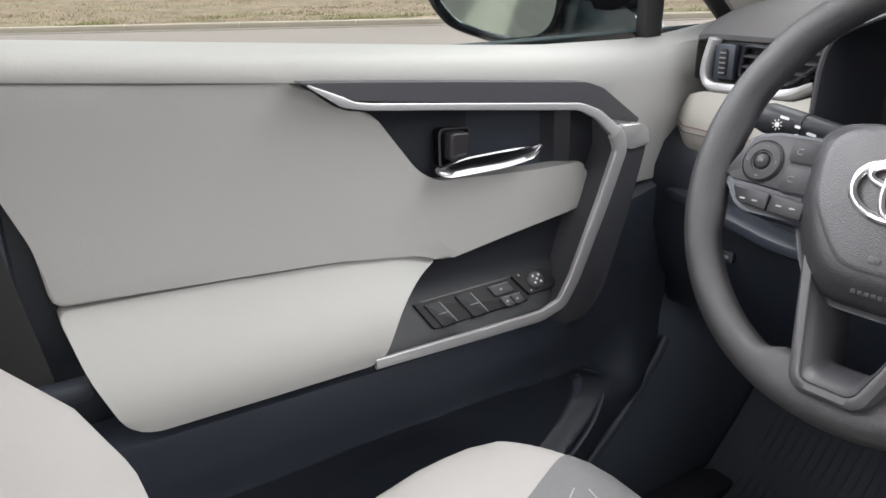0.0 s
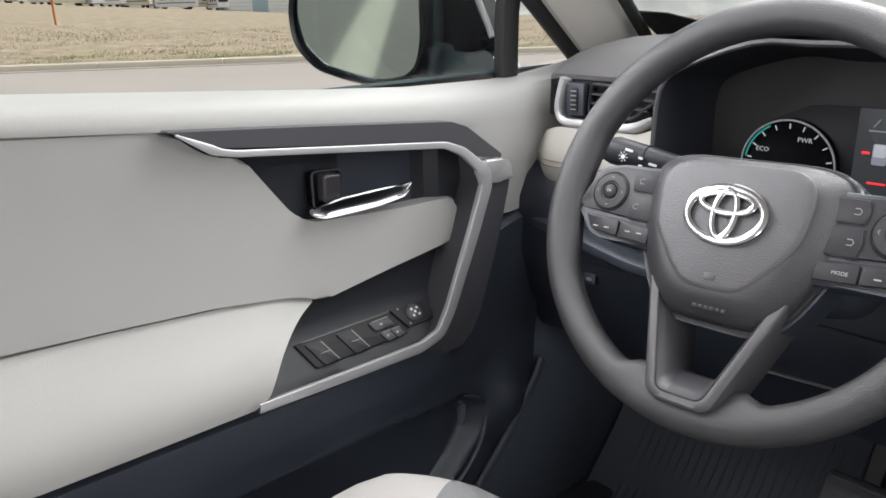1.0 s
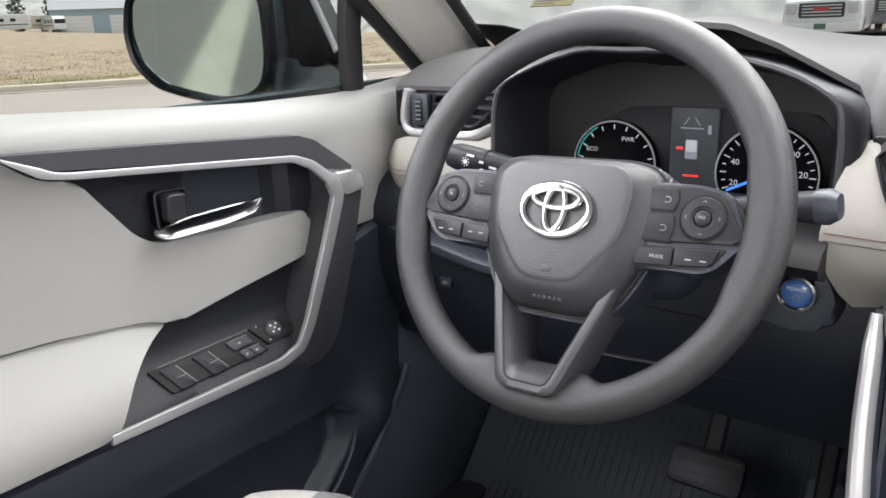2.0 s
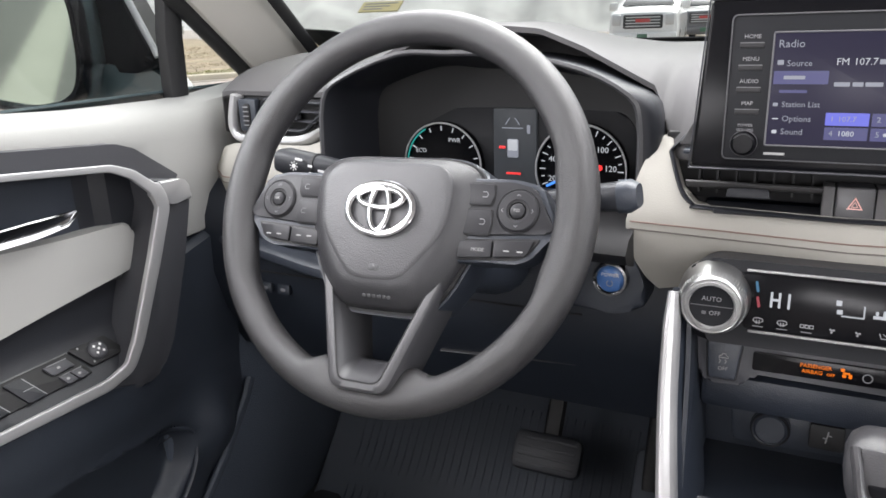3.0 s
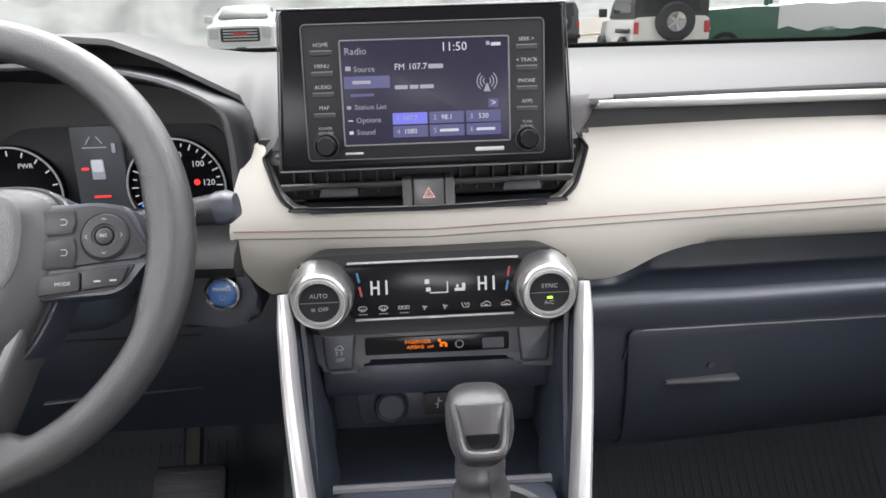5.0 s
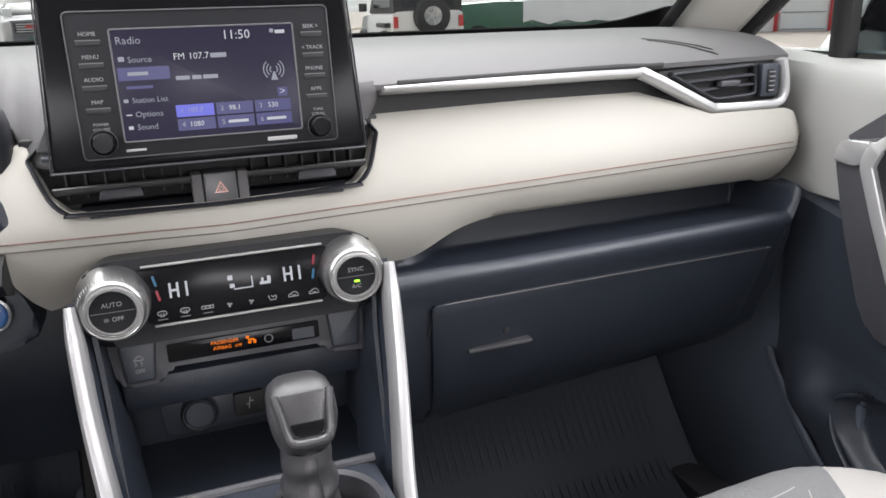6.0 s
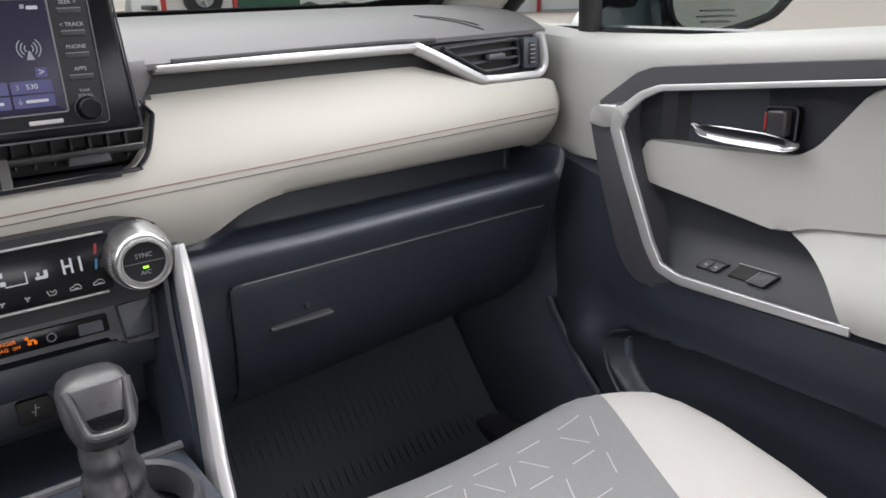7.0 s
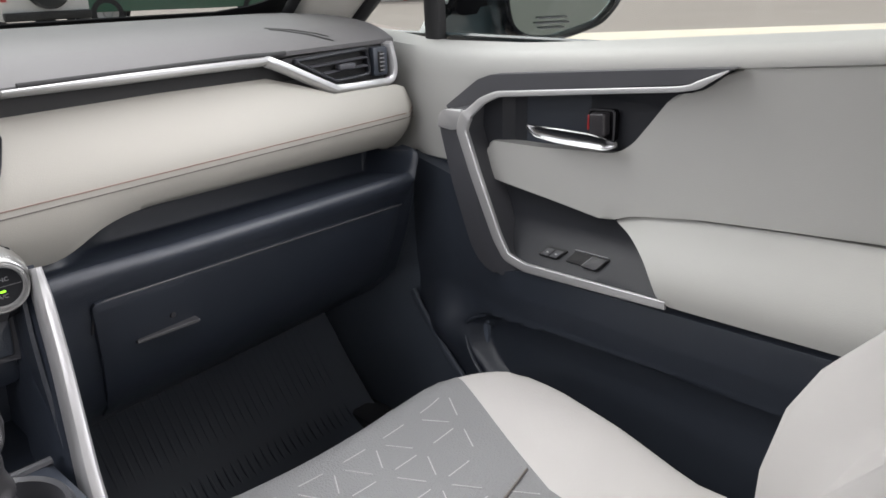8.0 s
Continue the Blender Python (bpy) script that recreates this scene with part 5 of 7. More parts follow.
part("vent_surround", slab(soften([(-0.152, 1.130), (0.155, 1.131), (0.140, 1.155), (-0.138, 1.155)], 0.004), 0.03, 0.002), M_DASHTOP, vent, "dark surround over the vents", facing(0, 0.748, 0))
part("vent_floor", thick(grid([[(-0.112 - 0.010 * k, 0.708 + 0.030 * k, 1.0785 + 0.0010 * k), (0.115 + 0.010 * k, 0.708 + 0.030 * k, 1.0785 + 0.0010 * k)] for k in (0, 0.5, 1)]), 0.004), M_SOFTBLACK, vent, "black vent sill")


def on_bolster(x, z, proud=0.003):
    return (x, dash_y(x) + 0.058 * (max(0, z - 1.056) / 0.087) ** 1.7 - proud, z)


rimline = smooth_line([on_bolster(x, z) for x, z in ((-0.143, 1.142), (-0.151, 1.133), (-0.1585, 1.124), (-0.1565, 1.117), (-0.144, 1.091), (-0.132, 1.0795), (-0.122, 1.0775), (0.0, 1.0775), (0.124, 1.0780), (0.134, 1.080), (0.147, 1.092), (0.160, 1.117), (0.162, 1.124), (0.155, 1.134), (0.147, 1.142))], 3)
part("vent_rim", sweep(rimline, oval(0.0020, 0.005, 8), up=(0, -1, 0)), M_SOFTBLACK, vent, "black vent rim")
for a, b in ((-0.139, -0.024), (0.026, 0.141)):
    for z, y, dx in ((1.0975, 0.726, 0.0),):
        part("slat", sweep([(a + dx * (a < 0), y, z), (b - dx * (b > 0.1), y, z)], oval(0.014, 0.0030, 10), up=(0, 0.35, 1)), M_DASHTOP, vent, "dark grey vent slat")
    for k in range(7):
        x = a + (b - a) * (k + 0.5) / 7
        part("fin", box(x - 0.0010, x + 0.0010, 0.744, 0.762, 1.086, 1.124), M_BLACK, vent)
for x in (-0.0845, 0.0915):
    part("vent_tab", slab(soften([(-0.017, 0.004), (0.017, 0.004), (0.019, -0.005), (-0.019, -0.005)], 0.002), 0.012, 0.002), M_SOFTBLACK, vent, "black vent tab", facing(x, 0.713, 1.0945, 12))
hazard = thing("hazard_button", "square charcoal hazard button with a red triangle", "hazard button", facing(0.001, 0.711, 1.0895, 4))
H = stands(hazard)
part("button", slab(rounded(0.030, 0.031, 0.002), 0.03, 0.002), M_SPOKE, hazard, "", H)
for s in (-1, 1):
    part("side_bar", slab(rounded(0.0095, 0.030, 0.0015), 0.03, 0.0015), M_DASHTOP, hazard, "", H @ pose(s * 0.0205, 0, -0.001))
part("triangle", sweep([(0.0062 * math.cos(radians(a)), 0.0062 * math.sin(radians(a)), 0.0006) for a in (90, 210, 330)], oval(0.0011, 0.0006, 6), up=(0, 0, 1), closed=True), material("salmon_print", (0.80, 0.46, 0.42), 0.5), hazard, "salmon red triangle outline", H)
part("triangle", sweep([(0.0028 * math.cos(radians(a)), 0.0028 * math.sin(radians(a)), 0.0006) for a in (90, 210, 330)], oval(0.0006, 0.0006, 6), up=(0, 0, 1), closed=True), bpy.data.materials["salmon_print"], hazard, "", H)

# ---- climate controls ----
C = facing(0.0, 0.6245, 1.0235, 12)
climate = thing("climate_panel", "climate control panel with two knurled silver knobs", "climate control", C)
part("housing", slab(soften([(-0.126, 0.016), (-0.110, 0.033), (0.110, 0.033), (0.126, 0.016), (0.126, -0.020), (0.114, -0.038), (-0.114, -0.038), (-0.125, -0.020)], 0.014, 4), 0.10, 0.008, 3), M_PANEL, climate, "satin black housing", C @ pose(0, 0, -0.004))
part("glass", slab(soften([(-0.079, 0.0235), (0.079, 0.0235), (0.074, -0.0225), (-0.074, -0.0225)], 0.003), 0.004, 0.001), M_GLOSS, climate, "gloss black display glass", C @ pose(0, 0, -0.001))
for v, w in ((0.0255, 0.150), (-0.0245, 0.140)):
    part("silver_rule", slab(rounded(w, 0.0020, 0.0008), 0.003, 0.0008), M_KNURL, climate, "thin silver rule", C @ pose(0, v, 0.0))
for u in (-0.047, 0.047):
    for dx, dy, w, h in ((-0.0075, 0, 0.0018, 0.0125), (-0.0015, 0, 0.0018, 0.0125), (-0.0045, 0, 0.005, 0.0018), (0.0055, 0, 0.0018, 0.0125)):
        part("lit_stroke", slab(rounded(w, h, 0.0004), 0.0004), G_WHITE, climate, "", C @ pose(u + dx, 0.0035 + dy, 0.0002))
for u, v, w, h in ((-0.006, 0.007, 0.004, 0.004), (-0.005, 0.0, 0.004, 0.0035), (0.004, -0.003, 0.016, 0.001), (0.0118, 0.0015, 0.001, 0.010), (0.0225, -0.001, 0.009, 0.0025), (0.026, 0.002, 0.003, 0.005), (0.0205, 0.002, 0.002, 0.003)):
    part("lit_stroke", slab(rounded(w, h, 0.0004), 0.0004), G_WHITE, climate, "", C @ pose(u, v, 0.0002))


def icon(u, v, kind):
    """A small printed key symbol of thin strokes."""
    def stroke(pts):
        part("key_symbol", sweep([C @ Vector((u + x, v + y, 0.0002)) for x, y in pts], oval(0.00042, 0.0003, 5), up=(0, -1, 0.2)), M_DIM_INK, climate)
    if kind == "screen":
        stroke([(-0.0038, 0.0008), (-0.0030, 0.0026), (0.0, 0.0031), (0.0030, 0.0026), (0.0038, 0.0008), (0.0018, -0.0008), (-0.0018, -0.0008), (-0.0038, 0.0008)])
        stroke([(-0.001, 0.0014), (-0.001, -0.002)]), stroke([(0.001, 0.0014), (0.001, -0.002)])
    elif kind == "mode":
        for k in (-0.0034, 0, 0.0034):
            stroke([(k - 0.0013, 0.002), (k + 0.0013, 0.002), (k + 0.0013, -0.0004), (k - 0.0013, -0.0004), (k - 0.0013, 0.002)])
    elif kind == "fan":
        for a in (20, 140, 260):
            c, n = math.cos(radians(a)), math.sin(radians(a))
            stroke([(0, 0), (0.0018 * c - 0.0006 * n, 0.0018 * n + 0.0006 * c), (0.0022 * c + 0.0004 * n, 0.0022 * n - 0.0004 * c), (0, 0)])
    elif kind == "seat":
        stroke([(-0.0034, 0.0026), (-0.002, -0.0014), (0.0024, -0.0014), (0.0036, 0.0014)]), stroke([(-0.001, 0.0024), (0.0006, 0.0008), (0.003, 0.0026)])
    else:
        stroke([(-0.0044, -0.0012), (-0.0040, 0.0008), (-0.0018, 0.0012), (-0.0006, 0.0026), (0.0024, 0.0026), (0.0040, 0.0008), (0.0044, -0.0012), (-0.0044, -0.0012)])
        stroke([(-0.001, -0.0002), (0.0018, -0.0002)])


for k, kind in enumerate(("screen", "screen", "mode", "fan", "fan", "seat", "car", "car")):
    icon(-0.063 + 0.0180 * k, -0.0155, kind)
    if k < 3:
        part("key_underline", slab(rounded(0.008, 0.0008, 0.0003), 0.0004), M_FAINT_INK, climate, "", C @ pose(-0.063 + 0.0180 * k, -0.0195, 0.0002))
for u, order in ((-0.0645, (G_DIMBLUE, G_DIMRED)), (0.0645, (G_DIMRED, G_DIMBLUE))):
    for j, mat in enumerate(order):
        part("temperature_mark", slab(rounded(0.0020, 0.009, 0.0008), 0.0004), mat, climate, "", C @ pose(u + (0.0014 * (-1 if u < 0 else 1)) * (1 if j == 0 else -0.2), 0.013 - 0.0125 * j, 0.0002) @ pose(0, 0, 0, 0, 0, (12 if u < 0 else -12)))
for s in (-1, 1):
    K = C @ pose(s * 0.0985, -0.0015, 0.0, 12, 0, 0)
    knob = part("knob", lathe([(0.0222, 0.0176), (0.0230, 0.0180), (0.0240, 0.0172), (0.0252, 0.0145), (0.0268, 0.008), (0.0286, 0.000), (0.0300, -0.006), (0.0304, -0.02)], 56), M_KNOB, climate, "satin silver rotary knob", K)
    part("knurled_ring", lathe([(0.0190, 0.0180), (0.0196, 0.0188), (0.0208, 0.0187), (0.0218, 0.0182), (0.0224, 0.0174)], 56), M_KNURL, knob, "knurled silver ring", K)
    for k in range(64):
        part("knurl", box(-0.0005, 0.0005, -0.0003, 0.0003, -0.0036, 0.0036), M_KNURL, knob, "", K @ pose(0, 0, 0, 0, 0, 5.625 * k) @ pose(0.0261, 0, 0.0107, 0, -14, 0))
    part("knob_face", lathe([(0, 0.0168), (0.0165, 0.0168), (0.0178, 0.0172)], 40), M_PANEL, knob, "satin black knob face", K)
    part("face_ring", lathe([(0.0174, 0.0170), (0.0178, 0.0184), (0.0185, 0.0190), (0.0192, 0.0184)], 48), M_KNURL, knob, "thin chrome ring", K)
    part("face_line", box(-0.0165, 0.0165, -0.0003, 0.0003, 0.0167, 0.0171), M_FAINT_INK, knob, "", K)
    lettering("AUTO" if s < 0 else "SYNC", 0.0056, M_DIM_INK, knob, K @ pose(0, 0.0060, 0.0170))
    lettering("OFF" if s < 0 else "A/C", 0.0052, M_DIM_INK, knob, K @ pose(0.003 * (s < 0), -0.0062 - 0.0030 * (s > 0), 0.0170))
    if s < 0:
        part("lamp", slab(rounded(0.0035, 0.0028, 0.0008), 0.0004), M_FAINT_INK, knob, "", K @ pose(-0.0055, -0.0062, 0.0172))
    else:
        part("lamp", slab(rounded(0.0050, 0.0020, 0.001), 0.0004), G_GREEN, knob, "green lit lamp", K @ pose(0.0005, -0.0045, 0.0174))

# row of buttons under the climate panel
R = facing(0.0, 0.648, 0.957, 8)
row = thing("button_row", "charcoal row with two buttons and an orange lit strip", "button panel", R)
part("body", slab(soften([(-0.116, 0.032), (0.118, 0.032), (0.120, -0.016), (0.112, -0.023), (0.078, -0.020), (0.070, -0.010), (-0.064, -0.008), (-0.071, -0.020), (-0.100, -0.021), (-0.108, -0.014)], 0.004), 0.06, 0.004), M_CAP, row, "charcoal plastic body", R)
strip = part("strip_glass", slab(rounded(0.134, 0.0165, 0.002), 0.003, 0.0008), M_GLOSS, row, "gloss black strip", R @ pose(0.002, 0.0045, 0.0018) @ pose(0, 0, 0, 0, 0, 0))
lettering("PASSENGER", 0.0046, G_ORANGE, strip, R @ pose(-0.016, 0.0072, 0.0022), "lit_word")
lettering("AIRBAG", 0.0046, G_ORANGE, strip, R @ pose(-0.0185, 0.0022, 0.0022), "lit_word")
lettering("OFF", 0.0036, G_ORANGE, strip, R @ pose(-0.0045, 0.0018, 0.0022), "lit_word")
for u, v, w, h in ((0.0040, 0.0078, 0.0028, 0.0026), (0.0070, 0.0052, 0.0055, 0.0016), (0.0055, 0.0028, 0.0030, 0.0022), (0.0100, 0.0030, 0.0024, 0.0034)):
    part("lit_mark", slab(rounded(w, h, 0.0006), 0.0004), G_ORANGE, strip, "", R @ pose(u, v, 0.0024))
part("dim_lamp", lathe([(0.003, 0.0004), (0.0034, 0.0008), (0.0040, 0.0004)], 20), M_DIM_INK, strip, "", R @ pose(0.0225, 0.0035, 0.002))
part("dim_window", slab(rounded(0.020, 0.010, 0.001), 0.0006), M_DARK, strip, "", R @ pose(0.054, 0.003, 0.0026))
for u, w in ((-0.0885, 0.030), (0.0930, 0.031)):
    b = part("button", slab(soften([(-w / 2, 0.016), (w / 2, 0.017), (w / 2 - 0.004, -0.017), (-w / 2 + 0.003, -0.017)], 0.003), 0.006, 0.002), M_DARK, row, "blank black button", R @ pose(u, 0.001, 0.0025))
    part("button_gap", slab(soften([(-w / 2 - 0.001, 0.017), (w / 2 + 0.001, 0.018), (w / 2 - 0.003, -0.018), (-w / 2 + 0.002, -0.018)], 0.003), 0.003, 0.0003), M_BLACK, b, "", R @ pose(u, 0.001, 0.0006))
    if u < 0:
        for pts in ([(-0.0040, 0.0045), (-0.0034, 0.0062), (-0.0018, 0.0066), (-0.0010, 0.0082), (0.0016, 0.0082), (0.0026, 0.0064), (0.0038, 0.0060), (0.0040, 0.0045), (-0.0040, 0.0045)], [(-0.0036, 0.0030), (-0.0022, 0.0014), (-0.0034, -0.0006)], [(0.0012, 0.0030), (0.0026, 0.0014), (0.0014, -0.0006)]):
            part("mark", sweep([R @ Vector((u + x, y - 0.001, 0.0030)) for x, y in pts], oval(0.0005, 0.0004, 5), up=(0, -1, 0.1)), M_WHITE_INK, b)
        lettering("OFF", 0.0048, M_WHITE_INK, b, R @ pose(u, -0.0065, 0.0030), "mark")

# ---- centre console ----
console = thing("center_console", "black centre console with satin silver side rails", "console", pose(0, 0.5, 0.40))
part("cavity_lip", box(-0.108, 0.110, 0.655, 0.73, 0.905, 0.940, 0.008), M_DARK_SHADED, console, "black lip over the storage tray")
part("cavity_back", box(-0.118, 0.118, 0.722, 0.76, 0.80, 0.96), M_DARK_SHADED, console, "black back of the storage tray")
for s in (-1, 1):
    part("cavity_side", mirror_x(thick(grid([[(0.118 - 0.012 * k / 6, y + 0.006, z) for y in (0.612 - 0.10 * (k / 6) ** 1.5, 0.68, 0.76)] for k, z in enumerate((1.0, 0.965, 0.93, 0.89, 0.86, 0.82, 0.78))]), 0.004), s), M_DARK_SHADED, console)
part("tray", box(-0.114, 0.114, 0.555, 0.735, 0.80, 0.835, 0.006), M_DARK_SHADED, console, "black storage tray")
part("socket_plate", slab(soften([(-0.075, 0.022), (0.040, 0.020), (0.040, -0.020), (-0.070, -0.022)], 0.008), 0.01, 0.003), M_DARK, console, "black socket plate", facing(-0.010, 0.720, 0.863, 6))
sock = part("socket", lathe([(0, 0.004), (0.0130, 0.004), (0.0150, 0.002), (0.0165, 0.003), (0.0180, 0.001), (0.0180, -0.006)], 32), M_DARK, console, "round covered power socket", facing(-0.046, 0.712, 0.864, 6))
part("socket_ring", lathe([(0.0155, 0.0035), (0.0165, 0.0045), (0.0175, 0.003)], 32), M_KEY, sock, "", facing(-0.046, 0.712, 0.864, 6))
usb = part("usb_socket", slab(rounded(0.030, 0.024, 0.003), 0.006, 0.001), M_BLACK, console, "black usb socket flap", facing(0.003, 0.711, 0.865, 6))
for dx, dy, w, h in ((0, 0, 0.0012, 0.012), (0.0025, 0.002, 0.0035, 0.001), (-0.002, -0.001, 0.003, 0.001)):
    part("mark", slab(rounded(w, h, 0.0004), 0.0004), M_WHITE_INK, usb, "", facing(0.003, 0.7105, 0.866, 6) @ pose(dx, dy, 0) @ pose(0, 0, 0, 0, 0, -10))
for s in (-1, 1):
    line = smooth_line([(0.1290, 0.616, 1.028), (0.1280, 0.605, 0.995), (0.1255, 0.588, 0.94), (0.1190, 0.562, 0.885), (0.1110, 0.530, 0.84), (0.104, 0.48, 0.79), (0.10, 0.40, 0.74)], 5)
    part("rail", mirror_x(sweep(line, oval(0.0085, 0.018, 16, 2.8), up=(0, -0.8, 0.6), scales=[(0.50 + 0.06 * min(i, 4) + 0.016 * min(i, 22), 1) for i in range(len(line))]), s), M_SILVER, console, "satin silver side rail")
    rows = []
    for p in line:
        rows.append([(p.x + 0.002, p.y + 0.004, p.z + 0.002), (p.x + 0.004, p.y + 0.010, p.z - 0.004), (p.x + 0.005, p.y + 0.028, p.z - 0.02), (p.x + 0.006, p.y + 0.05, p.z - 0.12), (p.x + 0.010, p.y + 0.06, 0.42)])
    part("side_panel", mirror_x(thick(grid(rows), 0.006), s), M_DARK, console, "black console side")
    rows = [[(p.x - 0.002, p.y + 0.006, p.z), (p.x - 0.010, p.y + 0.022, p.z - 0.004), (p.x - 0.014, p.y + 0.06, p.z - 0.010), (p.x - 0.014, p.y + 0.10, p.z - 0.012)] for p in line]
    part("rail_cheek", mirror_x(thick(grid(rows), 0.003), s), M_DARK_SHADED, console, "black cheek inside the rail")
part("body", box(-0.105, 0.105, -0.25, 0.62, 0.40, 0.80, 0.01), M_DARK, console, "black console body")
rows = []
for i in range(10):
    y = 0.34 + 0.225 * i / 9
    z = 0.885 - 0.02 * ((y - 0.34) / 0.225)
    rows.append([(-0.098, y, z - 0.05), (-0.094, y, z - 0.004), (-0.086, y, z), (0.086, y, z), (0.094, y, z - 0.004), (0.098, y, z - 0.05)])
part("shift_panel", thick(grid(rows), 0.006), M_DARK, console, "black shift panel")
part("shift_panel_edge", sweep([(-0.094, 0.566, 0.866), (0.094, 0.566, 0.866)], oval(0.005, 0.004, 8)), M_CAP, console)
part("gate_glass", slab(rounded(0.044, 0.10, 0.004), 0.003, 0.001), M_GLOSS, console, "gloss black gate display", pose(-0.002, 0.455, 0.8785, -5, 0, 0))
for k, word in enumerate("PRND"):
    lettering(word, 0.008, G_BLUE if k == 0 else M_WHITE_INK, console, pose(-0.012 + 0.004 * k, 0.488 - 0.016 * k, 0.8792, -5, 0, 0), "gate_letter")
rows = []
for r, z in ((0.046, 0.874), (0.046, 0.893), (0.043, 0.898), (0.039, 0.896), (0.037, 0.884), (0.034, 0.876)):
    rows.append([(0.034 + r * math.cos(radians(a)), 0.470 + r * 1.1 * math.sin(radians(a)), z) for a in range(0, 360, 12)])
part("boot_collar", grid(rows, False, True), M_CAP, console, "charcoal collar round the boot")

# ---- gear shifter ----
shifter = thing("gear_shifter", "leather-booted gear shifter with a dark grey knob", "gear shifter", pose(0.026, 0.49, 0.87))
rows = []
for z, w, d, dy in ((0.934, 0.014, 0.014, 0.0), (0.936, 0.0175, 0.017, 0), (0.941, 0.0205, 0.020, 0), (0.950, 0.0235, 0.023, -0.001), (0.962, 0.0252, 0.025, -0.001), (0.972, 0.0250, 0.022, 0.004), (0.979, 0.0225, 0.018, 0.008), (0.983, 0.0175, 0.013, 0.011), (0.985, 0.008, 0.006, 0.013)):
    rows.append([(0.026 + u, 0.500 + dy + v, z) for u, v in oval(w, d, 24, 3.0)])
part("knob", grid(rows, False, True, True), M_SHIFT, shifter, "dark grey moulded knob")
F = facing(0.026, 0.4835, 0.9650, 40)
face = [(-0.0175, 0.0185), (0.0175, 0.0185), (0.0135, -0.0100), (0.0095, -0.0150), (-0.0095, -0.0150), (-0.0135, -0.0100)]
part("knob_face", slab(soften(face, 0.003), 0.010, 0.0015), M_SHIFT, shifter, "smooth grey knob face", F @ pose(0, 0, 0.0055))
part("face_border", sweep(smooth_line([F @ Vector((u, v, 0.0050 + d)) for u, v, d in ((-0.0200, 0.018, -0.003), (-0.0180, 0.004, 0.0), (-0.0155, -0.0110, 0.001), (-0.0100, -0.0178, 0.001), (0.0100, -0.0178, 0.001), (0.0155, -0.0110, 0.001), (0.0180, 0.004, 0.0), (0.0200, 0.018, -0.003))], 4), oval(0.0034, 0.0042, 10), up=(0, -1, 0)), M_SHIFT, shifter, "raised grey border of the knob face")
# shade of the hollow button recess, put in as a gloss black inset
part("face_recess", slab(soften([(-0.0128, -0.0035), (0.0128, -0.0035), (0.0108, -0.0098), (0.0080, -0.0138), (-0.0080, -0.0138), (-0.0108, -0.0098)], 0.002), 0.004, 0.0012), M_GLOSS, shifter, "black inset for the shaded release-button recess", F @ pose(0, 0, 0.0062))
part("neck_ring", lathe([(0.0150, -0.0015), (0.0168, 0.0), (0.0150, 0.0015)], 28), M_CHROME, shifter, "thin chrome neck ring", pose(0.026, 0.499, 0.9350))
rows = []
for k in range(31):
    t = k / 30
    row = []
    for a in range(0, 360, 8):
        fold = 0.0016 * math.sin(t * 17 + 1.3 * math.sin(radians(a + 40))) * math.sin(math.pi * t) + 0.0010 * math.sin(t * 31 + radians(2 * a)) * t
        r = 0.0178 + 0.0045 * t + 0.010 * clamp((t - 0.72) / 0.28) ** 2 + fold
        row.append((0.026 + r * 1.02 * math.cos(radians(a)), 0.499 - 0.010 * t + r * 1.12 * math.sin(radians(a)), 0.937 - 0.066 * t))
    rows.append(row)
part("boot", grid(rows, False, True), M_SHIFT, shifter, "creased black leather boot")

part("boot_seam", sweep([(0.030 + 0.003 * k / 8, 0.499 - 0.010 * k / 8 - (0.0178 + 0.0045 * k / 8) * 1.13, 0.934 - 0.050 * k / 8) for k in range(9)], oval(0.0008, 0.0006, 6), up=(0, -1, 0)), M_BLACK, shifter, "stitched seam of the boot")

# ---- pedals, mats ----
pedal = thing("brake_pedal", "wide black rubber brake pedal", "pedal", pose(-0.345, 0.95, 0.6))
part("pad", slab(rounded(0.105, 0.058, 0.012), 0.014, 0.005), M_SOFTBLACK, pedal, "worn black rubber pad", facing(-0.345, 0.94, 0.632, 38))
for k in range(4):
    part("rib", slab(rounded(0.088, 0.005, 0.002), 0.0015, 0.0006), M_SOFTBLACK, pedal, "", facing(-0.345, 0.94, 0.632, 38) @ pose(0, -0.019 + 0.0127 * k, 0.0012))
part("arm", sweep([(-0.345, 0.97, 0.64), (-0.345, 1.02, 0.72), (-0.345, 1.06, 0.90)], oval(0.008, 0.014, 8), up=(1, 0, 0)), M_BLACK, pedal)
pedal2 = thing("accelerator_pedal", "narrow black accelerator pedal", "pedal", pose(-0.20, 1.0, 0.5))
part("pad", slab(rounded(0.05, 0.15, 0.012), 0.014, 0.005), M_RUBBER, pedal2, "", facing(-0.205, 1.00, 0.55, 34))
part("arm", sweep([(-0.205, 1.01, 0.56), (-0.205, 1.06, 0.66), (-0.205, 1.10, 0.84)], oval(0.008, 0.012, 8), up=(1, 0, 0)), M_BLACK, pedal2)
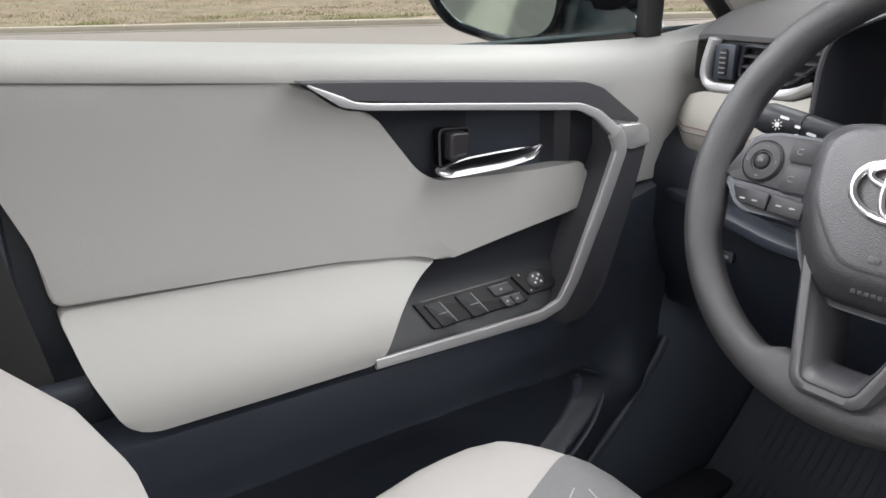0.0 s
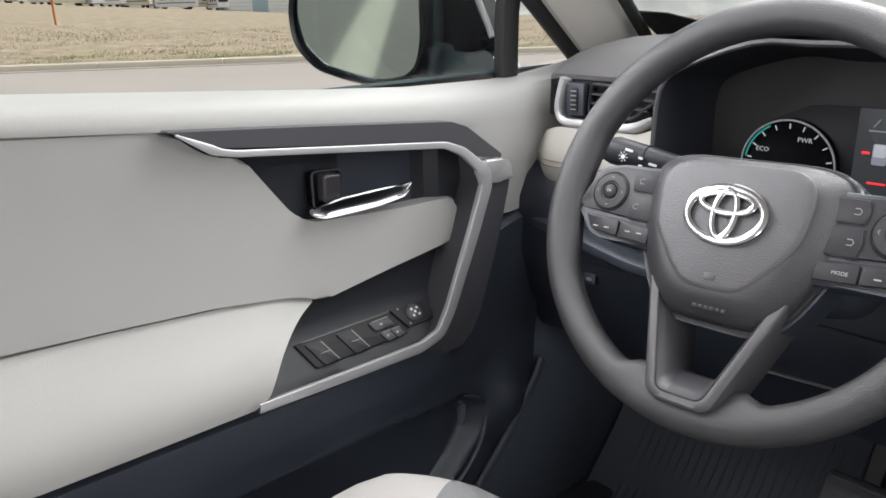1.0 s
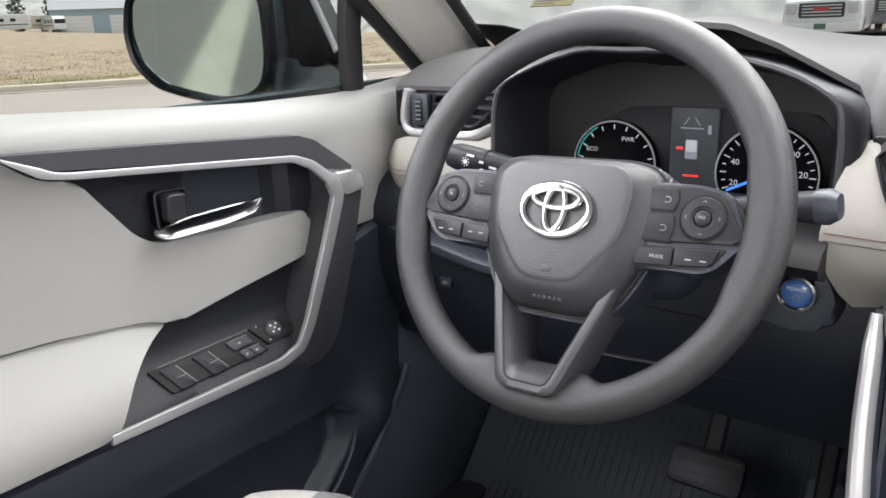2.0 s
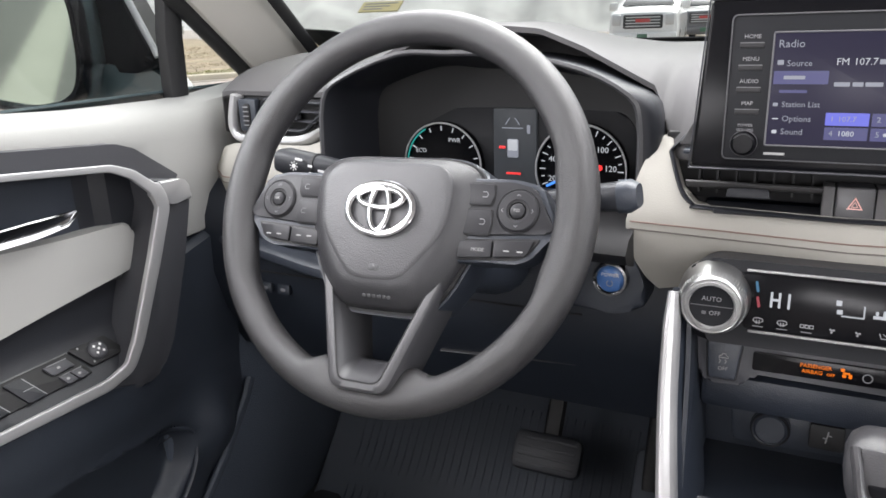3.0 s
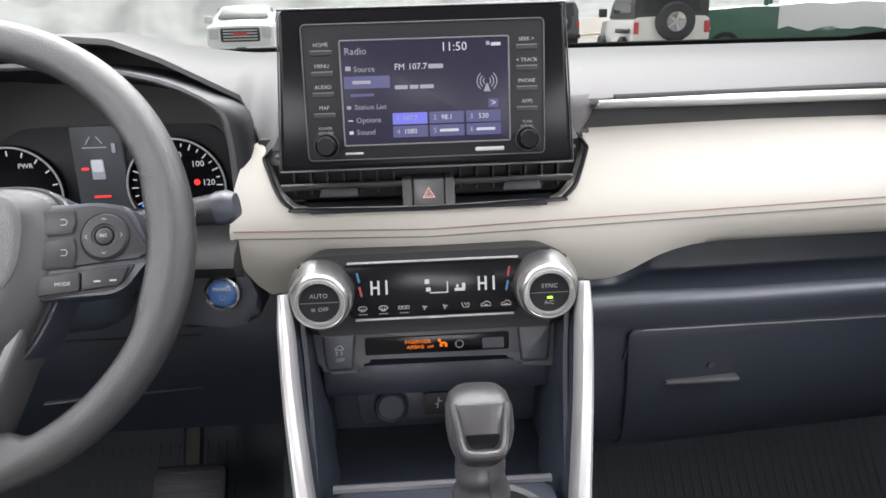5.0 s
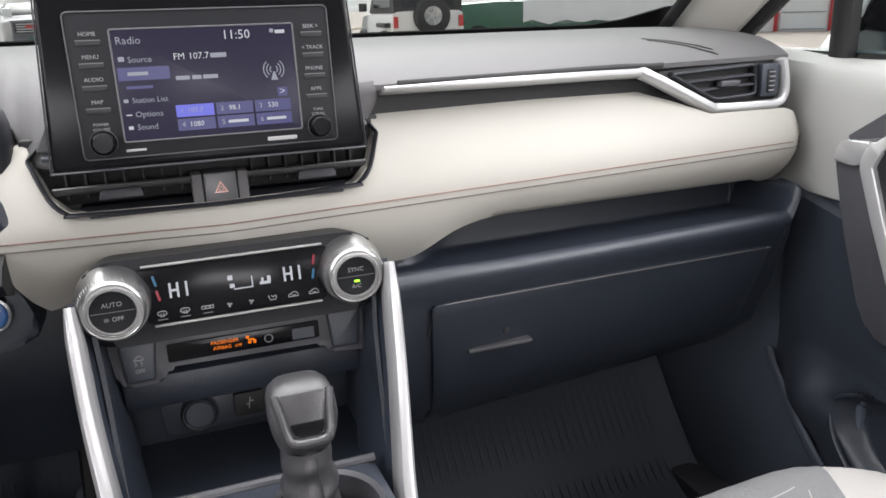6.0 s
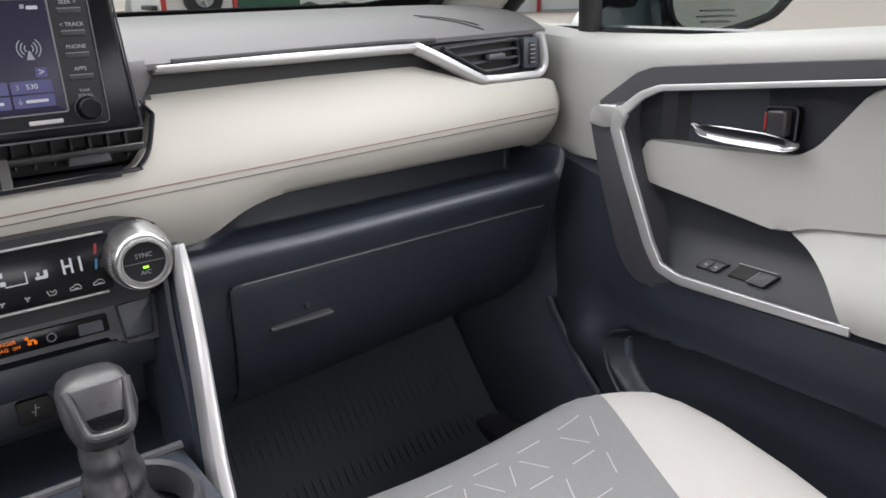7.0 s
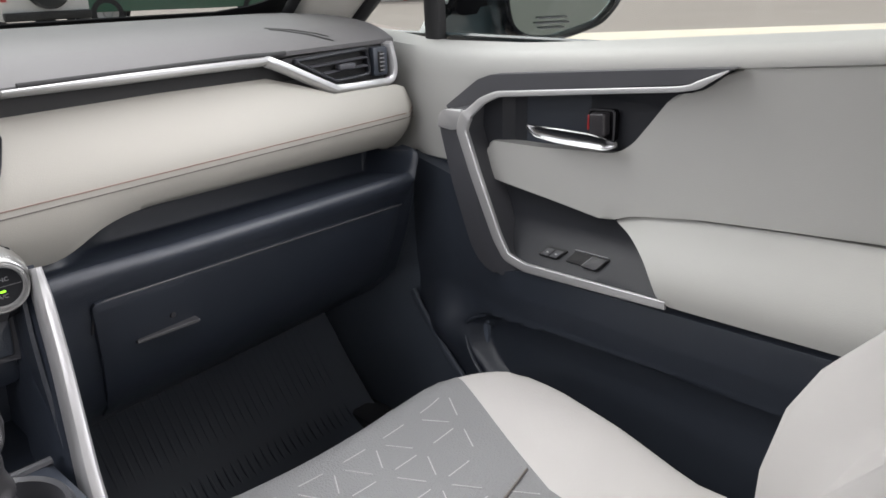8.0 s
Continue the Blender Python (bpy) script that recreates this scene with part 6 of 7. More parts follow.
for s in (-1, 1):
    mat_thing = thing("floor_mat", "black ribbed all-weather floor mat", "floor mat", pose(s * 0.44, 0.8, 0.385), "floor mats")
    rows = []
    for i in range(13):
        y = 0.35 + 0.83 * i / 12
        z = 0.388 + 0.28 * ease(y, 0.90, 1.24)
        rows.append([(s * 0.15, y, z + 0.012), (s * 0.155, y, z + 0.002), (s * 0.785, y, z + 0.002), (s * 0.797, y, z + 0.012)])
    part("sheet", thick(grid(rows), 0.004), M_RUBBER, mat_thing, "black rubber sheet")
    for k in range(37):
        x = s * (0.18 + 0.0155 * k)
        part("rib", sweep([(x, 0.40 + 0.06 * i, 0.393 + 0.28 * ease(0.40 + 0.06 * i, 0.90, 1.24)) for i in range(13)], oval(0.0032, 0.0035, 6), caps=True), M_RUBBER, mat_thing)


# ---- seats ----
def seat(s, dy, dz, by, bz):
    root = thing("car_seat", "front car seat in pale fabric with a patterned grey centre", "seat", pose(s * 0.40, 0.2 + dy, 0.40), "front seats")
    cx = 0.395

    def half(y):
        return along(y, (-0.12, 0.235), (0.19, 0.222), (0.30, 0.262), (0.41, 0.288), (0.50, 0.288), (0.56, 0.285), (0.64, 0.27))

    def top(y, u):
        drop = 0.14 * clamp((y + (0.085 if u > 0 else 0.035) * clamp((abs(u) - 0.35) / 0.65) ** 2 - 0.525) / 0.12) ** 2.2
        a = abs(u)
        side = 0.010 * math.sin(math.pi * clamp((a - 0.45) / 0.55) ** 1.2) - 0.014 * (1 - clamp(a / 0.6) ** 2)
        return 0.742 + dz - drop + side - 0.05 * ease(0.16 - y, 0.0, 0.3)

    def surface(y, u):
        return Vector((s * (cx + half(y) * u), y + dy, top(y, u)))
    rows = []
    ys = [-0.12 + 0.61 * i / 20 for i in range(21)] + [0.49 + 0.155 * ((i + 1) / 26) ** 0.8 for i in range(26)]
    us = [-1 + 2 * k / 64 for k in range(65)]
    for y in ys:
        row = []
        z = top(y, 1.0)
        for k in range(5):
            a = k / 5
            row.append(Vector((s * (cx - half(y) * (1 - 0.10 * (1 - a))), y + dy, 0.50 + (z - 0.03 - 0.50) * a)))
        for u in us:
            edge = clamp((abs(u) - 0.86) / 0.14)
            p = surface(y, u)
            p.z -= 0.035 * edge ** 2.2
            row.append(p)
        for k in range(4, -1, -1):
            a = k / 5
            row.append(Vector((s * (cx + half(y) * (1 - 0.10 * (1 - a))), y + dy, 0.50 + (z - 0.03 - 0.50) * a)))
        rows.append(row)
    part("cushion", grid(rows, caps=True), M_SEAT, root, "pale grey fabric seat cushion", None, 60)

    def mid_half(y):
        return along(y, (-0.12, 0.08), (0.30, 0.097), (0.43, 0.152), (0.545, 0.200), (0.62, 0.215))
    rows = []
    for y in ys:
        rows.append([surface(y, (mid_half(y) * (-1 + 2 * k / 20)) / half(y)) + Vector((0, 0.0012 * (y > 0.55), 0.0012)) for k in range(21)])
    part("centre_panel", thick(grid(rows), 0.002), M_SEATMID, root, "woven mid-grey centre panel", None, 60)
    # pale stitched strokes in a triangular lattice
    me = bmesh.new()
    step = 0.064
    pick = random.Random(4)
    for i in range(-5, 6):
        for j in range(-2, 14):
            x0, y0 = step * (i + 0.5 * (j % 2)), 0.02 + step * 0.866 * j
            for a in (0, 60, 120):
                c, n_ = math.cos(radians(a)), math.sin(radians(a))
                pts = []
                for t in (0.24, 0.42, 0.60, 0.78):
                    x, y = x0 + step * t * c, y0 + step * t * n_
                    if -0.1 < y < 0.555 and abs(x) < mid_half(y) - 0.006:
                        q = surface(y, x / half(y))
                        pts.append(q + Vector((0, 0, 0.0016)))
                if len(pts) == 4 and pick.random() < 0.8:
                    b = sweep(pts, oval(0.0008, 0.0004, 5))
                    tmp = bpy.data.meshes.new("stroke")
                    b.to_mesh(tmp)
                    b.free()
                    me.from_mesh(tmp)
                    bpy.data.meshes.remove(tmp)
    strokes = part("stitched_pattern", me, M_PALE, root, "pale stitched triangular pattern")
    tagged(strokes, kind="stuff")
    for y in (0.325,):
        part("cross_seam", sweep([surface(y + 0.02 * abs(u), u * mid_half(y) / half(y)) + Vector((0, 0, 0.003)) for u in [-1 + 0.1 * k for k in range(21)]], oval(0.0015, 0.0012, 6)), M_SEAM, root)
    # backrest
    rows = []
    for z, yb, w in ((0.70, 0.105, 0.235), (0.76, 0.118, 0.245), (0.82, 0.118, 0.250), (0.88, 0.106, 0.252), (0.93, 0.082, 0.250), (0.97, 0.050, 0.245), (1.03, 0.004, 0.235), (1.10, -0.050, 0.225), (1.18, -0.105, 0.21), (1.24, -0.150, 0.19), (1.27, -0.180, 0.15), (1.28, -0.20, 0.10)):
        row = []
        for k in range(25):
            u = -1 + 2 * k / 24
            a = abs(u)
            y = yb - 0.065 + 0.065 * math.sin(math.pi / 2 * clamp((a - 0.35) / 0.40)) - 0.11 * clamp((a - 0.80) / 0.20) ** 2
            row.append(Vector((s * (cx + w * u), y + by, z + bz)))
        for k in range(13):
            u = 1 - 2 * (k + 0.5) / 13
            row.append(Vector((s * (cx + w * 0.97 * u), yb - 0.20 + by - 0.02 * (1 - u * u), z + bz)))
        rows.append(row)
    part("backrest", grid(rows, False, True, True), M_SEAT, root, "pale grey fabric backrest", None, 60)
    part("headrest", warp(box(-0.12, 0.12, -0.05, 0.05, -0.09, 0.09, 0.035, 4), lambda c: Vector((s * cx + c.x, c.y - 0.27 + dy, c.z + 1.42))), M_SEAT, root, "pale grey fabric headrest")
    part("base", box(min(s * 0.20, s * 0.60), max(s * 0.20, s * 0.60), -0.1 + dy, 0.50 + dy, 0.40, 0.56, 0.01), M_BLACK, root, "black seat frame and rails")
    return root


seat(1, 0.0, 0.0, 0.0, 0.0)
seat(-1, -0.09, 0.045, -0.055, 0.06)


# belt and buckle by the door pillar
for s in (-1, 1):
    belt = thing("seat_belt", "black seat belt at the door pillar", "seat belt", pose(s * 0.80, -0.02, 0.9))
    part("webbing", mirror_x(sweep([(0.80, -0.03, 1.15), (0.79, -0.01, 1.0), (0.775, 0.01, 0.86), (0.76, 0.0, 0.6)], oval(0.022, 0.0015, 8), up=(1, 0, 0)), s), M_BLACK, belt, "black webbing")
    part("tongue", mirror_x(box(0.765, 0.785, 0.00, 0.05, 0.905, 0.925, 0.006), s), M_DARK, belt, "black belt tongue")
    solid("trim_pillar_foot", mirror_x(box(0.80, 0.86, -0.14, 0.012, 0.40, 1.17, 0.01), s), M_DARK, "black lower trim of the central pillar", "trim")


# ---- door mirrors ----
def door_mirror(s):
    root = thing("door_mirror", "dark teal grey door mirror with a black rim", "mirror", pose(s * 1.10, 0.75, 1.15), "door mirrors")
    inner, outer_ = Vector((1.000, 0.790, 0)), Vector((1.235, 0.685, 0))
    along_u = (outer_ - inner).normalized()
    w = Vector((-along_u.y, along_u.x, 0))
    w = w if w.y < 0 else -w
    outline = [(0.0, 1.290), (0.000, 1.210), (0.010, 1.166), (0.034, 1.148), (0.090, 1.138), (0.150, 1.150), (0.205, 1.166), (0.243, 1.205), (0.250, 1.255), (0.236, 1.312), (0.170, 1.336), (0.040, 1.334), (0.008, 1.32)]

    def place(c):
        p = inner + along_u * c.x - w * (-c.z)
        return Vector((p.x, p.y, c.y))
    soft = soften(outline, 0.02, 4)
    cu = sum(u for u, v in soft) / len(soft)
    cv = sum(v for u, v in soft) / len(soft)

    def shrink(f, dz=0.0):
        return [(cu + (u - cu) * f, cv + (v - cv) * f, dz) for u, v in soft]
    def tilted(c):
        p = place(c)
        return p + w * (c.y - 1.235) * 0.07
    part("glass", mirror_x(warp(slab([(u, v) for u, v, z in shrink(0.915)], 0.003, 0.0), tilted), s), M_MIRROR, root, "mirror glass", None, 5)
    rows = [[place(Vector(p)) for p in shrink(f, z)] for f, z in ((0.90, -0.003), (0.905, 0.005), (0.925, 0.009), (0.975, 0.011), (1.01, 0.004), (1.03, -0.02))]
    part("rim", mirror_x(grid(rows, False, True), s), M_GLOSS, root, "black rim")
    rows = [[place(Vector(p)) for p in shrink(f, z)] for f, z in ((1.03, -0.018), (1.04, -0.04), (0.98, -0.085), (0.78, -0.115), (0.4, -0.13), (0.05, -0.132))]
    part("housing", mirror_x(grid(rows, False, True, True), s), M_BODY, root, "dark teal grey painted shell")
    foot = [(0.900, 1.140), (0.914, 1.158), (0.940, 1.190), (0.975, 1.200), (1.05, 1.206), (1.11, 1.222), (1.150, 1.185), (1.150, 1.135), (1.07, 1.122), (0.987, 1.128)]
    bm = slab(soften(foot, 0.014, 4), 0.05, 0.014, 4)
    part("foot", mirror_x(warp(bm, lambda c: Vector((c.x, 0.868 - c.z - 0.06 * clamp((c.x - 0.95) / 0.2), c.y))), s), M_BODY, root, "painted mirror foot")
    bm = slab(soften([(0.930, 1.216), (0.936, 1.200), (0.960, 1.190), (1.042, 1.193), (1.080, 1.235), (1.110, 1.275), (1.100, 1.330), (1.02, 1.332), (0.985, 1.312), (0.957, 1.262)], 0.012, 4), 0.05, 0.012, 3)
    part("sail", mirror_x(warp(bm, lambda c: Vector((c.x, 0.850 - c.z, c.y))), s), M_GLOSS, root, "black plastic inner face of the mirror")
    # highlight on the shell's edge, added as a silver strip
    part("sail_highlight", mirror_x(sweep(smooth_line([(0.926, 0.858, 1.214), (0.953, 0.858, 1.264), (0.982, 0.858, 1.315), (1.00, 0.858, 1.335)], 4), oval(0.006, 0.004, 8), up=(0, -1, 0)), s), M_SILVER, root, "silver strip painted as the mirror shell's highlight")
    if s > 0:
        for k, wd in enumerate((0.060, 0.070, 0.050)):
            bar = slab(rounded(wd, 0.0026, 0.001), 0.0004)
            warp(bar, lambda c: place(Vector((c.x + 0.100, c.y + 1.182 - 0.009 * k, 0.0008))))
            part("printed_bar", bar, M_DIM_INK, root)


for side in (-1, 1):
    door_mirror(side)

# ---- outside: kerbs, grass, buildings, vehicles, hills ----
M_GUTTER = material("worn_gutter", (0.30, 0.26, 0.22), 0.9, grain=0.5, grain_size=40, vary=0.18, vary_size=1.5)
M_KERB = material("pale_concrete", (0.74, 0.66, 0.54), 0.9, grain=0.5, grain_size=40, vary=0.12, vary_size=1.5)
M_GRASSLAND = material("dry_grass_soil", (0.27, 0.22, 0.15), 0.95, grain=0.9, grain_size=14, vary=0.38, vary_size=2.2)
gn, gl = M_GRASSLAND.node_tree.nodes, M_GRASSLAND.node_tree.links
g_at = gn.new("ShaderNodeTexCoord")
g_fine, g_wide = gn.new("ShaderNodeTexNoise"), gn.new("ShaderNodeTexNoise")
g_fine.inputs["Scale"].default_value, g_fine.inputs["Detail"].default_value, g_fine.inputs["Roughness"].default_value = 1.7, 10, 0.82
g_wide.inputs["Scale"].default_value, g_wide.inputs["Detail"].default_value = 0.45, 5
g_tan, g_mix = gn.new("ShaderNodeValToRGB"), gn.new("ShaderNodeMix")
g_tan.color_ramp.elements[0].position, g_tan.color_ramp.elements[1].position = 0.36, 0.66
g_tan.color_ramp.elements[0].color, g_tan.color_ramp.elements[1].color = (0.115, 0.085, 0.055, 1), (0.46, 0.36, 0.25, 1)
g_mix.data_type = "RGBA"
g_mix.inputs["B"].default_value = (0.20, 0.20, 0.085, 1)
g_share = gn.new("ShaderNodeMapRange")
g_share.inputs["From Min"].default_value, g_share.inputs["From Max"].default_value, g_share.inputs["To Max"].default_value = 0.52, 0.72, 0.6
for node in (g_fine, g_wide):
    gl.new(g_at.outputs["Object"], node.inputs["Vector"])
gl.new(g_fine.outputs["Fac"], g_tan.inputs["Fac"])
gl.new(g_tan.outputs["Color"], g_mix.inputs["A"])
gl.new(g_wide.outputs["Fac"], g_share.inputs["Value"])
gl.new(g_share.outputs["Result"], g_mix.inputs["Factor"])
gl.new(g_mix.outputs["Result"], gn["Principled BSDF"].inputs["Base Color"])
M_BLADE = material("dry_yellow_green_grass", (0.24, 0.20, 0.11), 0.9, vary=0.4, vary_size=0.8)
bn = M_BLADE.node_tree.nodes
pick_geo, pick_ramp = bn.new("ShaderNodeNewGeometry"), bn.new("ShaderNodeValToRGB")
pick_ramp.color_ramp.elements[0].color, pick_ramp.color_ramp.elements[1].color = (0.52, 0.43, 0.30, 1), (0.30, 0.24, 0.15, 1)
mid_stop = pick_ramp.color_ramp.elements.new(0.62)
mid_stop.color = (0.42, 0.34, 0.22, 1)
M_BLADE.node_tree.links.new(pick_geo.outputs["Random Per Island"], pick_ramp.inputs["Fac"])
M_BLADE.node_tree.links.new(pick_ramp.outputs["Color"], bn["Principled BSDF"].inputs["Base Color"])
M_GREEN_BLADE = material("green_grass", (0.27, 0.275, 0.10), 0.9, vary=0.3, vary_size=0.8)
# the distance's haze is mixed into this grey
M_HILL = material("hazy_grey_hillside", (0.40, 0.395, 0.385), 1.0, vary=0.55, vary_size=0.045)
M_CARWHITE = material("white_car_paint", (0.72, 0.72, 0.72), 0.3, coat=0.8, vary=0.02)
M_CARGREEN = material("dark_green_paint", (0.02, 0.11, 0.06), 0.35, coat=0.6, vary=0.08)
M_CARGREY = material("grey_car_paint", (0.09, 0.09, 0.10), 0.3, coat=0.8, vary=0.04)
M_CREAM = material("cream_van_paint", (0.66, 0.60, 0.47), 0.35, coat=0.5, vary=0.03)
M_TAN = material("tan_stripe", (0.30, 0.20, 0.12), 0.5, vary=0.1)
M_TYRE = material("tyre_rubber", (0.015, 0.015, 0.016), 0.8, vary=0.1)
M_TINT = material("dark_car_glass", (0.02, 0.024, 0.028), 0.12, vary=0.05, spec=0.3)
M_WALLWHITE = material("white_metal_wall", (0.82, 0.82, 0.80), 0.6, vary=0.04)
M_WALLBLUE = material("pale_blue_metal_wall", (0.36, 0.47, 0.53), 0.6, vary=0.06)
M_ROOF = material("grey_metal_roof", (0.30, 0.31, 0.32), 0.5, vary=0.06)


L0, L1 = Vector((-56.0, -45.0)), Vector((20.0, 63.0))
LD = (L1 - L0).normalized()


def land(x, y):
    """Height of the grassland beyond the kerb: it climbs towards the west."""
    o = max(0.0, (Vector((x, y)) - L0).dot(Vector((-LD.y, LD.x))))
    west = clamp((math.degrees(math.atan2(-x, y)) - 57) / 19, 0, 1.6)
    return 0.15 + 0.35 * math.sqrt(o / 260) + 3.3 * west * clamp((math.hypot(x, y) - 25) / 140, 0, 1.5)


def grassland(n=60):
    """Rough ground from the kerb out to the hills."""
    out = Vector((-LD.y, LD.x))
    rnd = random.Random(3)
    rows = []
    for i in range(n + 1):
        p = L0 - LD * 60 + (LD * 145) * i / n
        row = []
        for k in range(25):
            q = p + out * (0.16 + 340 * (k / 24) ** 2.4)
            row.append((q.x, q.y, land(q.x, q.y) + (0.08 * (rnd.random() - 0.5) if k else 0)))
        rows.append(row)
    return solid("ground_grass", grid(rows), M_GRASSLAND, "dry brown grassland beyond the kerb", "ground")


# left side: a kerb, then dry grassland
grassland()
d = LD
kerb = thing("kerb", "pale concrete kerb along the road", "kerb", pose(L0.x, L0.y, 0), "", "structure")
ang = math.degrees(math.atan2(d.y, d.x))
for k in range(44):
    p = L0 + d * (3.0 * k)
    part("kerb_stone", box(0.006, 2.994, -0.02, 0.30, -0.02, 0.15, 0.02, 1), M_KERB, kerb, "", pose(p.x, p.y, 0, 0, 0, ang))
solid("pavement_gutter", warp(box(0, 132, -0.5, -0.02, -0.01, 0.012), lambda c: Vector((L0.x + d.x * c.x - d.y * c.y, L0.y + d.y * c.x + d.x * c.y, c.z))), M_GUTTER, "worn concrete gutter along the kerb", "gutter")
rnd = random.Random(11)
verts, faces, green = [], [], []
while len(faces) < 90000:
    t, o = rnd.random() * 95 + 5, 0.30 + 26 * rnd.random() ** 1.8
    q = L0 + d * t + Vector((-d.y, d.x)) * o
    tuft = noise.noise(Vector((q.x * 0.7, q.y * 0.7, 0))) + 0.6 * noise.noise(Vector((q.x * 2.3, q.y * 2.3, 5)))
    if tuft < 0.05 - 0.5 * rnd.random():
        continue
    h = (0.02 + 0.07 * rnd.random()) * (0.6 + clamp(tuft))
    a = rnd.random() * 6.28
    w = 0.006 + 0.014 * rnd.random()
    z = land(q.x, q.y)
    n0 = len(verts)
    verts += [(q.x - w * math.cos(a), q.y - w * math.sin(a), z - 0.03), (q.x + w * math.cos(a), q.y + w * math.sin(a), z - 0.03), (q.x + 0.08 * (rnd.random() - 0.5), q.y + 0.08 * (rnd.random() - 0.5), z + h)]
    faces.append((n0, n0 + 1, n0 + 2))
    green.append(int(o < 1.2 + 3.0 * rnd.random() and noise.noise(Vector((q.x * 0.35, q.y * 0.35, 9))) > -0.2))
me = bpy.data.meshes.new("grass")
me.from_pydata(verts, [], faces)
me.materials.append(M_BLADE)
me.materials.append(M_GREEN_BLADE)
me.polygons.foreach_set("material_index", green)
tagged(new("grass", me), "tufts of dry yellow-green grass", "grass", "", "stuff")

solid("pavement_line", box(-2.05, -1.58, -16, -3.0, -0.01, 0.006), M_KERB, "pale concrete band behind the car", "pavement")

# right side: pale concrete gutter on the lot
solid("pavement_strip", warp(box(-22, 26, -0.9, 0.9, -0.01, 0.012), lambda c: Vector((14.6 + 0.74 * c.x - 0.67 * c.y, 5.4 - 0.67 * c.x - 0.74 * c.y, c.z))), M_KERB, "pale concrete strip across the lot", "pavement")


# hills all round the distance, their haze painted into the grey
def hills(name, r, a0, a1, base, high, seed, mat, label):
    rows = []
    for i in range(91):
        a = radians(a0 + (a1 - a0) * i / 90)
        h = base + high * (0.5 + 0.5 * noise.noise(Vector((seed, i * 0.09, 0)))) + 0.25 * high * noise.noise(Vector((seed, i * 0.35, 4)))
        rows.append([(r * (1 - 0.035 * k) * math.sin(a), r * (1 - 0.035 * k) * math.cos(a), h * (1 - k / 4) ** 1.3 + 6 * noise.noise(Vector((i * 0.3, k, seed))) * (k < 4) - 1) for k in range(5)])
    return solid(name, grid(rows), mat, label, "backdrop")


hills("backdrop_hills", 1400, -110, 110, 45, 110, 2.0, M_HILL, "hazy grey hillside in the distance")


# pale scrubby bank ahead of the lot, with haze put into its grey
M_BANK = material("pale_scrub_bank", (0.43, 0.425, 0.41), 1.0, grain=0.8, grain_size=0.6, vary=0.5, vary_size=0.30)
rows = []
for i in range(71):
    deg = -43 + 56 * i / 70
    a = radians(deg)
    high = 34 * ease(deg, -43, -36) * (1 - ease(deg, 2, 13))
    row = []
    for k in range(17):
        t = k / 16
        r = 62 + 60 * t + 4 * noise.noise(Vector((deg * 0.3, k * 0.5, 2)))
        row.append((r * math.sin(a), r * math.cos(a), high * t ** 1.15 + 1.2 * noise.noise(Vector((deg * 0.5, k * 0.7, 7))) * (0 < k) * min(1, high) - 0.3 * (k == 0)))
    rows.append(row)
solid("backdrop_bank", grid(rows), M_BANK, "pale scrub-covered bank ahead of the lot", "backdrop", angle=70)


# ---- parked vehicles ----
def wheel_at(root, x, y, r, w):
    tyre = part("wheel", lathe([(r * 0.62, -w / 2), (r * 0.9, -w / 2), (r, -w / 2 + 0.03), (r, w / 2 - 0.03), (r * 0.9, w / 2), (r * 0.62, w / 2)], 28), M_TYRE, root, "black tyre", stands(root) @ pose(x, y, r, 0, 90, 0))
    part("rim", lathe([(0, w / 2 - 0.02), (r * 0.2, w / 2 - 0.01), (r * 0.3, w / 2 - 0.05), (r * 0.62, w / 2 - 0.02), (r * 0.64, 0)], 20), M_SILVER, tyre, "silver rim", stands(root) @ pose(x, y, r, 0, 90 if x > 0 else -90, 0))


def body_loft(sections):
    """A car body from sections across, front to rear: (y, low, high, half width low, half width high)."""
    rows = []
    for y, z0, z1, w0, w1 in sections:
        rows.append([(-w0, y, z0), (-w0 * 1.01, y, z0 + (z1 - z0) * 0.5), (-w1, y, z1 - 0.05), (-w1 * 0.9, y, z1), (0, y, z1 + 0.02), (w1 * 0.9, y, z1), (w1, y, z1 - 0.05), (w0 * 1.01, y, z0 + (z1 - z0) * 0.5), (w0, y, z0)])
    return grid(rows, False, True, True)


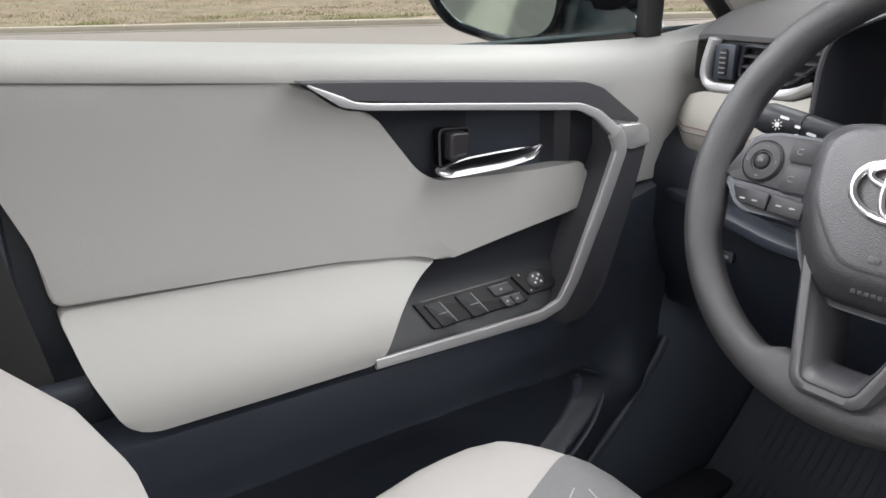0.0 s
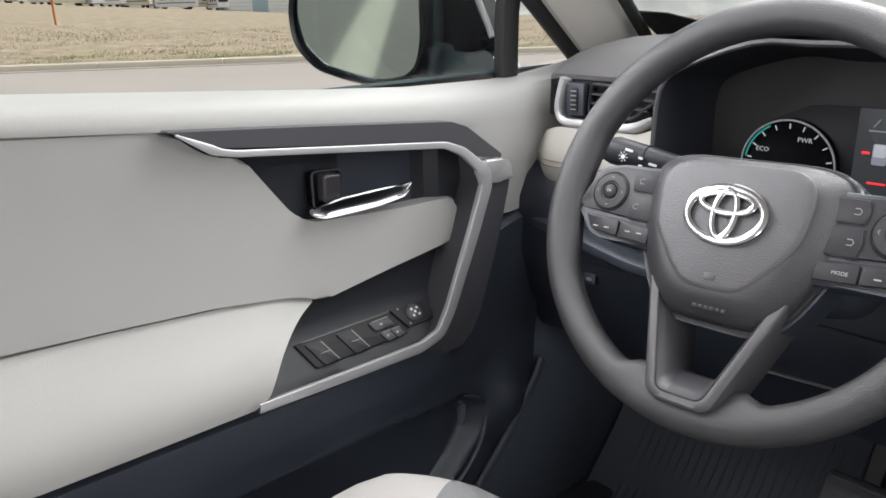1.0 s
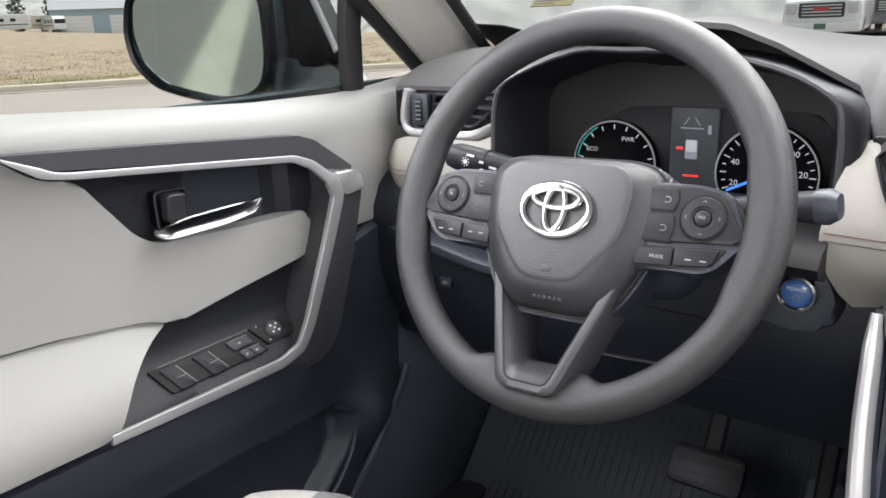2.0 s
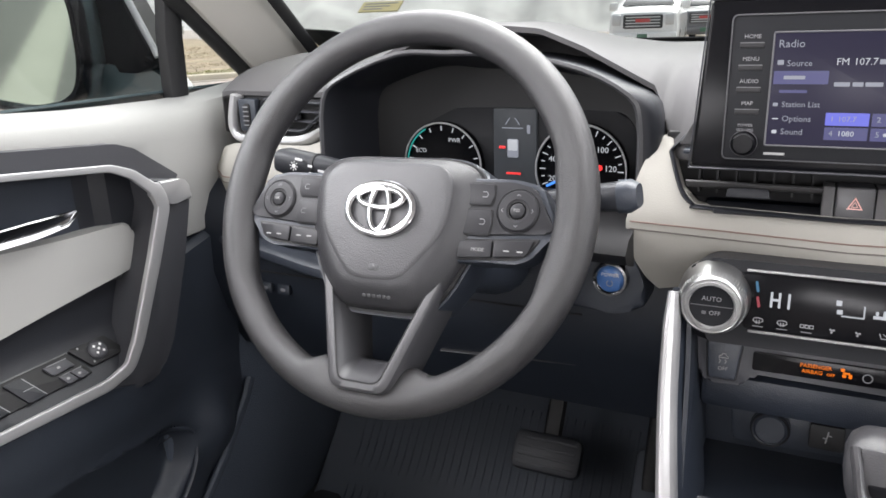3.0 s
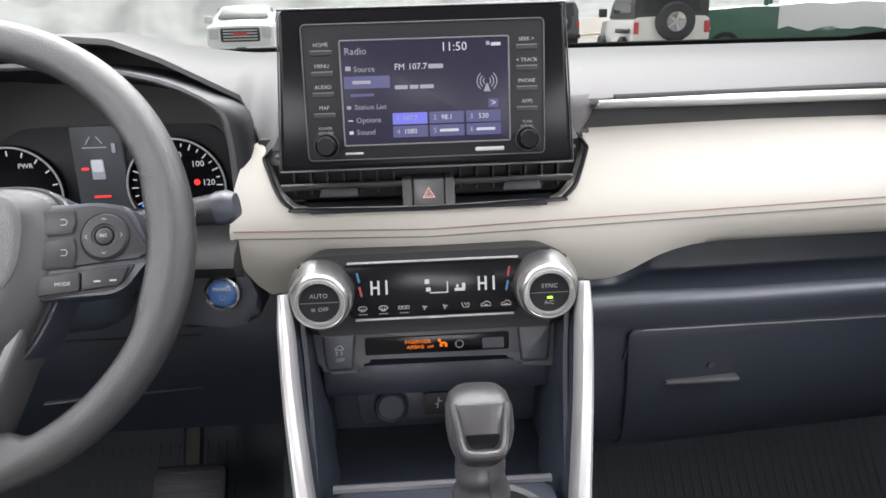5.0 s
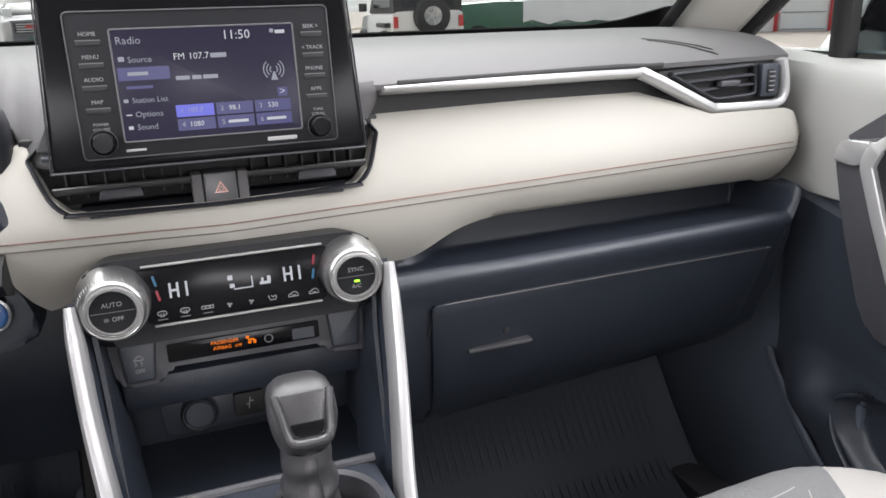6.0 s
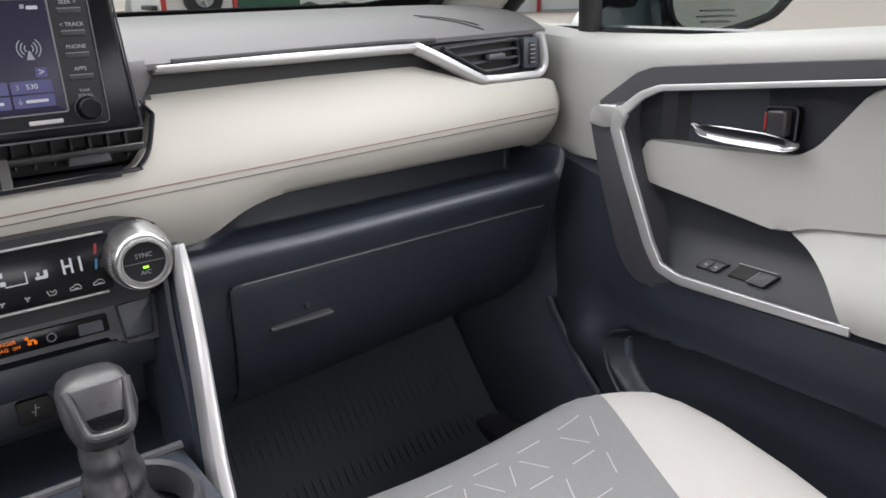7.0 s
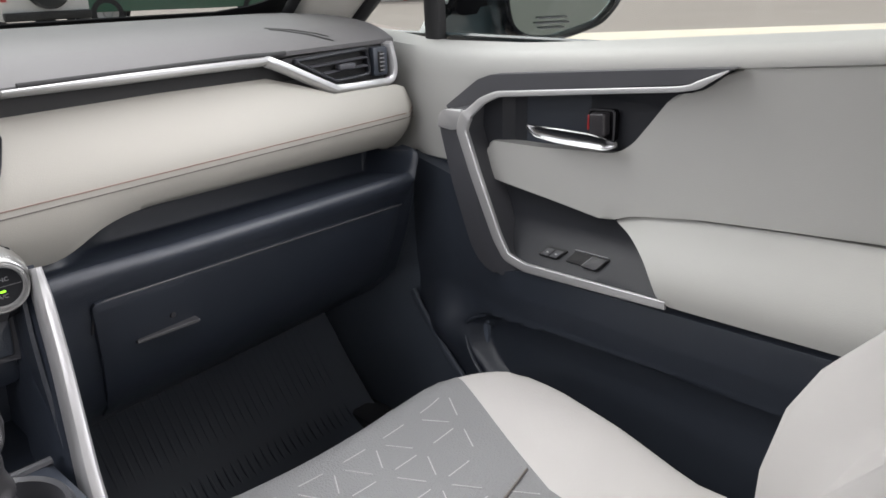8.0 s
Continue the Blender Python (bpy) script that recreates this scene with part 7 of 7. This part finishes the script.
def pickup(x, y, turn, paint, name, label, cab=True):
    """A tall pickup truck, its nose towards its own +y."""
    root = thing(name, label, "truck", pose(x, y, 0, 0, 0, turn), "parked vehicles")
    m = stands(root)
    part("body", body_loft(((2.95, 0.55, 1.05, 0.86, 0.84), (2.85, 0.45, 1.28, 0.98, 0.95), (2.5, 0.45, 1.36, 1.02, 0.98), (1.35, 0.45, 1.42, 1.03, 1.0), (-0.9, 0.45, 1.36, 1.03, 1.0), (-2.8, 0.5, 1.34, 1.02, 1.0))), paint, root, "painted truck body", m)
    if cab:
        part("cab", body_loft(((1.5, 1.35, 1.42, 0.95, 0.92), (0.75, 1.35, 1.88, 0.95, 0.74), (0.2, 1.35, 1.93, 0.95, 0.76), (-0.7, 1.35, 1.90, 0.95, 0.76), (-1.0, 1.35, 1.4, 0.95, 0.9))), paint, root, "painted cab", m)
    if cab:
        part("windscreen", slab([(-0.80, -0.30), (0.80, -0.30), (0.68, 0.26), (-0.68, 0.26)], 0.01, 0.003), M_TINT, root, "dark windscreen", m @ pose(0, 1.16, 1.68, 90 - 57, 0, 180))
    part("grille", slab(rounded(1.15, 0.40, 0.06), 0.05, 0.02), M_BLACK, root, "black grille", m @ pose(0, 2.985, 1.03, 90, 0, 180))
    for k in range(4):
        part("grille_bar", slab(rounded(1.0, 0.035, 0.01), 0.02, 0.005), M_SILVER, root, "", m @ pose(0, 2.995, 0.90 + 0.085 * k, 90, 0, 180))
    part("grille_badge", slab(rounded(0.42, 0.10, 0.02), 0.02, 0.005), M_RED, root, "red badge bar", m @ pose(0, 3.005, 1.06, 90, 0, 180))
    part("bumper", warp(box(-1.0, 1.0, 2.75, 3.05, 0.42, 0.72, 0.06), lambda c: c), paint, root, "front bumper", m)
    for s in (-1, 1):
        part("headlight", slab(rounded(0.26, 0.32, 0.05), 0.06, 0.02), M_SILVER, root, "clear headlight", m @ pose(s * 0.77, 2.975, 1.08, 90, 0, 180))
        if cab:
            part("side_window", slab([(-0.75, -0.2), (0.85, -0.2), (0.45, 0.25), (-0.7, 0.25)], 0.01), M_TINT, root, "dark side window", m @ pose(s * 0.90, 0.0, 1.62, 90, 0, 90 if s > 0 else -90) @ pose(0, 0, 0.02, 0 - 18, 0, 0))
        part("wing_mirror", box(-0.12, 0.12, -0.06, 0.06, -0.12, 0.12, 0.03), paint, root, "", m @ pose(s * 1.13, 1.0, 1.50))
        for yy in (1.9, -1.75):
            wheel_at(root, s * 0.90, yy, 0.41, 0.27)
    part("plate", slab(rounded(0.30, 0.15, 0.01), 0.01), M_CARGREEN, root, "green plate", m @ pose(0, 3.06, 0.60, 90, 0, 180))
    return root


def offroader(x, y, turn, paint, name, label, hard=None):
    """A boxy off-road car with a spare wheel at its rear, its rear towards its own -y."""
    root = thing(name, label, "car", pose(x, y, 0, 0, 0, turn), "parked vehicles")
    m = stands(root)
    part("body", body_loft(((2.0, 0.55, 1.10, 0.70, 0.66), (1.9, 0.5, 1.15, 0.76, 0.72), (0.8, 0.5, 1.2, 0.80, 0.78), (-1.95, 0.5, 1.2, 0.80, 0.79))), paint, root, "painted boxy body", m)
    part("hard_top", body_loft(((0.75, 1.18, 1.24, 0.76, 0.74), (0.45, 1.18, 1.78, 0.76, 0.66), (-1.85, 1.18, 1.82, 0.77, 0.68), (-1.94, 1.18, 1.75, 0.77, 0.67))), hard or M_BLACK, root, "dark hard top", m)
    part("rear_window", slab([(-0.60, -0.22), (0.60, -0.22), (0.54, 0.22), (-0.54, 0.22)], 0.01), M_TINT, root, "dark rear window", m @ pose(0, -1.965, 1.50, 90, 0, 0))
    part("rear_bumper", box(-0.80, 0.80, -2.10, -1.92, 0.50, 0.66, 0.03), M_BLACK, root, "black rear bumper", m)
    spare = part("spare_wheel", lathe([(0.20, 0.10), (0.36, 0.10), (0.40, 0.06), (0.40, -0.10), (0.3, -0.12)], 28), M_TYRE, root, "black spare tyre", m @ pose(0.05, -2.08, 1.10, 90, 0, 0))
    part("spare_rim", lathe([(0, 0.02), (0.06, 0.04), (0.10, 0.0), (0.20, 0.06), (0.21, 0.10)], 16), M_SILVER, spare, "silver rim", m @ pose(0.05, -2.08, 1.10, 90, 0, 0))
    for k in range(5):
        part("spoke", box(0.04, 0.20, -0.025, 0.025, 0.05, 0.09, 0.01, 1), M_SILVER, spare, "", m @ pose(0.05, -2.08, 1.10, 90, 0, 0) @ pose(0, 0, 0, 0, 0, 72 * k))
    for s in (-1, 1):
        part("tail_light", box(-0.05, 0.05, -0.03, 0.03, -0.12, 0.12, 0.01), M_RED, root, "red tail light", m @ pose(s * 0.74, -1.98, 0.98))
        part("side_window", slab([(-0.9, -0.18), (0.9, -0.18), (0.8, 0.22), (-0.9, 0.22)], 0.01), M_TINT, root, "dark side window", m @ pose(s * 0.775, -0.75, 1.48, 90, 0, 90 if s > 0 else -90) @ pose(0, 0, 0.0, -6, 0, 0))
        part("wheel_arch", box(-0.09, 0.09, -0.5, 0.5, -0.05, 0.05, 0.03), M_BLACK, root, "", m @ pose(s * 0.84, -1.2, 0.92))
        part("wing_mirror", box(-0.1, 0.1, -0.05, 0.05, -0.1, 0.1, 0.03), M_BLACK, root, "", m @ pose(s * 0.95, 0.65, 1.32))
        for yy in (1.2, -1.2):
            wheel_at(root, s * 0.80, yy, 0.40, 0.26)
    return root


pickup(-5.08, 26.6, 186, M_CARWHITE, "pickup_truck", "white pickup truck parked facing the windscreen")
pickup(-6.1, 37.0, 188, M_CARWHITE, "pickup_truck", "second white pickup truck parked behind the first")
pickup(-4.4, 34.4, 188, M_CARGREY, "pickup_truck", "dark grey pickup truck at the row's end")
offroader(5.85, 18.2, -4, M_CARWHITE, "offroad_car", "white off-road car with dark top and spare wheel")
offroader(5.4, 30.0, 10, M_CARGREY, "offroad_car", "dark grey off-road car behind the white one", M_CARGREY)
pickup(10.4, 19.4, 62, M_CARGREEN, "flatbed_truck", "dark green truck bed under a white cover", False)
cover_at = pose(10.4, 19.4, 0, 0, 0, 62)
cover_thing = thing("truck_cover", "creased white sheet over the green truck's bed", "cover", cover_at @ pose(0, -1.2, 1.36))
drape = ((-1.12, 0.82), (-1.11, 1.10), (-1.07, 1.40), (-0.80, 1.52), (0.0, 1.62), (0.8, 1.50), (1.08, 1.38))
rows = [[cover_at @ Vector((u + 0.02 * math.sin(i * 2.1 + j), 0.7 - 3.7 * i / 16, z + 0.05 * math.sin(i * 1.7 + j) * (j < 2) + 0.02 * math.sin(i * 1.3 - j))) for j, (u, z) in enumerate(drape)] for i in range(17)]
part("sheet", thick(grid(rows), 0.02), M_CARWHITE, cover_thing, "creased white sheet")


# ---- buildings ----
def shed(x, y, turn, w, dpt, h, wall, name, label, doors=2, posts=()):
    """A metal building; each post is its place along the front, and a door stands between two posts."""
    root = thing(name, label, "building", pose(x, y, land(x, y) - 0.4 if x < -30 else 0, 0, 0, turn), "far buildings")
    m = stands(root)
    part("wall", box(-w / 2, w / 2, 0, dpt, 0, h), wall, root, "ribbed metal wall", m)
    rows = [[(u, -0.4, h), (u, dpt / 2, h + 0.18 * dpt), (u, dpt + 0.4, h)] for u in (-w / 2 - 0.3, w / 2 + 0.3)]
    part("roof", thick(grid(rows), 0.12), M_ROOF, root, "grey metal roof", m)
    for k in range(doors):
        u = -w / 2 + w * (k + 0.5) / doors
        half = 0.32 * w / doors
        if k == 1 and posts:
            u, half = (posts[0] + posts[1]) / 2, (posts[1] - posts[0]) / 2 - 0.12
        dr = part("door", box(u - half, u + half, -0.06, 0.02, 0, h * 0.75, 0.01, 1), M_WALLWHITE, root, "white roller door", m)
        for j in range(5):
            part("rib", box(u - half + 0.06, u + half - 0.06, -0.08, -0.05, h * 0.15 * j + 0.05, h * 0.15 * j + 0.09), M_ROOF, dr, "", m)
    for u in posts:
        part("post", box(u - 0.07, u + 0.07, -0.20, -0.02, 0, h), M_RED, root, "red door post", m)
    return root


shed(22.5, 24.5, -42, 12, 10, 4.2, M_WALLWHITE, "garage_building", "white garage building with red posts", 2, (0.53, 2.46))
shed(-141, 80, 62, 17, 12, 4.8, M_WALLBLUE, "metal_shed", "pale blue metal shed with white doors", 2)
shed(-168, 62, 66, 16, 10, 5.0, M_WALLWHITE, "metal_shed", "white metal shed beyond the grass", 2)
rnd = random.Random(5)
for k in range(15):
    a = radians(-63.3 - 1.35 * k)
    r = 158 + 10 * rnd.random()
    vx, vy = r * math.sin(a), r * math.cos(a)
    van = thing("camper_van", "white camper van parked beyond the grass", "camper van", pose(vx, vy, land(vx, vy) - 0.1, 0, 0, 63 + rnd.uniform(-35, 35) + 90 * (k % 3 == 0)), "camper vans")
    m = stands(van)
    ln = rnd.uniform(2.6, 3.9)
    paint = (M_CARWHITE, M_CREAM, M_CARWHITE)[k % 3]
    part("body", body_loft(((ln, 0.6, 2.3, 1.1, 1.05), (ln * 0.8, 0.5, 2.95, 1.15, 1.1), (-ln * 0.9, 0.5, 3.0, 1.15, 1.1), (-ln, 0.6, 2.8, 1.1, 1.05))), paint, van, "painted van body", m @ pose(0, 0, 0, 0, 0, 90))
    part("stripe", box(-ln * 0.92, ln * 0.9, -1.185, 1.185, 1.15, 1.32), (M_CARGREY, M_TAN)[k % 2], van, "coloured stripe", m)
    for u in (-0.62, -0.18, 0.30):
        part("window", box(u * ln - 0.42, u * ln + 0.42, -1.19, 1.19, 1.75, 2.3, 0.02), M_TINT, van, "dark window", m)
    part("windscreen", box(-ln - 0.02, -ln + 0.25, -0.95, 0.95, 1.6, 2.4, 0.03), M_TINT, van, "dark windscreen", m)
    part("roof_unit", box(-0.5, 0.4, -0.4, 0.4, 2.98, 3.22, 0.06), M_CARWHITE, van, "roof air unit", m)
    for u in (-ln * 0.6, ln * 0.6):
        for v in (-1.0, 1.0):
            part("wheel", lathe([(0, -0.12), (0.3, -0.12), (0.36, -0.08), (0.36, 0.08), (0.3, 0.12), (0, 0.12)], 16), M_TYRE, van, "black wheel", m @ pose(u, v, 0.36, 90, 0, 0))


# dark shrubs and trees on the far edge of the grass
M_LEAF = material("dark_green_foliage", (0.045, 0.065, 0.035), 0.9, vary=0.35, vary_size=2.0)
M_TRUNK = material("grey_brown_bark", (0.10, 0.08, 0.06), 0.9, vary=0.2, vary_size=6)


def tree(x, y, h, seed):
    root = thing("tree", "dark green tree beyond the grassland", "tree", pose(x, y, land(x, y) - 0.1), "far trees")
    m = stands(root)
    r = random.Random(seed)
    part("trunk", sweep([(0, 0, 0), (0.05 * h * (r.random() - 0.5), 0, 0.4 * h), (0, 0, 0.95 * h)], oval(0.03 * h, 0.03 * h, 8), up=(0, 1, 0), scales=[(1, 1), (0.6, 0.6), (0.1, 0.1)]), M_TRUNK, root, "tapered trunk", m)
    vs, fs = [], []
    for k in range(420):
        t = r.random() ** 0.8
        rad = h * 0.26 * (1 - t) ** 0.7 * math.sqrt(r.random())
        a = r.random() * 6.283
        p = Vector((rad * math.cos(a), rad * math.sin(a), h * (0.18 + 0.82 * t)))
        q = [Vector((r.uniform(-1, 1), r.uniform(-1, 1), r.uniform(-1, 1))) * h * 0.06 for _ in range(3)]
        n0 = len(vs)
        vs += [tuple(p + v) for v in q]
        fs.append((n0, n0 + 1, n0 + 2))
    me = bpy.data.meshes.new("crown")
    me.from_pydata(vs, [], fs)
    me.materials.append(M_LEAF)
    ob = new("crown", me)
    ob.matrix_basis = m
    under(ob, root)


for k, (x, y, h) in enumerate(((-70, 78, 3.2), (-66, 77, 2.4), (-74, 76, 2.6), (-61, 80, 2.2), (-57, 83, 2.0), (-52, 86, 1.8), (-190, 96, 12), (-196, 90, 10))):
    tree(x, y, h, k)
post = thing("marker_post", "thin orange marker post on the grass", "post", pose(-48, 14, 0.6))
part("pole", lathe([(0, 2.2), (0.06, 2.2), (0.06, 0)], 10), material("orange_paint", (0.55, 0.14, 0.03), 0.6), post, "orange pole", pose(-48, 14, 0.6))
sticker = thing("windscreen_sticker", "small yellow sticker low on the windscreen", "sticker", pose(-0.62, 1.10, 1.29))
part("paper", box(-0.036, 0.036, -0.001, 0.001, -0.013, 0.013), material("yellow_paper", (0.33, 0.28, 0.13), 0.8, vary=0.15, vary_size=60), sticker, "", pose(-0.672, 1.088, 1.276, -55, 0, 0))
for k in range(3):
    part("print_bar", box(-0.030, 0.030 - 0.012 * k, -0.0016, -0.001, 0.006 - 0.007 * k, 0.008 - 0.007 * k), M_CARGREY, sticker, "", pose(-0.672, 1.088, 1.276, -55, 0, 0))
